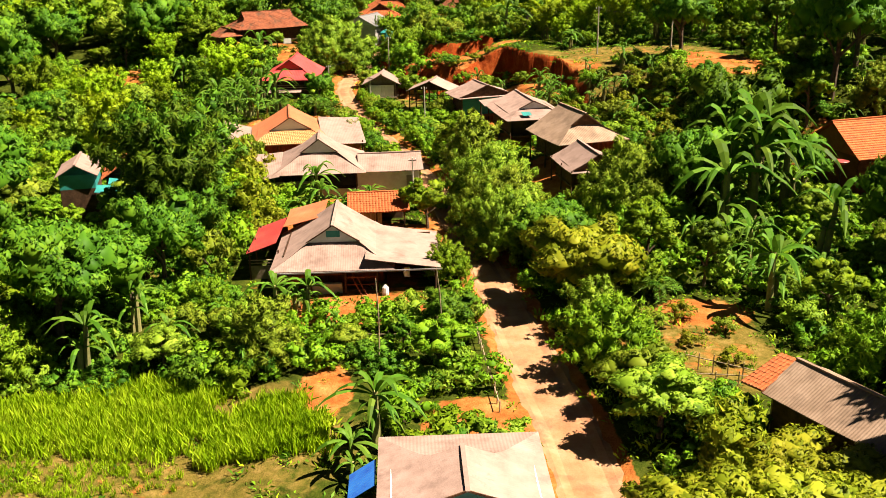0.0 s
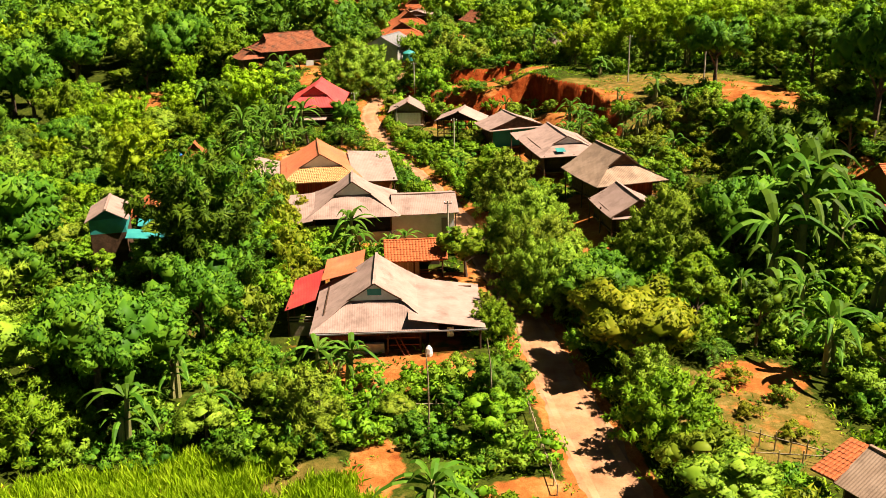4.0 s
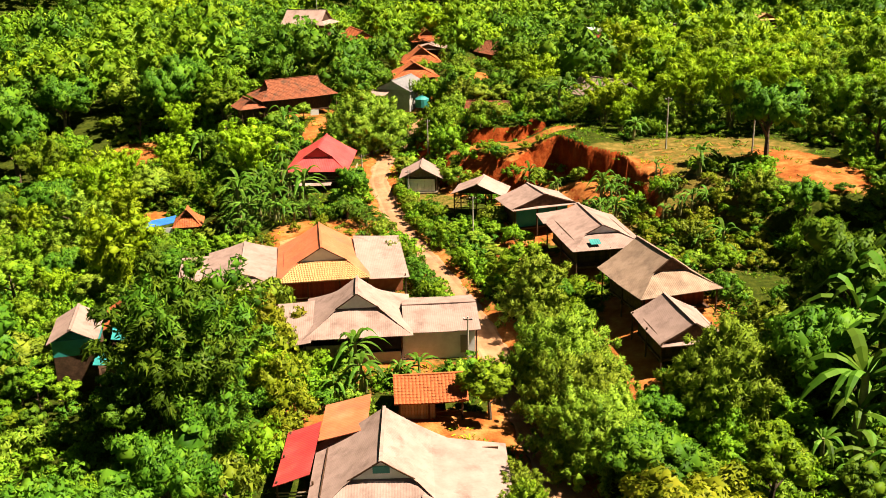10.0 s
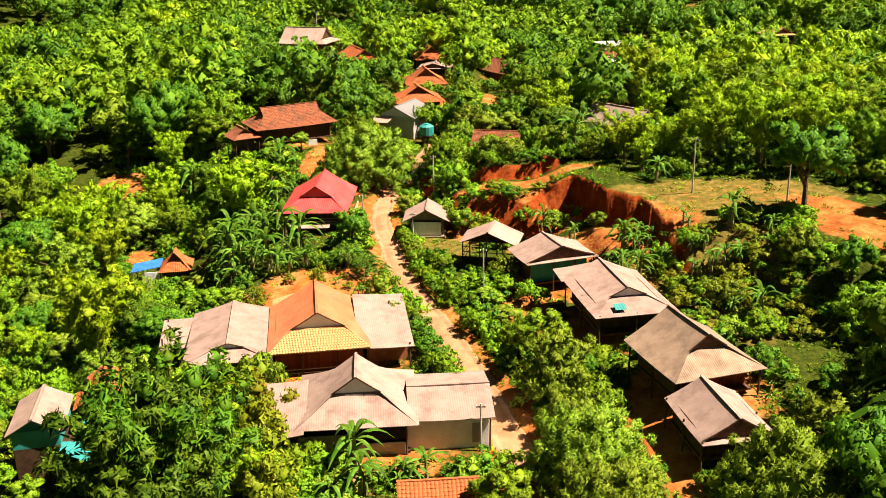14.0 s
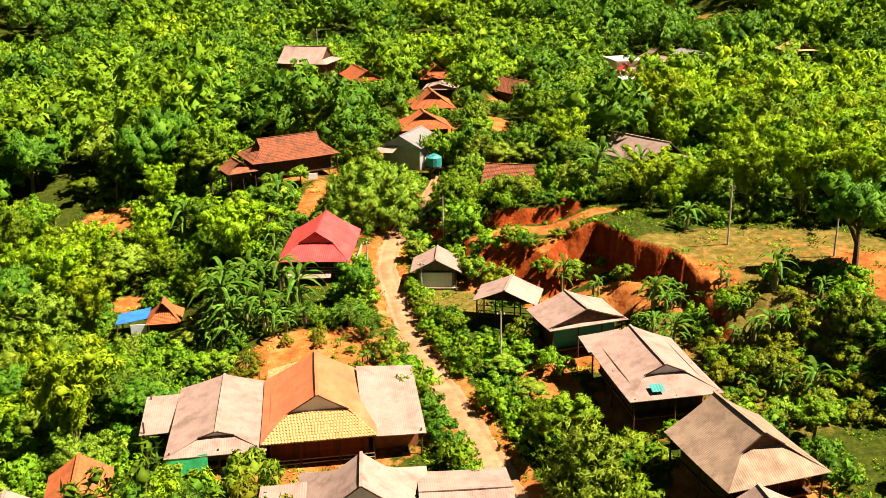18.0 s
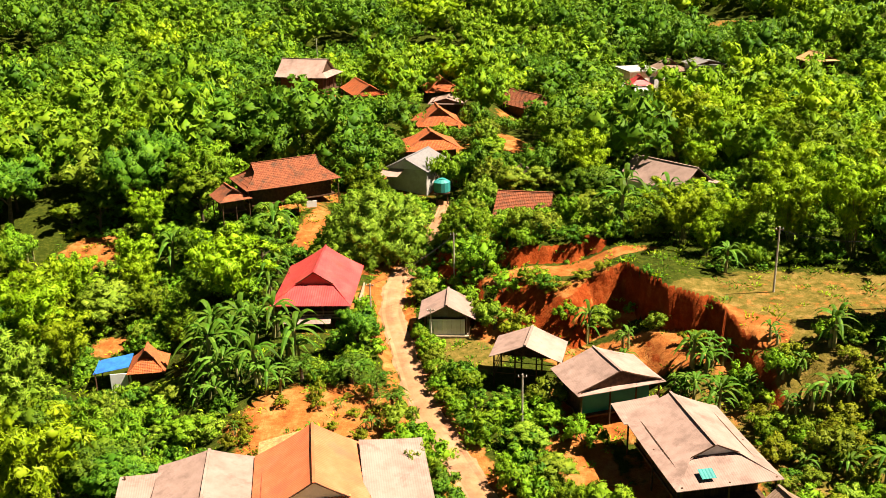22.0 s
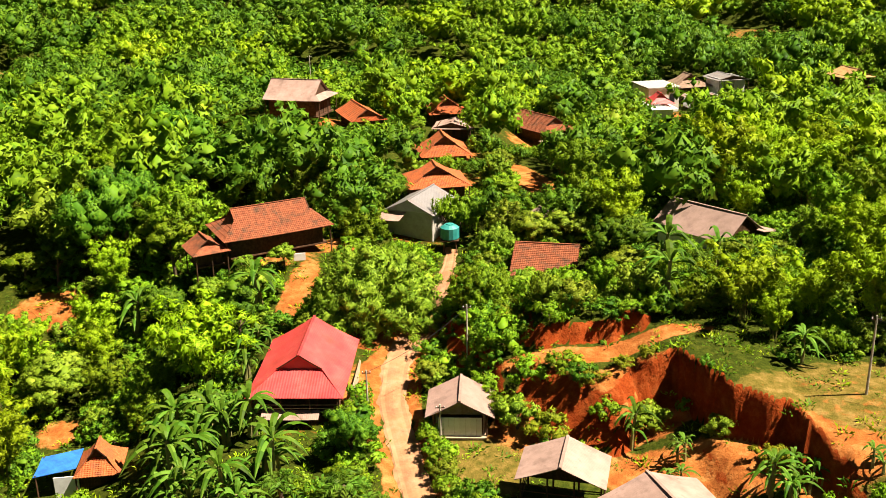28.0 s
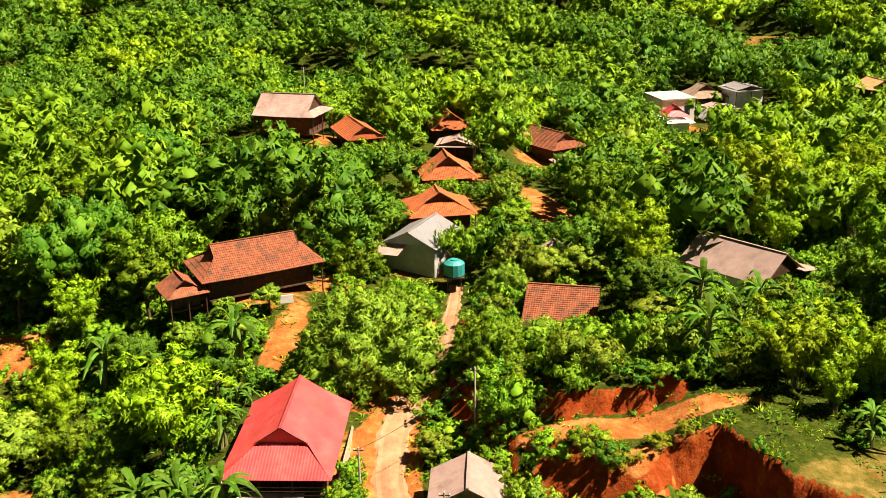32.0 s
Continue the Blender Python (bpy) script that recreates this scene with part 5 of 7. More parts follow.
def crown(rng, boughs, tufts, per, R, H, long, wide, low=-0.2, droop=0.1, lumpy=0.2, bough=0.40, flat=0.78, rough=0.5, heart=0.72):
    """An uneven crown of radius R and half height H: boughs over it with gaps between, each a heap of leafy tufts."""
    k = np.arange(boughs) + 0.5
    z = 1 - (1 - low) * k / boughs
    a = 2.39996 * k + rng.uniform(0, 6.28) + rng.normal(0, 0.25, boughs)
    c = unit(np.stack([np.sqrt(np.clip(1 - z * z, 0, 1)) * np.cos(a), np.sqrt(np.clip(1 - z * z, 0, 1)) * np.sin(a), z], -1) + rng.normal(0, 0.10, (boughs, 3)))
    bulge = 1 + lumpy * np.sin(3 * np.arctan2(c[:, 1], c[:, 0]) + rng.uniform(0, 6)) + rng.normal(0, 0.13, boughs)
    mid = c * (bulge * rng.uniform(0.6, 0.82, boughs))[:, None] * np.array([R, R, H])
    br = bough * R * rng.uniform(0.7, 1.2, boughs)
    q = unit(rng.normal(size=(boughs, tufts, 3)) + 0.5 * c[:, None] + np.array([0, 0, 0.35]))
    tip = mid[:, None] + q * br[:, None, None] * rng.uniform(0.5, 0.85, (boughs, tufts, 1)) * np.array([1, 1, flat])
    out = unit(0.75 * q + 0.6 * c[:, None])
    tr = (br[:, None] * rng.uniform(0.38, 0.60, (boughs, tufts))).ravel()
    v, f, n = sprays(tip.reshape(-1, 3), tr, per, long, wide, rng, droop, heart, out.reshape(-1, 3), 0.75, rough=rough)
    h = mid[:, None] + HEART[None] * (br * (0.9 if heart else 0.66))[:, None, None] * rng.uniform(0.8, 1.15, (boughs, 6, 1)) * np.array([1, 1, flat])
    nh = unit(np.tile(HEART[None], (boughs, 1, 1)) + 0.5 * c[:, None])
    fh = (HEART_F[None] + 6 * np.arange(boughs)[:, None, None]).reshape(-1, 3) + len(v)
    return np.concatenate([v, h.reshape(-1, 3)]), np.concatenate([f, fh]), np.concatenate([n, nh.reshape(-1, 3)])


def trunk_build(rng, tall, r, limbs, spread):
    b = Build()
    bend = rng.uniform(-0.3, 0.3, 2)
    pts = [(bend[0] * u * u, bend[1] * u * u, -0.4 + (tall + 0.4) * u) for u in np.linspace(0, 1, 6)]
    b.tube(pts, [r * (1.25 - 0.85 * u) for u in np.linspace(0, 1, 6)], 7)
    for k in range(limbs):
        a = 2 * math.pi * (k + rng.uniform(-0.3, 0.3)) / limbs
        z = tall * rng.uniform(0.35, 0.8)
        s = spread * rng.uniform(0.6, 1.0)
        b.tube([(0, 0, z), (s * 0.5 * math.cos(a), s * 0.5 * math.sin(a), z + s * 0.45), (s * math.cos(a), s * math.sin(a), z + s * 0.75)], [r * 0.5, r * 0.32, r * 0.12], 5)
    return b


def proto(name, label, category, group, parts, stuff=()):
    """A plant of its own, at the origin for now."""
    t = thing(name, 0, 0, 0, 0, label, category, group)
    for nm, me_ in parts:
        ob = new(nm, me_)
        ob.parent = t
        if nm in stuff:
            tagged(ob, kind="stuff")
    return t


def broadleaf(seed, leaf, label, R=4.0, H=3.0, trunk=2.6, boughs=15, tufts=7, per=28, long=0.38, wide=0.18, droop=0.15, bough=0.40, name="broadleaf_tree", lumpy=0.2, group="broadleaf trees", rough=0.5):
    rng = np.random.default_rng(seed)
    v, f, n = crown(rng, boughs, tufts, per, R, H, long, wide, droop=droop, lumpy=lumpy, bough=bough, rough=rough)
    v[:, 2] += trunk + H * 0.75
    return proto(name, label, "tree", group, [("trunk", trunk_build(rng, trunk + H, 0.16 + R * 0.03, 6, R * 0.7).mesh("trunk", BARK)), ("crown", raw_mesh("crown", v, f, [leaf], None, n))])


def feathery(seed, leaf, label, R=4.0, H=3.6, trunk=1.6, n=64, per=26, long=0.42, wide=0.12):
    """Upright sprays of fine leaf, thin at the edge."""
    rng = np.random.default_rng(seed)
    C, O, W = [], [], []
    for k in range(n):
        z = 1 - 1.12 * (k + 0.5) / n
        a = 2.39996 * k + rng.normal(0, 0.2)
        d = unit(np.array([math.cos(a) * math.sqrt(1 - z * z), math.sin(a) * math.sqrt(1 - z * z), z]) + rng.normal(0, 0.08, 3))
        reach = rng.uniform(0.72, 1.06) * (1 + 0.12 * math.sin(3 * a + seed))
        for q, r in ((0.60, 0.21), (0.86, 0.16), (1.04, 0.09)):
            C.append(d * q * reach * np.array([R, R, H * 1.25]) - np.array([0, 0, 0.6]) * q * q + rng.normal(0, 0.035 * R, 3))
            O.append(d)
            W.append(r * R * rng.uniform(0.75, 1.2))
    v, f, nn = sprays(np.array(C), np.array(W), per, long, wide, rng, 0.05, 0.62, np.array(O), 0.9, 0.7, 0.6)
    v[:, 2] += trunk + 0.3
    return proto("feathery_tree", label, "tree", "feathery trees", [("trunk", trunk_build(rng, trunk + H * 0.8, 0.2, 7, R * 0.6).mesh("trunk", BARK)), ("crown", raw_mesh("crown", v, f, [leaf], None, nn))])


def plume_curve(base, out, s, h, u):
    return base + out * (s * u ** 2.2)[:, None] + np.array([0, 0, 1]) * (h * (u - 0.2 * u ** 4))[:, None]


def bamboo(seed, leaf, label, tall=9.5, spread=4.4, n=18):
    rng = np.random.default_rng(seed)
    culms, C, O, W = Build(), [], [], []
    for k in range(n):
        a = 2 * math.pi * (k * 0.382 + rng.uniform(-0.06, 0.06))
        out = np.array([math.cos(a), math.sin(a), 0])
        base, h, s = out * rng.uniform(0, 0.9), tall * rng.uniform(0.65, 1.08), spread * rng.uniform(0.3, 1.0)
        u = np.linspace(0, 1, 6)
        pts = plume_curve(base, out, s, h, u)
        pts[0, 2] = -0.3
        culms.tube([tuple(q) for q in pts], [0.05 * (1 - 0.75 * w) for w in u], 4)
        w = np.array([0.4, 0.55, 0.7, 0.83, 0.94, 1.02])
        c = plume_curve(base, out, s, h, w) + rng.normal(0, 0.25, (6, 3))
        C.append(c)
        O.append(np.tile(unit(out * 0.8 + np.array([0, 0, 0.5])), (6, 1)))
        W.append(np.array([0.75, 0.95, 1.0, 0.9, 0.75, 0.5]) * rng.uniform(0.8, 1.2))
    v, f, nn = sprays(np.concatenate(C), np.concatenate(W), 30, 0.55, 0.14, rng, 0.45, 0.55, np.concatenate(O), 0.85, 0.5, 0.6)
    return proto("bamboo_clump", label, "bamboo", "bamboo clumps", [("culm", culms.mesh("culm", CULM)), ("foliage", raw_mesh("foliage", v, f, [leaf], None, nn))], ("culm",))


def banana(seed, label, tall=1.8, n=11, long=2.0):
    rng = np.random.default_rng(seed)
    t = thing("banana_plant", 0, 0, 0, 0, label, "banana plant", "banana plants")
    for e in range(2 if seed % 2 else 3):
        ox, oy = (0, 0) if e == 0 else rng.uniform(-0.9, 0.9, 2)
        h = tall * (1 if e == 0 else rng.uniform(0.5, 0.85))
        part("stem", Build().tube([(ox, oy, -0.3), (ox + 0.05, oy, h * 0.5), (ox + 0.1, oy, h)], [0.16, 0.13, 0.09], 7), STEM, t)
        for k in range(n if e == 0 else n - 3):
            a = 2 * math.pi * (k * 0.382 + rng.uniform(-0.05, 0.05)) + e
            L, rise = long * rng.uniform(0.7, 1.15) * (1 if e == 0 else 0.75), rng.uniform(0.45, 1.35)
            out = Vector((math.cos(a), math.sin(a), 0))
            side = Vector((-math.sin(a), math.cos(a), 0))
            rows = []
            for i in range(7):
                u = i / 6
                c = Vector((ox + 0.1, oy, h - 0.15)) + out * (L * (u * math.cos(rise) + 0.25 * u * u)) + Vector((0, 0, L * (u * math.sin(rise) - 0.75 * u * u * u)))
                w = 0.15 * (0.10, 0.65, 1.0, 1.05, 0.95, 0.7, 0.06)[i] * L / 2.0
                rows.append((c + side * w + Vector((0, 0, -0.35 * w)), c, c - side * w + Vector((0, 0, -0.35 * w))))
            b = Build()
            for r0, r1 in zip(rows, rows[1:]):
                for j in (0, 1):
                    b.quad(tuple(r0[j]), tuple(r0[j + 1]), tuple(r1[j + 1]), tuple(r1[j]))
            part("leaf", b, LEAF_BANANA, t)
    return t


def shrub(seed, leaf, label, R=1.3, H=1.0, name="shrub"):
    rng = np.random.default_rng(seed)
    v, f, nn = crown(rng, 9, 5, 20, R * 1.05, H, 0.25, 0.12, low=0.0, droop=0.05, bough=0.44, heart=0)
    v[:, 2] += H * 0.75
    b = Build()
    for k in range(4):
        a = rng.uniform(0, 6.28)
        b.tube([(0, 0, -0.2), (0.3 * math.cos(a), 0.3 * math.sin(a), H * 0.6), (0.6 * R * math.cos(a), 0.6 * R * math.sin(a), H * 1.1)], [0.05, 0.04, 0.02], 4)
    return proto(name, label, "shrub", "shrubs", [("woody_base", b.mesh("woody_base", BARK)), ("foliage", raw_mesh("foliage", v, f, [leaf], None, nn))], ("woody_base",))


def palm(seed, label):
    """A tuft of stiff fronds on a short thick stem."""
    rng = np.random.default_rng(seed)
    t = thing("palm", 0, 0, 0, 0, label, "palm", "palms")
    part("stem", Build().tube([(0, 0, -0.3), (0.05, 0, 0.9), (0.1, 0, 1.7)], [0.2, 0.16, 0.13], 7), BARK, t)
    for k in range(13):
        a, rise = 2 * math.pi * k * 0.382, rng.uniform(0.1, 1.2)
        out, side = np.array([math.cos(a), math.sin(a), 0]), np.array([-math.sin(a), math.cos(a), 0])
        u = np.linspace(0.12, 1, 18)
        c = np.array([0.1, 0, 1.65]) + out * (1.9 * u * math.cos(rise))[:, None] + np.array([0, 0, 1]) * (1.9 * (u * math.sin(rise) - 0.6 * u ** 3))[:, None]
        p = np.concatenate([c, c])
        d = np.concatenate([np.tile(out * 0.7 + side, (18, 1)), np.tile(out * 0.7 - side, (18, 1))])
        v, f = leaves(p, d, 0.6, 0.10, rng, 0.15)
        fr = new("frond", raw_mesh("frond", v, f, [LEAF_BANANA]))
        fr.parent = t
    return t


# footprints that stay open: x, y, half width, half depth, and how far in front the view over them is kept free
OPEN = (
    (-6, 76, 8.2, 6.2, 9), (-13, 79.5, 3.5, 6, 4), (-4.3, 88, 3.8, 3, 3), (-8.6, 100.5, 10, 6, 7), (-18, 115.4, 13, 7.4, 8), (-20.4, 155.4, 6, 7.5, 9), (6, 147.5, 6.5, 3.0, 0), (-5.6, 148, 4.3, 4.4, 9), (1.8, 136.2, 4.6, 3.4, 4),
    (8, 130.5, 5, 4.8, 3), (12.6, 119.5, 6, 7.2, 2.5), (16.6, 102.6, 6, 6, 0), (17, 95.6, 4.6, 5, 2), (1.7, 39.2, 6.4, 6.5, 9), (23.0, 45.4, 4.5, 5.5, 2), (46, 92, 8, 10, 5), (-35, 97.5, 2.8, 3.2, 13), (-30.5, 93.5, 2.6, 2.0, 2),
    (-40.6, 151.6, 6, 3.6, 17), (-33.6, 105, 2.6, 3.6, 1), (-29, 187, 8.5, 6.2, 7), (-10, 197.6, 5.6, 6.5, 5), (-8.4, 209.5, 5.6, 5.4, 7), (-7.2, 228, 4.8, 5.2, 6), (-5.5, 250, 4.5, 12, 8), (12.6, 258, 6, 11, 9), (5, 179, 5, 6.5, 9),
    (25, 186, 7, 5.5, 14), (-31.5, 243, 7.5, 6, 12), (-21.6, 240, 4, 7, 8), (44, 302, 9, 14, 14), (30.5, 248, 5, 13, 8), (60, 318, 13, 9, 14), (89, 300, 6, 6, 18), (-6.4, 191.5, 2.4, 2.4, 9),
    (28, 138, 13, 6.5, 9), (9, 151, 11, 3.0, 12), (14, 139.5, 8, 3.4, 5), (-17, 130, 9, 6.6, 5), (38.5, 127, 4.5, 8, 9), (-3.6, 143, 3.4, 4, 7), (18, 60, 6.5, 6.5, 6), (20, 66, 5, 3, 4), (-19, 49.5, 16, 7.0, 22), (-4.5, 67.6, 5, 2.2, 0), (25, 119.5, 4.5, 8.5, 0), (-37, 233.5, 7, 3.5, 16),
    (-26, 144, 6.5, 9.5, 1), (-47, 160, 1.6, 1.6, 3), (-56, 182, 3, 2.4, 4), (-13, 166, 5, 2.4, 8), (-24, 176, 2, 6, 5), (1.6, 102, 2.4, 6, 0), (13.4, 95.5, 1.0, 8.5, 2), (5.0, 122, 1.8, 5, 0), (6, 217, 3, 10, 10), (-30, 196, 7, 2.6, 9), (89, 385, 9, 10, 40), (-28, 360, 30, 6, 42), (-130, 332, 12, 11, 45), (3, 51, 3, 2.4, 3), (-4, 85, 5, 2.6, 2), (29, 108, 3, 3.5, 6),
)


ROAD_X, ROAD_Y, ROAD_W = [[float(q[k]) for q in ROAD] for k in range(3)]
OPEN_AT = [(*o, high(o[0], o[1])) for o in OPEN]


def room_for(x, y, r):
    """The height that a plant of radius r may have here, 0 where it must not stand."""
    best, ground_z = 30.0, None
    if y < 193:
        off, half = abs(x - float(np.interp(y, ROAD_Y, ROAD_X))), float(np.interp(y, ROAD_Y, ROAD_W)) / 2
        if off < half + 0.85 * r + 0.15:
            return 0.0
    for cx, cy, hw, hd, keep, cz in OPEN_AT:
        dx = abs(x - cx) - hw
        if dx > r:
            continue
        dx, dy = max(0.0, dx), (cy - hd) - y
        if dx < 0.55 * r and abs(y - cy) < hd + 0.55 * r:
            return 0.0
        if dy < 0 or dy > 1.5 * keep + 45:
            continue
        if ground_z is None:
            ground_z = high(x, y)
        if cy > 300 and keep > 30:
            if dx < 0.8 * r and dy < keep:
                best = min(best, cz + 0.4 + 0.2 * dy - ground_z)
        elif cy > 170:
            if dx < 0.65 * r and dy < keep * 1.5 + 12:
                best = min(best, max(0.9, cz + 1.4 + 0.3 * dy - ground_z))
        elif dx < 0.8 * r and dy < keep * 1.3 + 2:
            best = min(best, max(0.8, min(cz - ground_z, 0.5) + 1.2 + 0.45 * dy))
    return best


TREES = [
    broadleaf(11, LEAF_DEEP, "broadleaf tree with dense deep green crown"),
    broadleaf(12, LEAF_FRESH, "broadleaf tree with bright green clumped crown", 3.7, 3.3, 2.8, 13, 7),
    broadleaf(13, LEAF_DEEP, "broad spreading tree with dark green leaves", 4.6, 2.7, 2.6, 20),
    broadleaf(14, LEAF_FRESH, "tall broadleaf tree with fresh green crown", 3.3, 3.9, 3.2, 14),
    broadleaf(15, LEAF_FRESH, "broadleaf tree with an uneven green crown", 4.0, 3.0, 2.4, 12, 7, 26, 0.52, 0.26, lumpy=0.34),
    broadleaf(17, LEAF_FEATHER, "broadleaf tree with sunlit olive green crown", 3.9, 2.9, 2.4, 15, 7),
    broadleaf(18, LEAF_FEATHER, "broadleaf tree with soft olive green crown", 4.2, 3.1, 2.4, 18, 7, 34, 0.34, 0.15, rough=0.6),
    broadleaf(19, LEAF_DEEP, "tall tree with narrow dark green crown", 3.0, 4.2, 3.0, 15, 6),
]
GOLDS = [broadleaf(16, LEAF_GOLD, "round tree with yellow-green flowering crown", 4.0, 2.8, 1.4, 20, 8, 30, 0.34, 0.18, rough=0.65)]
FEATHERS = [feathery(21, LEAF_FEATHER, "feathery light green tree with fine leaves"), feathery(22, LEAF_FEATHER, "upright feathery tree with olive green sprays", 3.4, 4.2), feathery(23, LEAF_FRESH, "loose feathery tree with fresh green sprays", 4.2, 3.2)]
BIGS = [feathery(25, LEAF_FEATHER, "large spreading feathery tree with olive green crown", 7.4, 5.4, 2.0, 170, 44, 0.46, 0.13), feathery(26, LEAF_FEATHER, "large round feathery tree with fine leaves", 6.6, 4.8, 1.2, 150, 44, 0.46, 0.13)]
BAMBOOS = [bamboo(31, LEAF_BAMBOO, "arching bamboo clump with yellow-green plumes"), bamboo(32, LEAF_BAMBOO, "tall bamboo clump with drooping plumes", 10.5, 4.0), bamboo(33, LEAF_FRESH, "dense green bamboo clump with leafy culms", 9.0, 4.6)]
# the deeper leaf colour puts the shade of this clump's near face into the leaves
SHADED_BAMBOOS = [bamboo(34, LEAF_DEEP, "tall dense green bamboo clump beside the house, darkened for shade", 10.0, 4.2, 24)]
BANANAS = [banana(41, "banana plant with long arching green leaves"), banana(42, "cluster of banana plants with ragged leaves", 1.5, 9, 1.7), banana(43, "tall banana plant with split leaves", 2.2, 12, 2.1)]
SHRUBS = [shrub(51, LEAF_FRESH, "leafy green shrub beside the path"), shrub(52, LEAF_DEEP, "low shrub with dark green leaves", 1.2, 1.1), shrub(53, LEAF_FRESH, "weedy shrub with bright green leaves", 1.4, 0.8), shrub(54, LEAF_FEATHER, "bushy shrub with light olive leaves", 1.3, 1.2)]
DRY_SHRUBS = [shrub(55, LEAF_GOLD, "bushy shrub with sunlit yellow-green leaves", 1.3, 1.1)]
PALMS = [palm(61, "short palm with stiff green fronds")]
rng = np.random.default_rng(7)
used = set()
taken = []


def plant(kinds, x, y, s, tall=1.0):
    k = kinds[int(rng.integers(len(kinds)))]
    m = pose(x, y, high(x, y) - 0.05, rng.uniform(-4, 4), rng.uniform(-4, 4), rng.uniform(0, 360)) @ Matrix.Diagonal((s, s, s * tall, 1))
    if k.name in used:
        copy_thing(k, m)
    else:
        used.add(k.name)
        k.matrix_basis = m


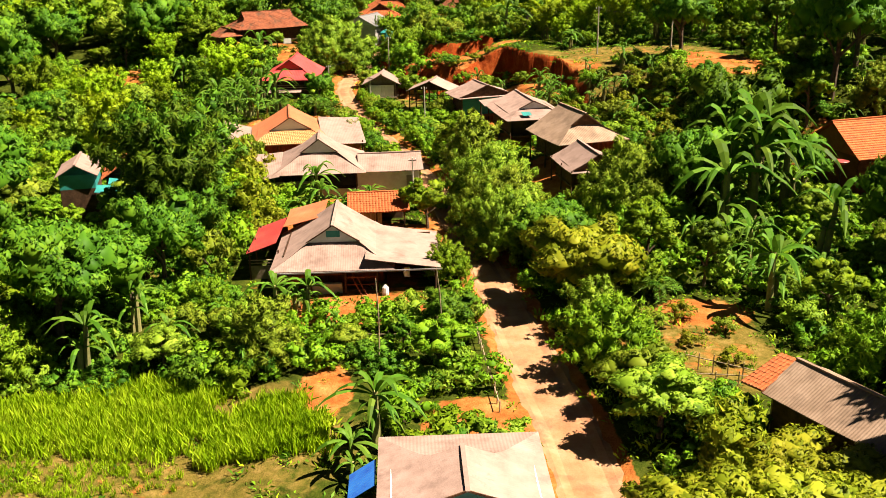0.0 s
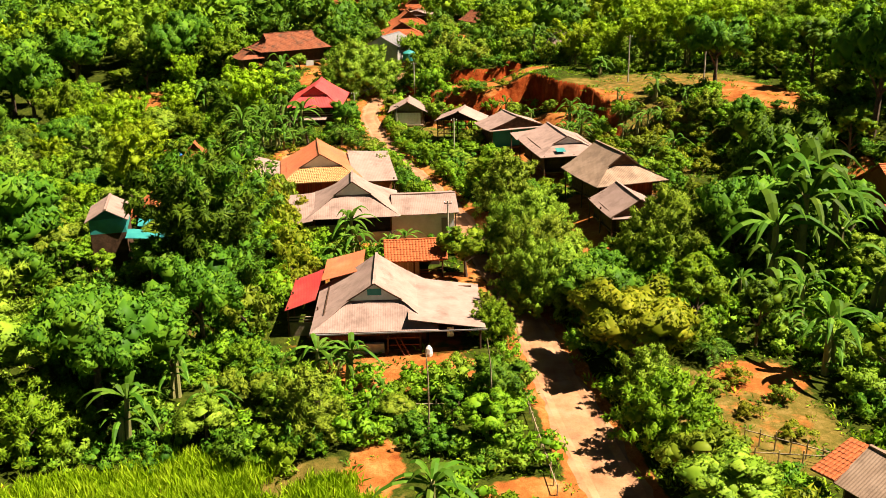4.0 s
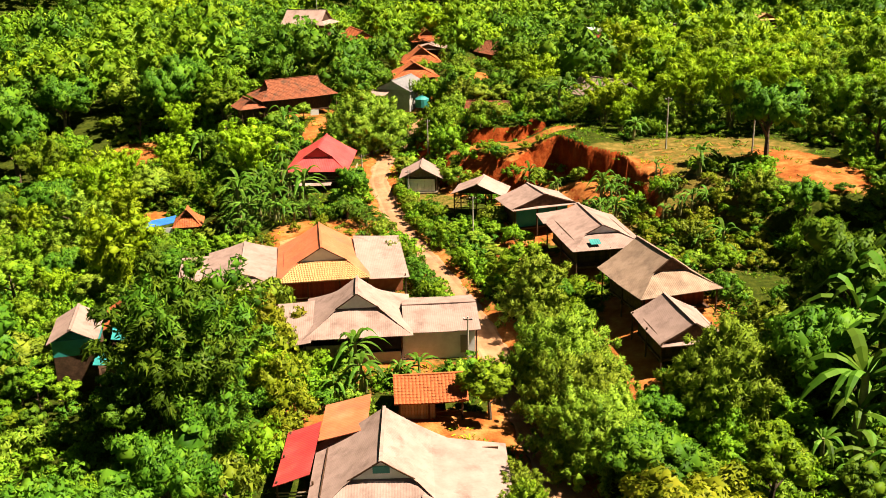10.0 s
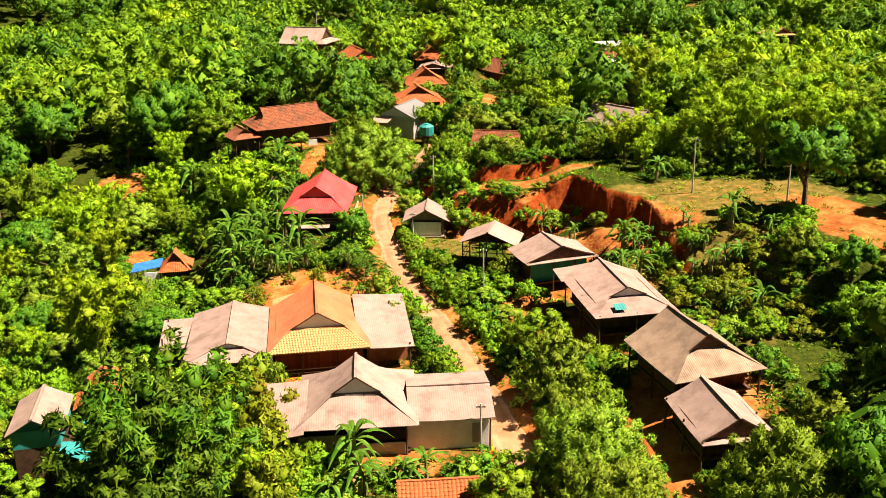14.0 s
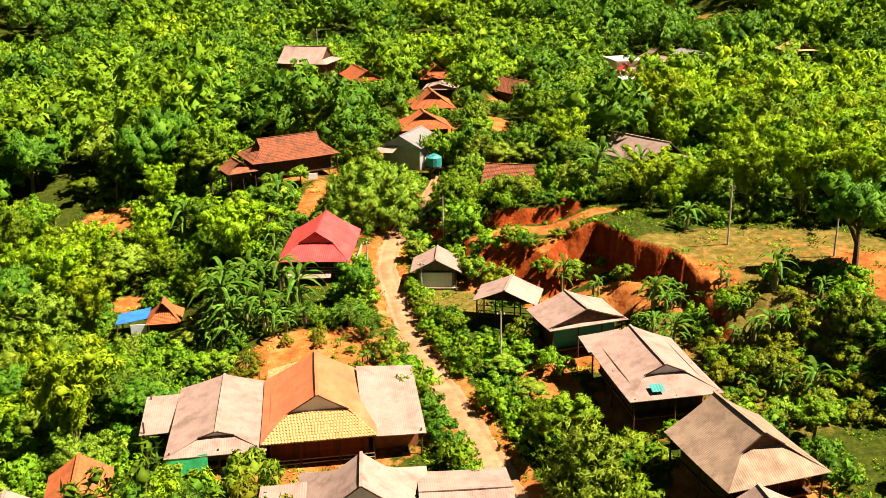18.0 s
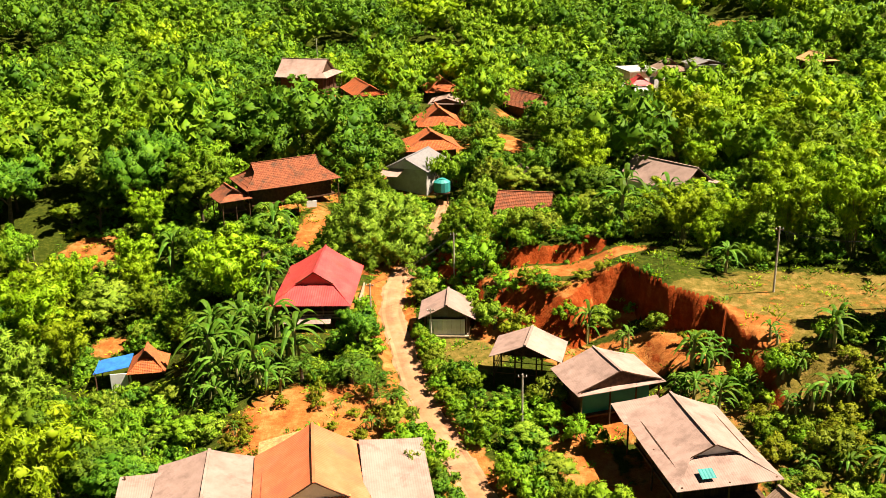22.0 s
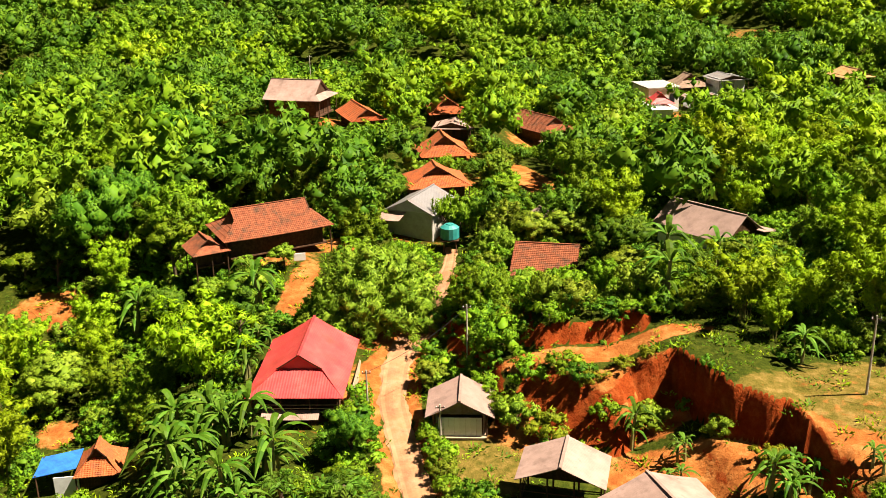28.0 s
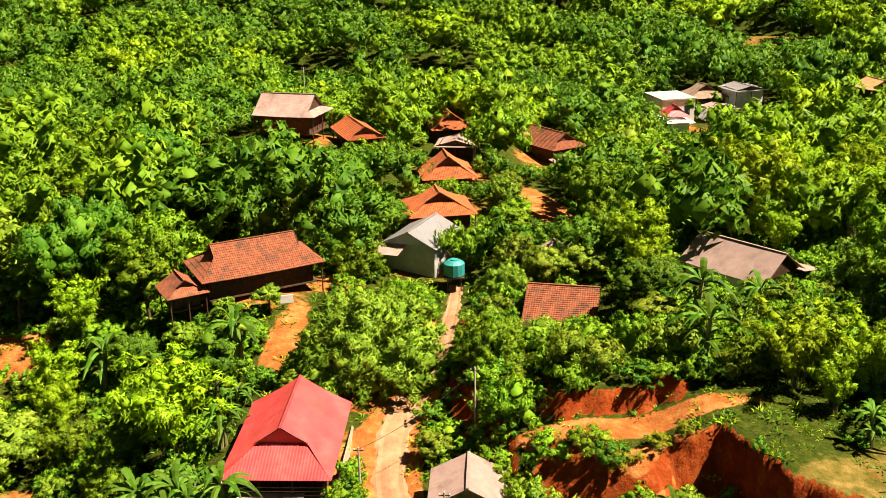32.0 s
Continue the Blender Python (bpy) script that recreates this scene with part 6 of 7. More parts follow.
# plants that stand out: kind, x, y, scale, height
KEY = (
    (BIGS, -14.8, 169.6, 1.05, 1.1), (BIGS, 19.2, 85.6, 0.74, 1.2), (FEATHERS, 23.5, 91.0, 1.0, 1.0), (GOLDS, 11.9, 67.2, 1.0, 1.0), (FEATHERS, 12.0, 56.7, 0.85, 1.1), (TREES, 13.4, 48.6, 0.7, 0.8), (GOLDS, 16.4, 37.6, 0.8, 0.8), (GOLDS, 13.0, 38.0, 0.75, 0.8), (GOLDS, 19.6, 36.6, 0.8, 0.7),
    (FEATHERS, 2.0, 72.6, 0.55, 1.1), (FEATHERS, 1.8, 75.4, 0.45, 1.0), (TREES, 0.4, 86.6, 0.55, 0.95), (FEATHERS, 11.6, 61.6, 0.65, 1.1), (TREES, 10.0, 74.4, 0.72, 1.05), (BIGS, 7.4, 79.6, 0.56, 1.2), (BIGS, 7.1, 85.4, 0.62, 1.2), (BIGS, 6.7, 91.4, 0.66, 1.2), (BIGS, 6.2, 97.4, 0.62, 1.15), (FEATHERS, 5.4, 103.6, 1.05, 1.1), (TREES, 13.4, 51.4, 0.6, 0.9),
    (TREES, 4.8, 110.0, 0.75, 0.85), (FEATHERS, 3.4, 115.0, 0.7, 0.85), (TREES, 2.4, 120.0, 0.65, 0.75), (TREES, 0.8, 124.8, 0.6, 0.75), (TREES, -1.0, 129.6, 0.5, 0.7), (TREES, 3.0, 127.0, 0.4, 0.8), (SHRUBS, -3.8, 134.5, 1.2, 1.1), (TREES, 4.6, 104.0, 0.6, 0.9), (SHRUBS, -2.6, 126.6, 1.0, 1.0), (SHRUBS, -0.6, 119.0, 1.0, 1.0),
    (TREES, 35.0, 129.4, 1.0, 1.2), (SHRUBS, -3.2, 152.0, 1.3, 1.0), (SHRUBS, -2.0, 155.4, 1.3, 1.1), (SHRUBS, -4.2, 158.0, 1.2, 1.0), (SHRUBS, 0.2, 150.2, 1.0, 0.9), (DRY_SHRUBS, -0.6, 158.4, 1.2, 1.0), (SHRUBS, 2.6, 154.6, 0.9, 0.9), (SHRUBS, -1.0, 146.4, 1.2, 1.0), (DRY_SHRUBS, 1.6, 144.6, 1.1, 1.0), (SHRUBS, 4.6, 147.6, 1.0, 0.9), (SHRUBS, -2.6, 148.6, 1.0, 1.0), (DRY_SHRUBS, 17.6, 136.4, 0.8, 0.8), (BANANAS, 19.6, 133.6, 1.0, 1.1), (BANANAS, 17.4, 131.6, 1.1, 1.1), (BANANAS, 12.0, 140.0, 0.9, 1.2), (BANANAS, 15.6, 128.6, 1.0, 1.0), (BANANAS, 22.6, 131.0, 0.9, 1.0), (BANANAS, 25.0, 123.0, 1.0, 1.0), (SHRUBS, 10.0, 145.5, 1.1, 1.0), (DRY_SHRUBS, 5.6, 147.4, 0.7, 0.8), (DRY_SHRUBS, 8.4, 148.6, 0.6, 0.7), (SHRUBS, 3.2, 149.6, 0.8, 0.8), (SHRUBS, 6.4, 145.0, 0.8, 0.8), (DRY_SHRUBS, 10.6, 149.0, 0.5, 0.8), (SHRUBS, 15.0, 140.6, 0.8, 1.0), (SHRUBS, 24.0, 118.0, 1.2, 1.0), (BANANAS, 27.0, 74.0, 1.52, 1.1), (BANANAS, 24.5, 71.0, 1.36, 1.0), (BANANAS, 29.5, 78.0, 1.52, 1.1), (BANANAS, 26.0, 66.5, 1.28, 1.0), (BANANAS, 31.0, 70.0, 1.36, 1.0), (BANANAS, 23.4, 78.5, 1.2, 1.0),
    (SHRUBS, -6.4, 195.6, 1.6, 1.3), (SHRUBS, -4.6, 196.4, 1.6, 1.3), (FEATHERS, -3.2, 166.0, 0.95, 1.0), (TREES, 1.6, 168.0, 0.5, 0.8), (BIGS, -0.6, 185.6, 0.68, 0.95), (TREES, 1.4, 222.0, 0.95, 1.0), (BAMBOOS, 14.3, 187.8, 0.85, 1.1), (BAMBOOS, 11.6, 193.0, 0.8, 1.1), (BIGS, 30.6, 207.3, 0.85, 0.95), (TREES, 18.8, 238.5, 0.95, 1.0), (BIGS, -42.0, 218.0, 0.95, 1.0), (TREES, -44.6, 193.7, 1.0, 1.1), (TREES, 2.0, 206.0, 0.9, 1.0), (FEATHERS, 0.6, 160.5, 0.8, 1.0), (TREES, 3.4, 162.0, 0.6, 0.9), (TREES, 12.6, 170.0, 0.8, 0.8), (BIGS, -22.4, 206.5, 0.88, 1.0), (BIGS, -31.5, 204.5, 0.7, 1.0), (BIGS, -19.0, 218.0, 0.75, 1.0), (TREES, -29.0, 175.5, 0.75, 1.1), (TREES, -26.2, 180.4, 0.6, 1.2),
    (SHRUBS, -7.6, 66.0, 0.8, 0.9), (SHRUBS, -3.6, 65.4, 0.9, 0.9), (SHRUBS, -1.0, 66.2, 0.8, 0.9), (BANANAS, -9.8, 68.0, 0.8, 0.9), (DRY_SHRUBS, 15.6, 57.0, 0.6, 0.8), (DRY_SHRUBS, 18.4, 60.4, 0.5, 0.8), (SHRUBS, 16.6, 63.0, 0.7, 0.8), (DRY_SHRUBS, 20.6, 57.6, 0.6, 0.7), (SHRUBS, 21.4, 62.6, 0.6, 0.8), (DRY_SHRUBS, 19.0, 65.2, 0.6, 0.8), (TREES, 21.6, 180.2, 0.42, 1.0), (BANANAS, -6.6, 63.5, 0.8, 1.0), (BANANAS, -8.8, 66.4, 0.8, 0.9), (BANANAS, 0.8, 64.0, 0.8, 1.0), (BANANAS, -18.0, 62.0, 0.96, 1.0), (BANANAS, -21.0, 65.0, 0.88, 1.0), (BANANAS, -3.0, 48.6, 1.04, 0.9), (BANANAS, -4.4, 46.0, 0.96, 0.9), (BANANAS, -2.0, 51.5, 0.88, 0.9), (BANANAS, -10.0, 91.0, 0.8, 0.9), (BANANAS, -12.0, 90.0, 0.8, 0.9), (BANANAS, -8.6, 92.6, 0.72, 0.9), (BANANAS, -13.6, 92.0, 0.64, 0.9),
    (BANANAS, 16.5, 133.0, 0.8, 1.0), (BANANAS, 18.6, 135.2, 0.96, 1.0), (BANANAS, 14.4, 131.0, 0.8, 1.0), (BANANAS, 11.0, 137.0, 0.72, 1.0), (BANANAS, 20.0, 128.0, 0.88, 1.0), (BANANAS, 22.0, 124.0, 0.88, 1.0), (BANANAS, 17.0, 126.0, 0.8, 1.0), (BANANAS, 24.0, 127.0, 0.8, 1.0), (BANANAS, 8.5, 143.5, 0.72, 1.2), (BANANAS, 27.0, 128.0, 0.8, 1.0), (BANANAS, 26.0, 114.0, 0.88, 1.0),
    (BANANAS, -22.0, 142.0, 0.96, 1.0), (BANANAS, -25.0, 140.0, 1.04, 1.0), (BANANAS, -27.5, 143.0, 1.04, 1.0), (BANANAS, -29.0, 139.0, 0.96, 1.0), (BANANAS, -27.0, 136.5, 0.88, 1.0), (BANANAS, -31.0, 142.0, 0.96, 1.0), (BANANAS, -30.0, 150.0, 0.96, 1.1), (BANANAS, -28.0, 153.5, 0.96, 1.1), (BANANAS, -17.0, 139.0, 0.72, 0.9), (BANANAS, -31.0, 146.5, 1.04, 1.0), (BANANAS, -27.0, 159.0, 0.96, 1.0), (BANANAS, -26.5, 164.0, 0.96, 1.1),
    (BAMBOOS, 20.0, 153.6, 0.8, 1.0), (BAMBOOS, 25.5, 151.5, 0.95, 1.0), (BAMBOOS, 30.5, 149.0, 1.05, 1.0), (BAMBOOS, 36.0, 147.0, 1.1, 1.05), (BAMBOOS, 42.0, 144.0, 1.15, 1.0), (BAMBOOS, 48.0, 141.0, 1.1, 1.0), (BAMBOOS, 34.0, 160.0, 1.0, 1.0), (BAMBOOS, 42.0, 157.0, 1.15, 1.05), (BAMBOOS, 49.0, 153.0, 1.2, 1.05), (BAMBOOS, 14.5, 160.5, 0.6, 1.0), (BAMBOOS, 8.5, 161.0, 0.55, 1.0), (SHRUBS, 17.0, 156.0, 1.3, 1.1), (SHRUBS, 11.0, 157.5, 1.3, 1.1), (SHRUBS, 5.0, 157.0, 1.3, 1.0),
    (GOLDS, 22.4, 40.0, 0.62, 0.8), (GOLDS, 18.6, 41.4, 0.68, 0.85), (GOLDS, 20.4, 38.6, 0.7, 0.8), (DRY_SHRUBS, 16.2, 43.0, 1.4, 1.2), (DRY_SHRUBS, 16.8, 46.6, 1.2, 1.0), (SHRUBS, 18.0, 49.0, 1.2, 1.0),
    (PALMS, -15.2, 137.0, 1.2, 1.0), (PALMS, -11.0, 131.5, 0.8, 1.0), (PALMS, -20.0, 137.5, 0.9, 1.0), (BANANAS, -12.6, 128.0, 0.48, 1.0), (PALMS, 18.0, 68.5, 0.8, 0.8), (PALMS, -12.6, 134.0, 0.9, 1.0),
    (SHADED_BAMBOOS, -21.8, 81.4, 1.05, 1.1), (SHADED_BAMBOOS, -24.2, 85.0, 1.15, 1.05), (SHADED_BAMBOOS, -20.2, 86.0, 1.0, 1.0), (SHADED_BAMBOOS, -22.6, 89.0, 1.15, 1.0), (SHADED_BAMBOOS, -19.2, 79.0, 0.7, 1.0), (SHADED_BAMBOOS, -22.4, 85.0, 1.1, 1.15), (BAMBOOS, -22.0, 93.4, 0.95, 1.05), (BAMBOOS, -25.0, 96.4, 0.8, 1.05), (BAMBOOS, -18.8, 91.4, 0.7, 1.0),
    (TREES, -37.8, 93.0, 0.62, 1.0), (TREES, -35.2, 92.2, 0.6, 1.0), (TREES, -38.6, 90.0, 0.7, 1.0), (TREES, 39.0, 83.0, 0.8, 1.0), (TREES, 43.5, 81.5, 0.85, 1.0), (TREES, 36.5, 88.5, 0.7, 1.0), (TREES, 48.0, 80.0, 0.8, 0.9), (BANANAS, 33.5, 75.0, 1.4, 1.1), (BANANAS, 28.9, 87.4, 2.0, 1.1), (BANANAS, 32.2, 89.4, 2.1, 1.1), (BANANAS, 30.2, 83.6, 2.0, 1.1), (BANANAS, 35.4, 91.6, 2.0, 1.1), (BANANAS, 26.8, 80.6, 1.8, 1.0), (BANANAS, 33.6, 85.2, 1.8, 1.1), (BANANAS, 26.0, 76.8, 1.7, 1.0), (TREES, -39.6, 94.0, 0.6, 1.0), (TREES, -29.6, 89.6, 0.4, 1.0), (TREES, -37.5, 103.0, 0.6, 1.0), (TREES, -31.0, 101.0, 0.5, 1.0), (TREES, -36.0, 87.0, 0.5, 0.9),
    (BANANAS, -7.0, 92.4, 1.0, 1.0), (BANANAS, -5.2, 93.2, 0.9, 1.0), (BANANAS, -10.6, 93.4, 0.95, 1.0), (SHRUBS, -3.0, 93.4, 0.9, 0.7), (SHRUBS, -1.4, 93.6, 0.8, 0.7), (SHRUBS, 0.4, 94.0, 0.8, 0.9), (SHRUBS, -12.4, 93.6, 1.1, 0.9), (SHRUBS, -14.6, 94.4, 1.0, 0.9),
    (DRY_SHRUBS, -14.6, 86.0, 1.1, 1.0), (DRY_SHRUBS, -15.6, 83.2, 1.0, 1.0), (DRY_SHRUBS, -16.2, 89.0, 1.3, 1.2), (DRY_SHRUBS, -17.6, 92.0, 1.4, 1.3), (DRY_SHRUBS, -18.2, 96.0, 1.4, 1.3), (SHRUBS, -13.0, 88.6, 1.0, 0.8), (SHRUBS, -16.8, 79.6, 1.3, 1.2), (SHRUBS, -17.4, 75.4, 1.4, 1.2), (SHRUBS, -11.6, 90.6, 0.9, 0.9), (DRY_SHRUBS, -18.6, 100.0, 1.3, 1.4), (SHRUBS, -19.4, 104.0, 1.4, 1.4), (SHRUBS, 3.0, 131.0, 1.2, 1.0), (SHRUBS, 5.6, 124.6, 1.1, 1.0),
    (SHRUBS, -12.4, 62.8, 1.2, 1.1), (TREES, 1.6, 62.0, 0.45, 0.8), (TREES, 3.0, 66.0, 0.36, 0.9), (TREES, -1.6, 60.4, 0.42, 0.9), (TREES, -5.4, 61.0, 0.45, 0.85), (TREES, -10.0, 62.0, 0.42, 0.8),
)
for kinds, x, y, s, tall in KEY:
    plant(kinds, x, y, s, tall)
    taken.append((x, y, 1.0 if kinds is BANANAS else 1.3 * s if kinds in (SHRUBS, DRY_SHRUBS, PALMS) else 6.0 * s if kinds is BIGS else 3.4 * s))
for k in range(14):                                   # hedge along the road's west side
    y = 104.5 + 1.75 * k
    x = float(np.interp(y, [q[1] for q in ROAD], [q[0] for q in ROAD])) - 3.0 - 0.5 * (k % 2)
    plant(SHRUBS, x, y, 1.05, 1.15)
for k in range(12):                                   # hedge along the east side below the hut
    y = 129.0 + 1.6 * k
    x = float(np.interp(y, [q[1] for q in ROAD], [q[0] for q in ROAD])) + 2.3 + 0.3 * (k % 2)
    plant(SHRUBS, x, y, 0.75, 0.9)
for k in range(26):                                   # the banana grove below the red house
    gx_, gy_ = -26.0 + rng.uniform(-6.0, 6.5), 144.0 + rng.uniform(-9.0, 9.5)
    if gx_ > -24.0 and gy_ > 142.0:
        continue
    plant(BANANAS, gx_, gy_, rng.uniform(0.95, 1.35), rng.uniform(0.9, 1.15))
    taken.append((gx_, gy_, 1.0))
for k in range(58):                                   # the open slope beside the pale roofs
    gx_, gy_ = 25.0 + rng.uniform(-6.0, 5.5), 119.5 + rng.uniform(-9.0, 9.5)
    kinds = BANANAS if k % 5 == 0 else DRY_SHRUBS if k % 5 < 3 else SHRUBS
    plant(kinds, gx_, gy_, rng.uniform(0.5, 0.95), rng.uniform(0.7, 1.0))
    taken.append((gx_, gy_, 1.0))
for k in range(34):                                   # young plants and weeds in the bare garden
    gx_, gy_ = -17.0 + rng.uniform(-8.0, 7.0), 124.5 + 1.9 * (k % 6) + rng.uniform(-0.4, 0.4)
    plant(DRY_SHRUBS if k % 4 else BANANAS, gx_, gy_, rng.uniform(0.22, 0.45), rng.uniform(0.8, 1.3))
for k in range(10):
    plant(SHRUBS, -15.0 + rng.uniform(-0.6, 0.6), 139.5 + 1.4 * k, 0.9, 1.0)


def bamboo_share(x, y):
    """How likely a wild plant is bamboo here: the west valley and the wall of bamboo behind the terrace."""
    a = max(0.85 * math.exp(-((x - 34) / 26) ** 2 - ((y - 160) / 22) ** 2), 0.8 * math.exp(-((x - 55) / 30) ** 2 - ((y - 195) / 35) ** 2))
    b = 0.5 * math.exp(-((x + 52) / 22) ** 2 - ((y - 165) / 40) ** 2)
    return max(0.04, a, b)


def in_view(x, y):
    return -0.56 * (y + 8) - 8 < x < 0.54 * (y + 8) + 8


count = {"broad": 0, "feather": 0, "bamboo": 0, "banana": 0, "shrub": 0}
tries = 0
while tries < 20000 and count["broad"] < 330:
    tries += 1
    x, y = rng.uniform(-95, 95), rng.uniform(34, 214)
    if not in_view(x, y) or (x > -8 and y < 50 and x < 14) or (-37 < x < -27 and 66 < y < 90):
        continue
    s = rng.uniform(0.7, 1.6) * (1.1 if y > 160 else 0.95 if abs(x) > 25 else 0.72)
    r = 3.6 * s
    cap = room_for(x, y, r)
    if cap < 1.6:
        continue
    if any((x - a) ** 2 + (y - b) ** 2 < (0.53 * (r + c)) ** 2 for a, b, c in taken):
        continue
    share, draw = bamboo_share(x, y), rng.uniform()
    if draw < share and count["bamboo"] < 120 and cap > 4:
        s = min(s * 0.95, cap / 9.5)
        plant(BAMBOOS, x, y, s)
        count["bamboo"] += 1
    elif draw > 0.93 and count["banana"] < 60 and cap > 2:
        plant(BANANAS, x, y, rng.uniform(0.9, 1.4))
        count["banana"] += 1
        r = 1.5
    elif draw > 0.80 and count["feather"] < 90:
        s = min(s, cap / 7.0)
        plant(FEATHERS, x, y, s)
        count["feather"] += 1
    else:
        s = min(s, cap / 8.0)
        plant(TREES, x, y, s, rng.uniform(0.85, 1.2))
        count["broad"] += 1
    taken.append((x, y, max(1.2, 3.6 * s)))
tries = 0
while tries < 6000 and count["shrub"] < 235:
    tries += 1
    x, y = rng.uniform(-45, 48), rng.uniform(42, 190)
    s = rng.uniform(0.55, 1.25)
    if not in_view(x, y) or room_for(x, y, 1.1 * s) < 0.8 or any((x - a) ** 2 + (y - b) ** 2 < (0.45 * (1.3 * s + c)) ** 2 for a, b, c in taken):
        continue
    plant(SHRUBS, x, y, s, rng.uniform(0.7, 1.2))
    taken.append((x, y, 1.2 * s))
    count["shrub"] += 1
for k in TREES + GOLDS + BIGS + FEATHERS + BAMBOOS + SHADED_BAMBOOS + BANANAS + SHRUBS + DRY_SHRUBS + PALMS:
    if k.name not in used:
        plant([k], -60 + rng.uniform(-4, 4), 120 + rng.uniform(-4, 4), 1.0)


# ---- far woods: one body of many crowns ----
def joined(name, seeds, places, mats, label, category):
    """Crowns at many places in one mesh; the material goes by crown."""
    V, F, M, N, base = [], [], [], [], 0
    for x, y, z, s, t, k, a, mi in places:
        v, f = seeds[k][:2]
        c, n = math.cos(a), math.sin(a)
        V.append(np.stack([(v[:, 0] * c - v[:, 1] * n) * s + x, (v[:, 0] * n + v[:, 1] * c) * s + y, v[:, 2] * s * t + z], -1))
        if len(seeds[k]) > 2:
            q = seeds[k][2]
            N.append(np.stack([q[:, 0] * c - q[:, 1] * n, q[:, 0] * n + q[:, 1] * c, q[:, 2]], -1))
        F.append(f + base)
        M.append(np.full(len(f), mi))
        base += len(v)
    ob = new(name, raw_mesh(name, np.concatenate(V), np.concatenate(F), mats, np.concatenate(M), np.concatenate(N) if N else None))
    return tagged(ob, label, category, kind="stuff")


FAR_SEEDS = []
for k in range(8):
    r2 = np.random.default_rng(80 + k)
    if k < 4:
        v, f, w = crown(r2, 12, 5, 12, 5.8, 4.6, 0.80, 0.40, low=-0.05, droop=0.15, lumpy=0.25, bough=0.42, heart=0)
        v[:, 2] += 4.4
    else:
        C, O, W = [], [], []
        for j in range(11):
            a = 2 * math.pi * j * 0.382
            out = np.array([math.cos(a), math.sin(a), 0])
            C.append(plume_curve(out * 0.4, out, 6.0 * r2.uniform(0.25, 1.0), 10.5 * r2.uniform(0.65, 1.1), np.array([0.5, 0.68, 0.85, 1.0])) + r2.normal(0, 0.4, (4, 3)))
            O.append(np.tile(unit(out * 0.7 + np.array([0, 0, 0.6])), (4, 1)))
            W.append(np.array([1.3, 1.4, 1.2, 0.8]) * r2.uniform(0.8, 1.2))
        v, f, w = sprays(np.concatenate(C), np.concatenate(W), 11, 1.0, 0.28, r2, 0.45, 0.62, np.concatenate(O), 0.85, 0.5, 0.6)
    FAR_SEEDS.append((v, f, w))
spots, grid_taken = [], {}
tries = 0
while tries < 45000 and len(spots) < 1900:
    tries += 1
    y = 192 + 310 * rng.uniform()
    x = rng.uniform(-0.45 * y - 10, 0.43 * y + 10)
    patch = math.sin(x * 0.045 + 1.7) * math.cos(y * 0.05 + x * 0.02) + 0.5 * math.sin(x * 0.11 + y * 0.07)
    s = rng.uniform(0.65, 1.35) * (1 + 0.3 * soft(240, 380, y))
    cap = room_for(x, y, 4.4 * s)
    if cap < 1.2:
        continue
    bam = rng.uniform() < 0.7 if x > 24 and y < 262 else patch + rng.normal(0, 0.35) > (0.35 if y < 320 else 0.0)
    s = min(s, cap / (10.0 if not bam else 10.5))
    cell = (int(x // 15), int(y // 15))
    if any((x - a) ** 2 + (y - b) ** 2 < (3.3 * (s + c)) ** 2 for i in (-1, 0, 1) for j in (-1, 0, 1) for a, b, c in grid_taken.get((cell[0] + i, cell[1] + j), ())):
        continue
    if y < 216 and any((x - a) ** 2 + (y - b) ** 2 < 9 for a, b, c in taken):
        continue
    k = int(rng.integers(4, 8)) if bam else int(rng.integers(0, 4))
    grid_taken.setdefault(cell, []).append((x, y, s))
    mi = (2 if rng.uniform() < (0.6 if x > 24 and y < 262 else 0.15) else 1) if bam else (0 if patch + rng.normal(0, 0.4) < (0.25 if y < 270 else 0.8) else 1 if rng.uniform() < 0.7 else 3)
    spots.append((x, y, high(x, y), s, rng.uniform(0.8, 1.3), k, rng.uniform(0, 6.28), mi))
joined("far_woods", FAR_SEEDS, spots, [LEAF_DEEP, LEAF_FRESH, LEAF_BAMBOO, LEAF_FEATHER], "dense far woods of mixed trees and bamboo on the rising hills", "woods")

# undergrowth over all open green ground
UNDER = []
for k in range(4):
    r2 = np.random.default_rng(120 + k)
    n = 13
    a = r2.uniform(0, 2 * math.pi, n)
    p = np.stack([np.cos(a), np.sin(a), 0 * a], -1) * r2.uniform(0, 0.5, (n, 1))
    d = np.stack([np.cos(a), np.sin(a), r2.uniform(0.4, 1.8, n)], -1)
    UNDER.append(leaves(p, d, 0.40, 0.10, r2, 0.2))
spots = []
tries = 0
ux, uy = rng.uniform(-62, 62, 60000), rng.uniform(40, 212, 60000)
us = np.zeros(60000)
for p in PATCHES:
    us = np.maximum(us, np.clip(patch_weight(ux, uy, p), 0, 1) * max(p[5], 0.85 * p[6]))
gap = np.abs(road_offset(ux, uy)) - np.interp(uy, [q[1] for q in ROAD], [q[2] for q in ROAD]) / 2
uz = heights(ux, uy)
inside = np.zeros(60000, bool)
for cx, cy, hw, hd, keep in OPEN[:35]:
    inside |= (np.abs(ux - cx) < hw * 0.75) & (np.abs(uy - cy) < hd * 0.75)
ok = (gap > 0.15) & ~inside & (rng.uniform(size=60000) > us * 0.93) & (ux > -0.56 * (uy + 8) - 6) & (ux < 0.54 * (uy + 8) + 6)
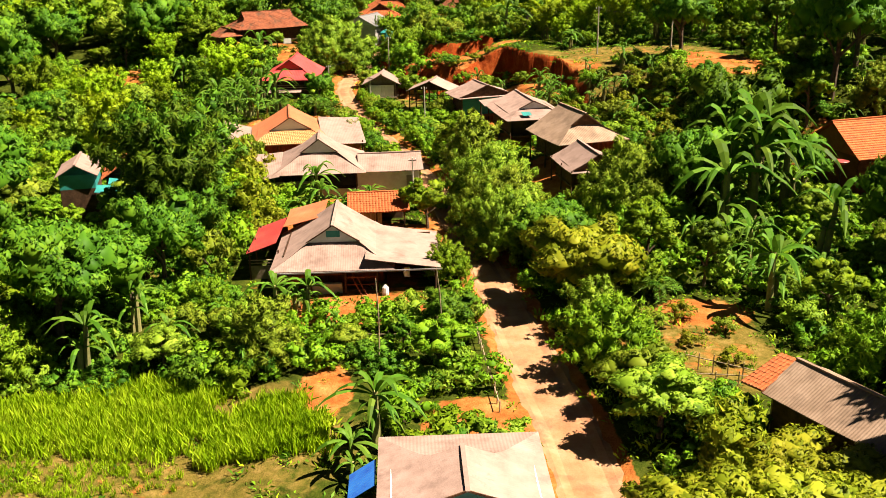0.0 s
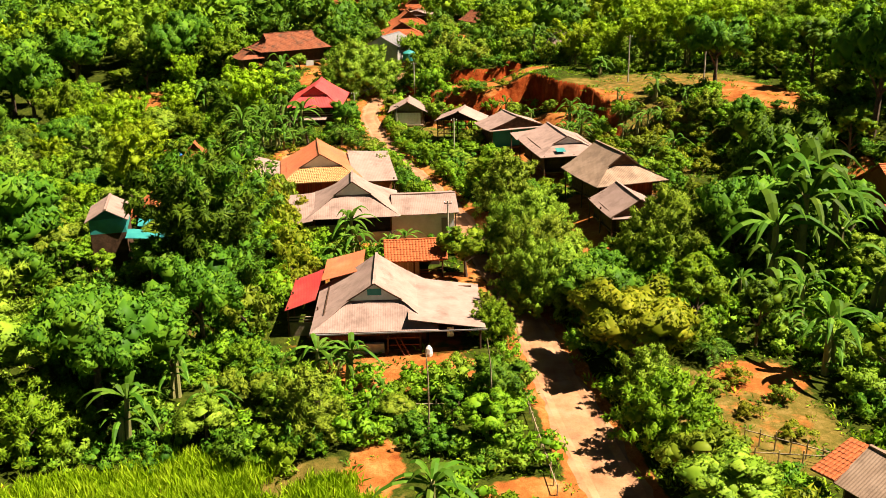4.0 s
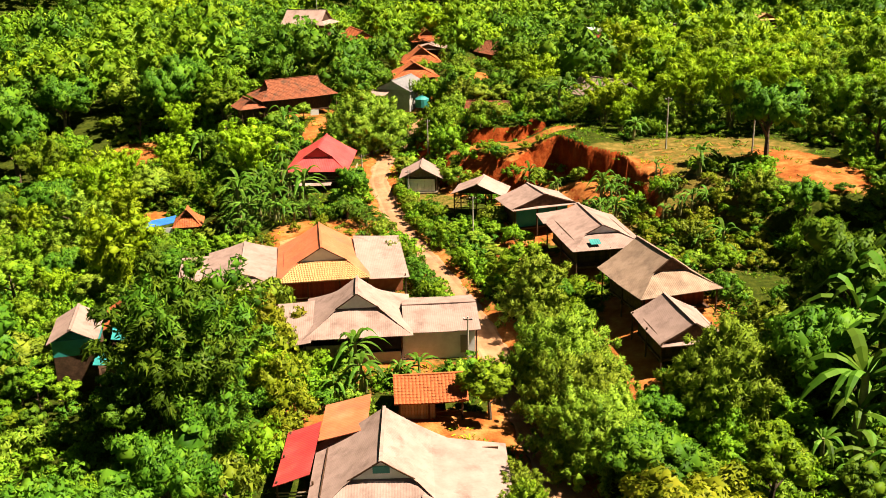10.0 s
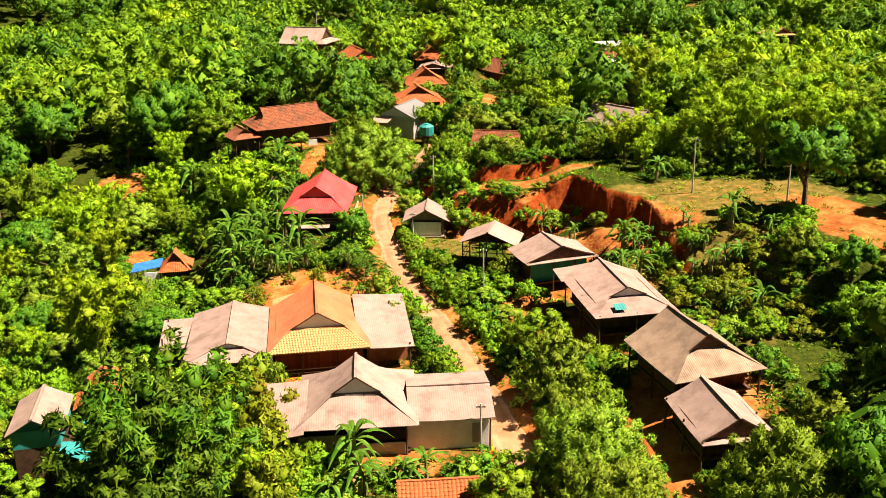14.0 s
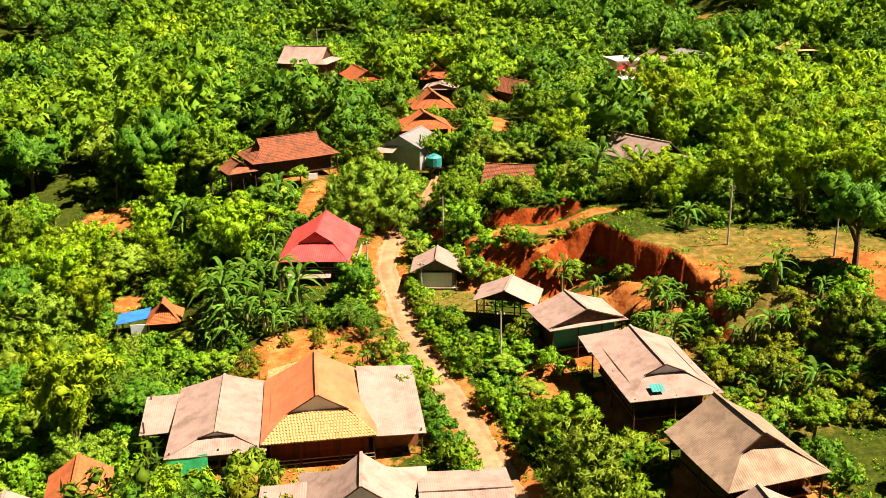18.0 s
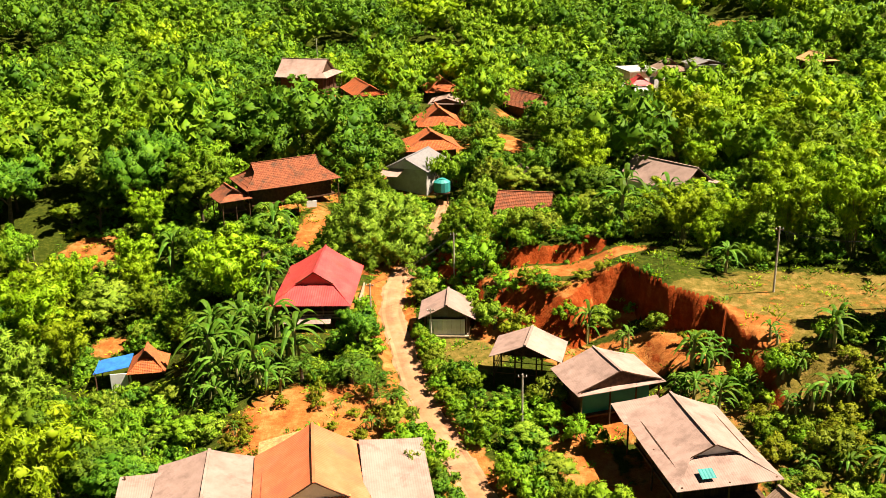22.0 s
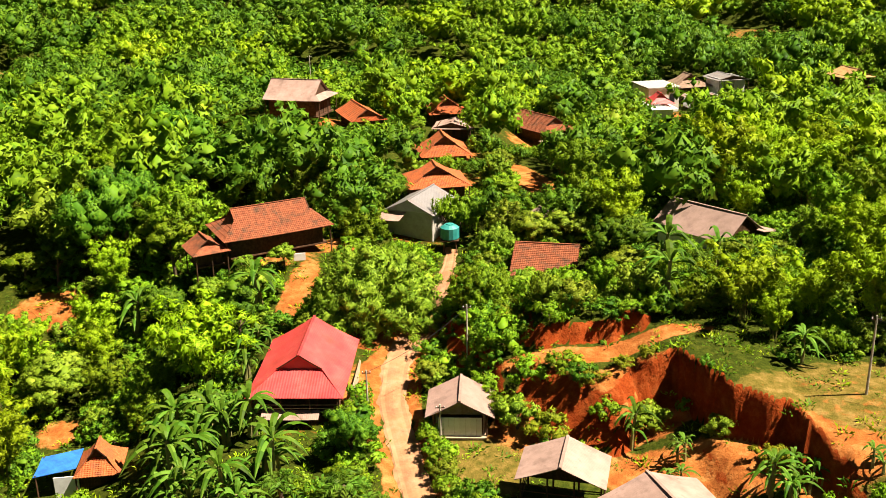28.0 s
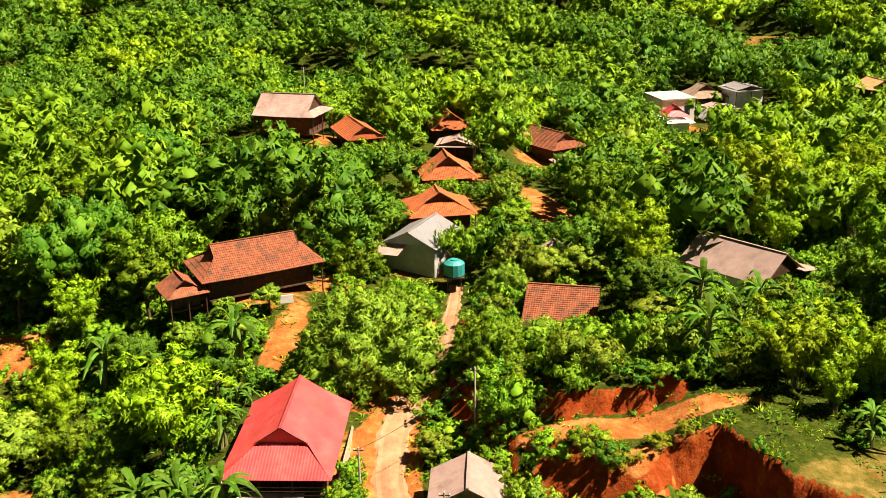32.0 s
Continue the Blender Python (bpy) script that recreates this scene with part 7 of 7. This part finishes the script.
for x, y, z in list(zip(ux[ok], uy[ok], uz[ok]))[:9500]:
    spots.append((x, y, z - 0.05, rng.uniform(0.7, 1.7) * (1.0 if y < 190 else 1.5), rng.uniform(0.6, 1.3), int(rng.integers(4)), rng.uniform(0, 6.28), int(rng.integers(3))))
joined("undergrowth", UNDER, spots, [LEAF_FRESH, LEAF_GRASS, LEAF_DEEP], "low weeds and leafy undergrowth between the trees", "undergrowth")

# thicket: low leafy bushes that fill the wild ground
BUSHES = []
for k in range(4):
    r2 = np.random.default_rng(160 + k)
    v, f, w = crown(r2, 6, 4, 12, 1.25, 0.9, 0.30, 0.15, low=0.0, droop=0.05, bough=0.46, heart=0)
    v[:, 2] += 0.45
    BUSHES.append((v, f, w))
spots = []
for _ in range(13000):
    x, y = rng.uniform(-60, 58), rng.uniform(44, 204)
    if len(spots) > 2900 or not in_view(x, y):
        continue
    s = rng.uniform(0.5, 1.3)
    cap = room_for(x, y, 1.1 * s)
    if cap < 0.9 or (-29 < x < -4 and 44 < y < 56.5):
        continue
    spots.append((x, y, high(x, y), min(s, cap / 1.5), rng.uniform(0.7, 1.3), int(rng.integers(4)), rng.uniform(0, 6.28), int(rng.choice([0, 0, 1, 1, 2]))))
for _ in range(2600):
    x, y = rng.uniform(-75, 75), rng.uniform(204, 330)
    s = rng.uniform(1.2, 2.4)
    cap = room_for(x, y, 1.1 * s)
    if cap < 0.9 or len(spots) > 3300:
        continue
    spots.append((x, y, high(x, y), min(s, cap / 1.4), rng.uniform(0.7, 1.2), int(rng.integers(4)), rng.uniform(0, 6.28), int(rng.choice([0, 1, 1, 2]))))
joined("thicket", BUSHES, spots, [LEAF_DEEP, LEAF_FRESH, LEAF_FEATHER], "low leafy thicket filling the ground between the trees", "thicket")

# tall grass of the field below the first house
BLADES = []
for k in range(3):
    r2 = np.random.default_rng(140 + k)
    p = np.concatenate([r2.uniform(-0.25, 0.25, (12, 2)), np.zeros((12, 1))], 1)
    BLADES.append(leaves(p, r2.normal(0, 0.22, (12, 3)) + np.array([0, 0, 1]), 1.0, 0.10, r2, 0.12))
spots = []
for cx, cy, rx, ry, n in ((-20.5, 53.5, 8.0, 4.0, 1500), (-9.5, 50.2, 3.4, 3.0, 700), (-22, 47.5, 7, 2.5, 500)):
    for _ in range(n):
        a, q = rng.uniform(0, 6.28), rng.uniform() ** 0.5
        q *= 1 + 0.22 * math.sin(3 * a + cx) + 0.12 * math.sin(7 * a + cy) + abs(rng.normal(0, 0.1))
        x, y = cx + rx * q * math.cos(a), cy + ry * q * math.sin(a)
        spots.append((x, y, high(x, y) - 0.03, rng.uniform(0.7, 1.2) * (0.5 if cy < 48 else 1.0), 1.0, int(rng.integers(3)), rng.uniform(0, 6.28), 0))
joined("field_grass", BLADES, spots, [LEAF_GRASS], "tall bright green grass standing in the field", "grass")
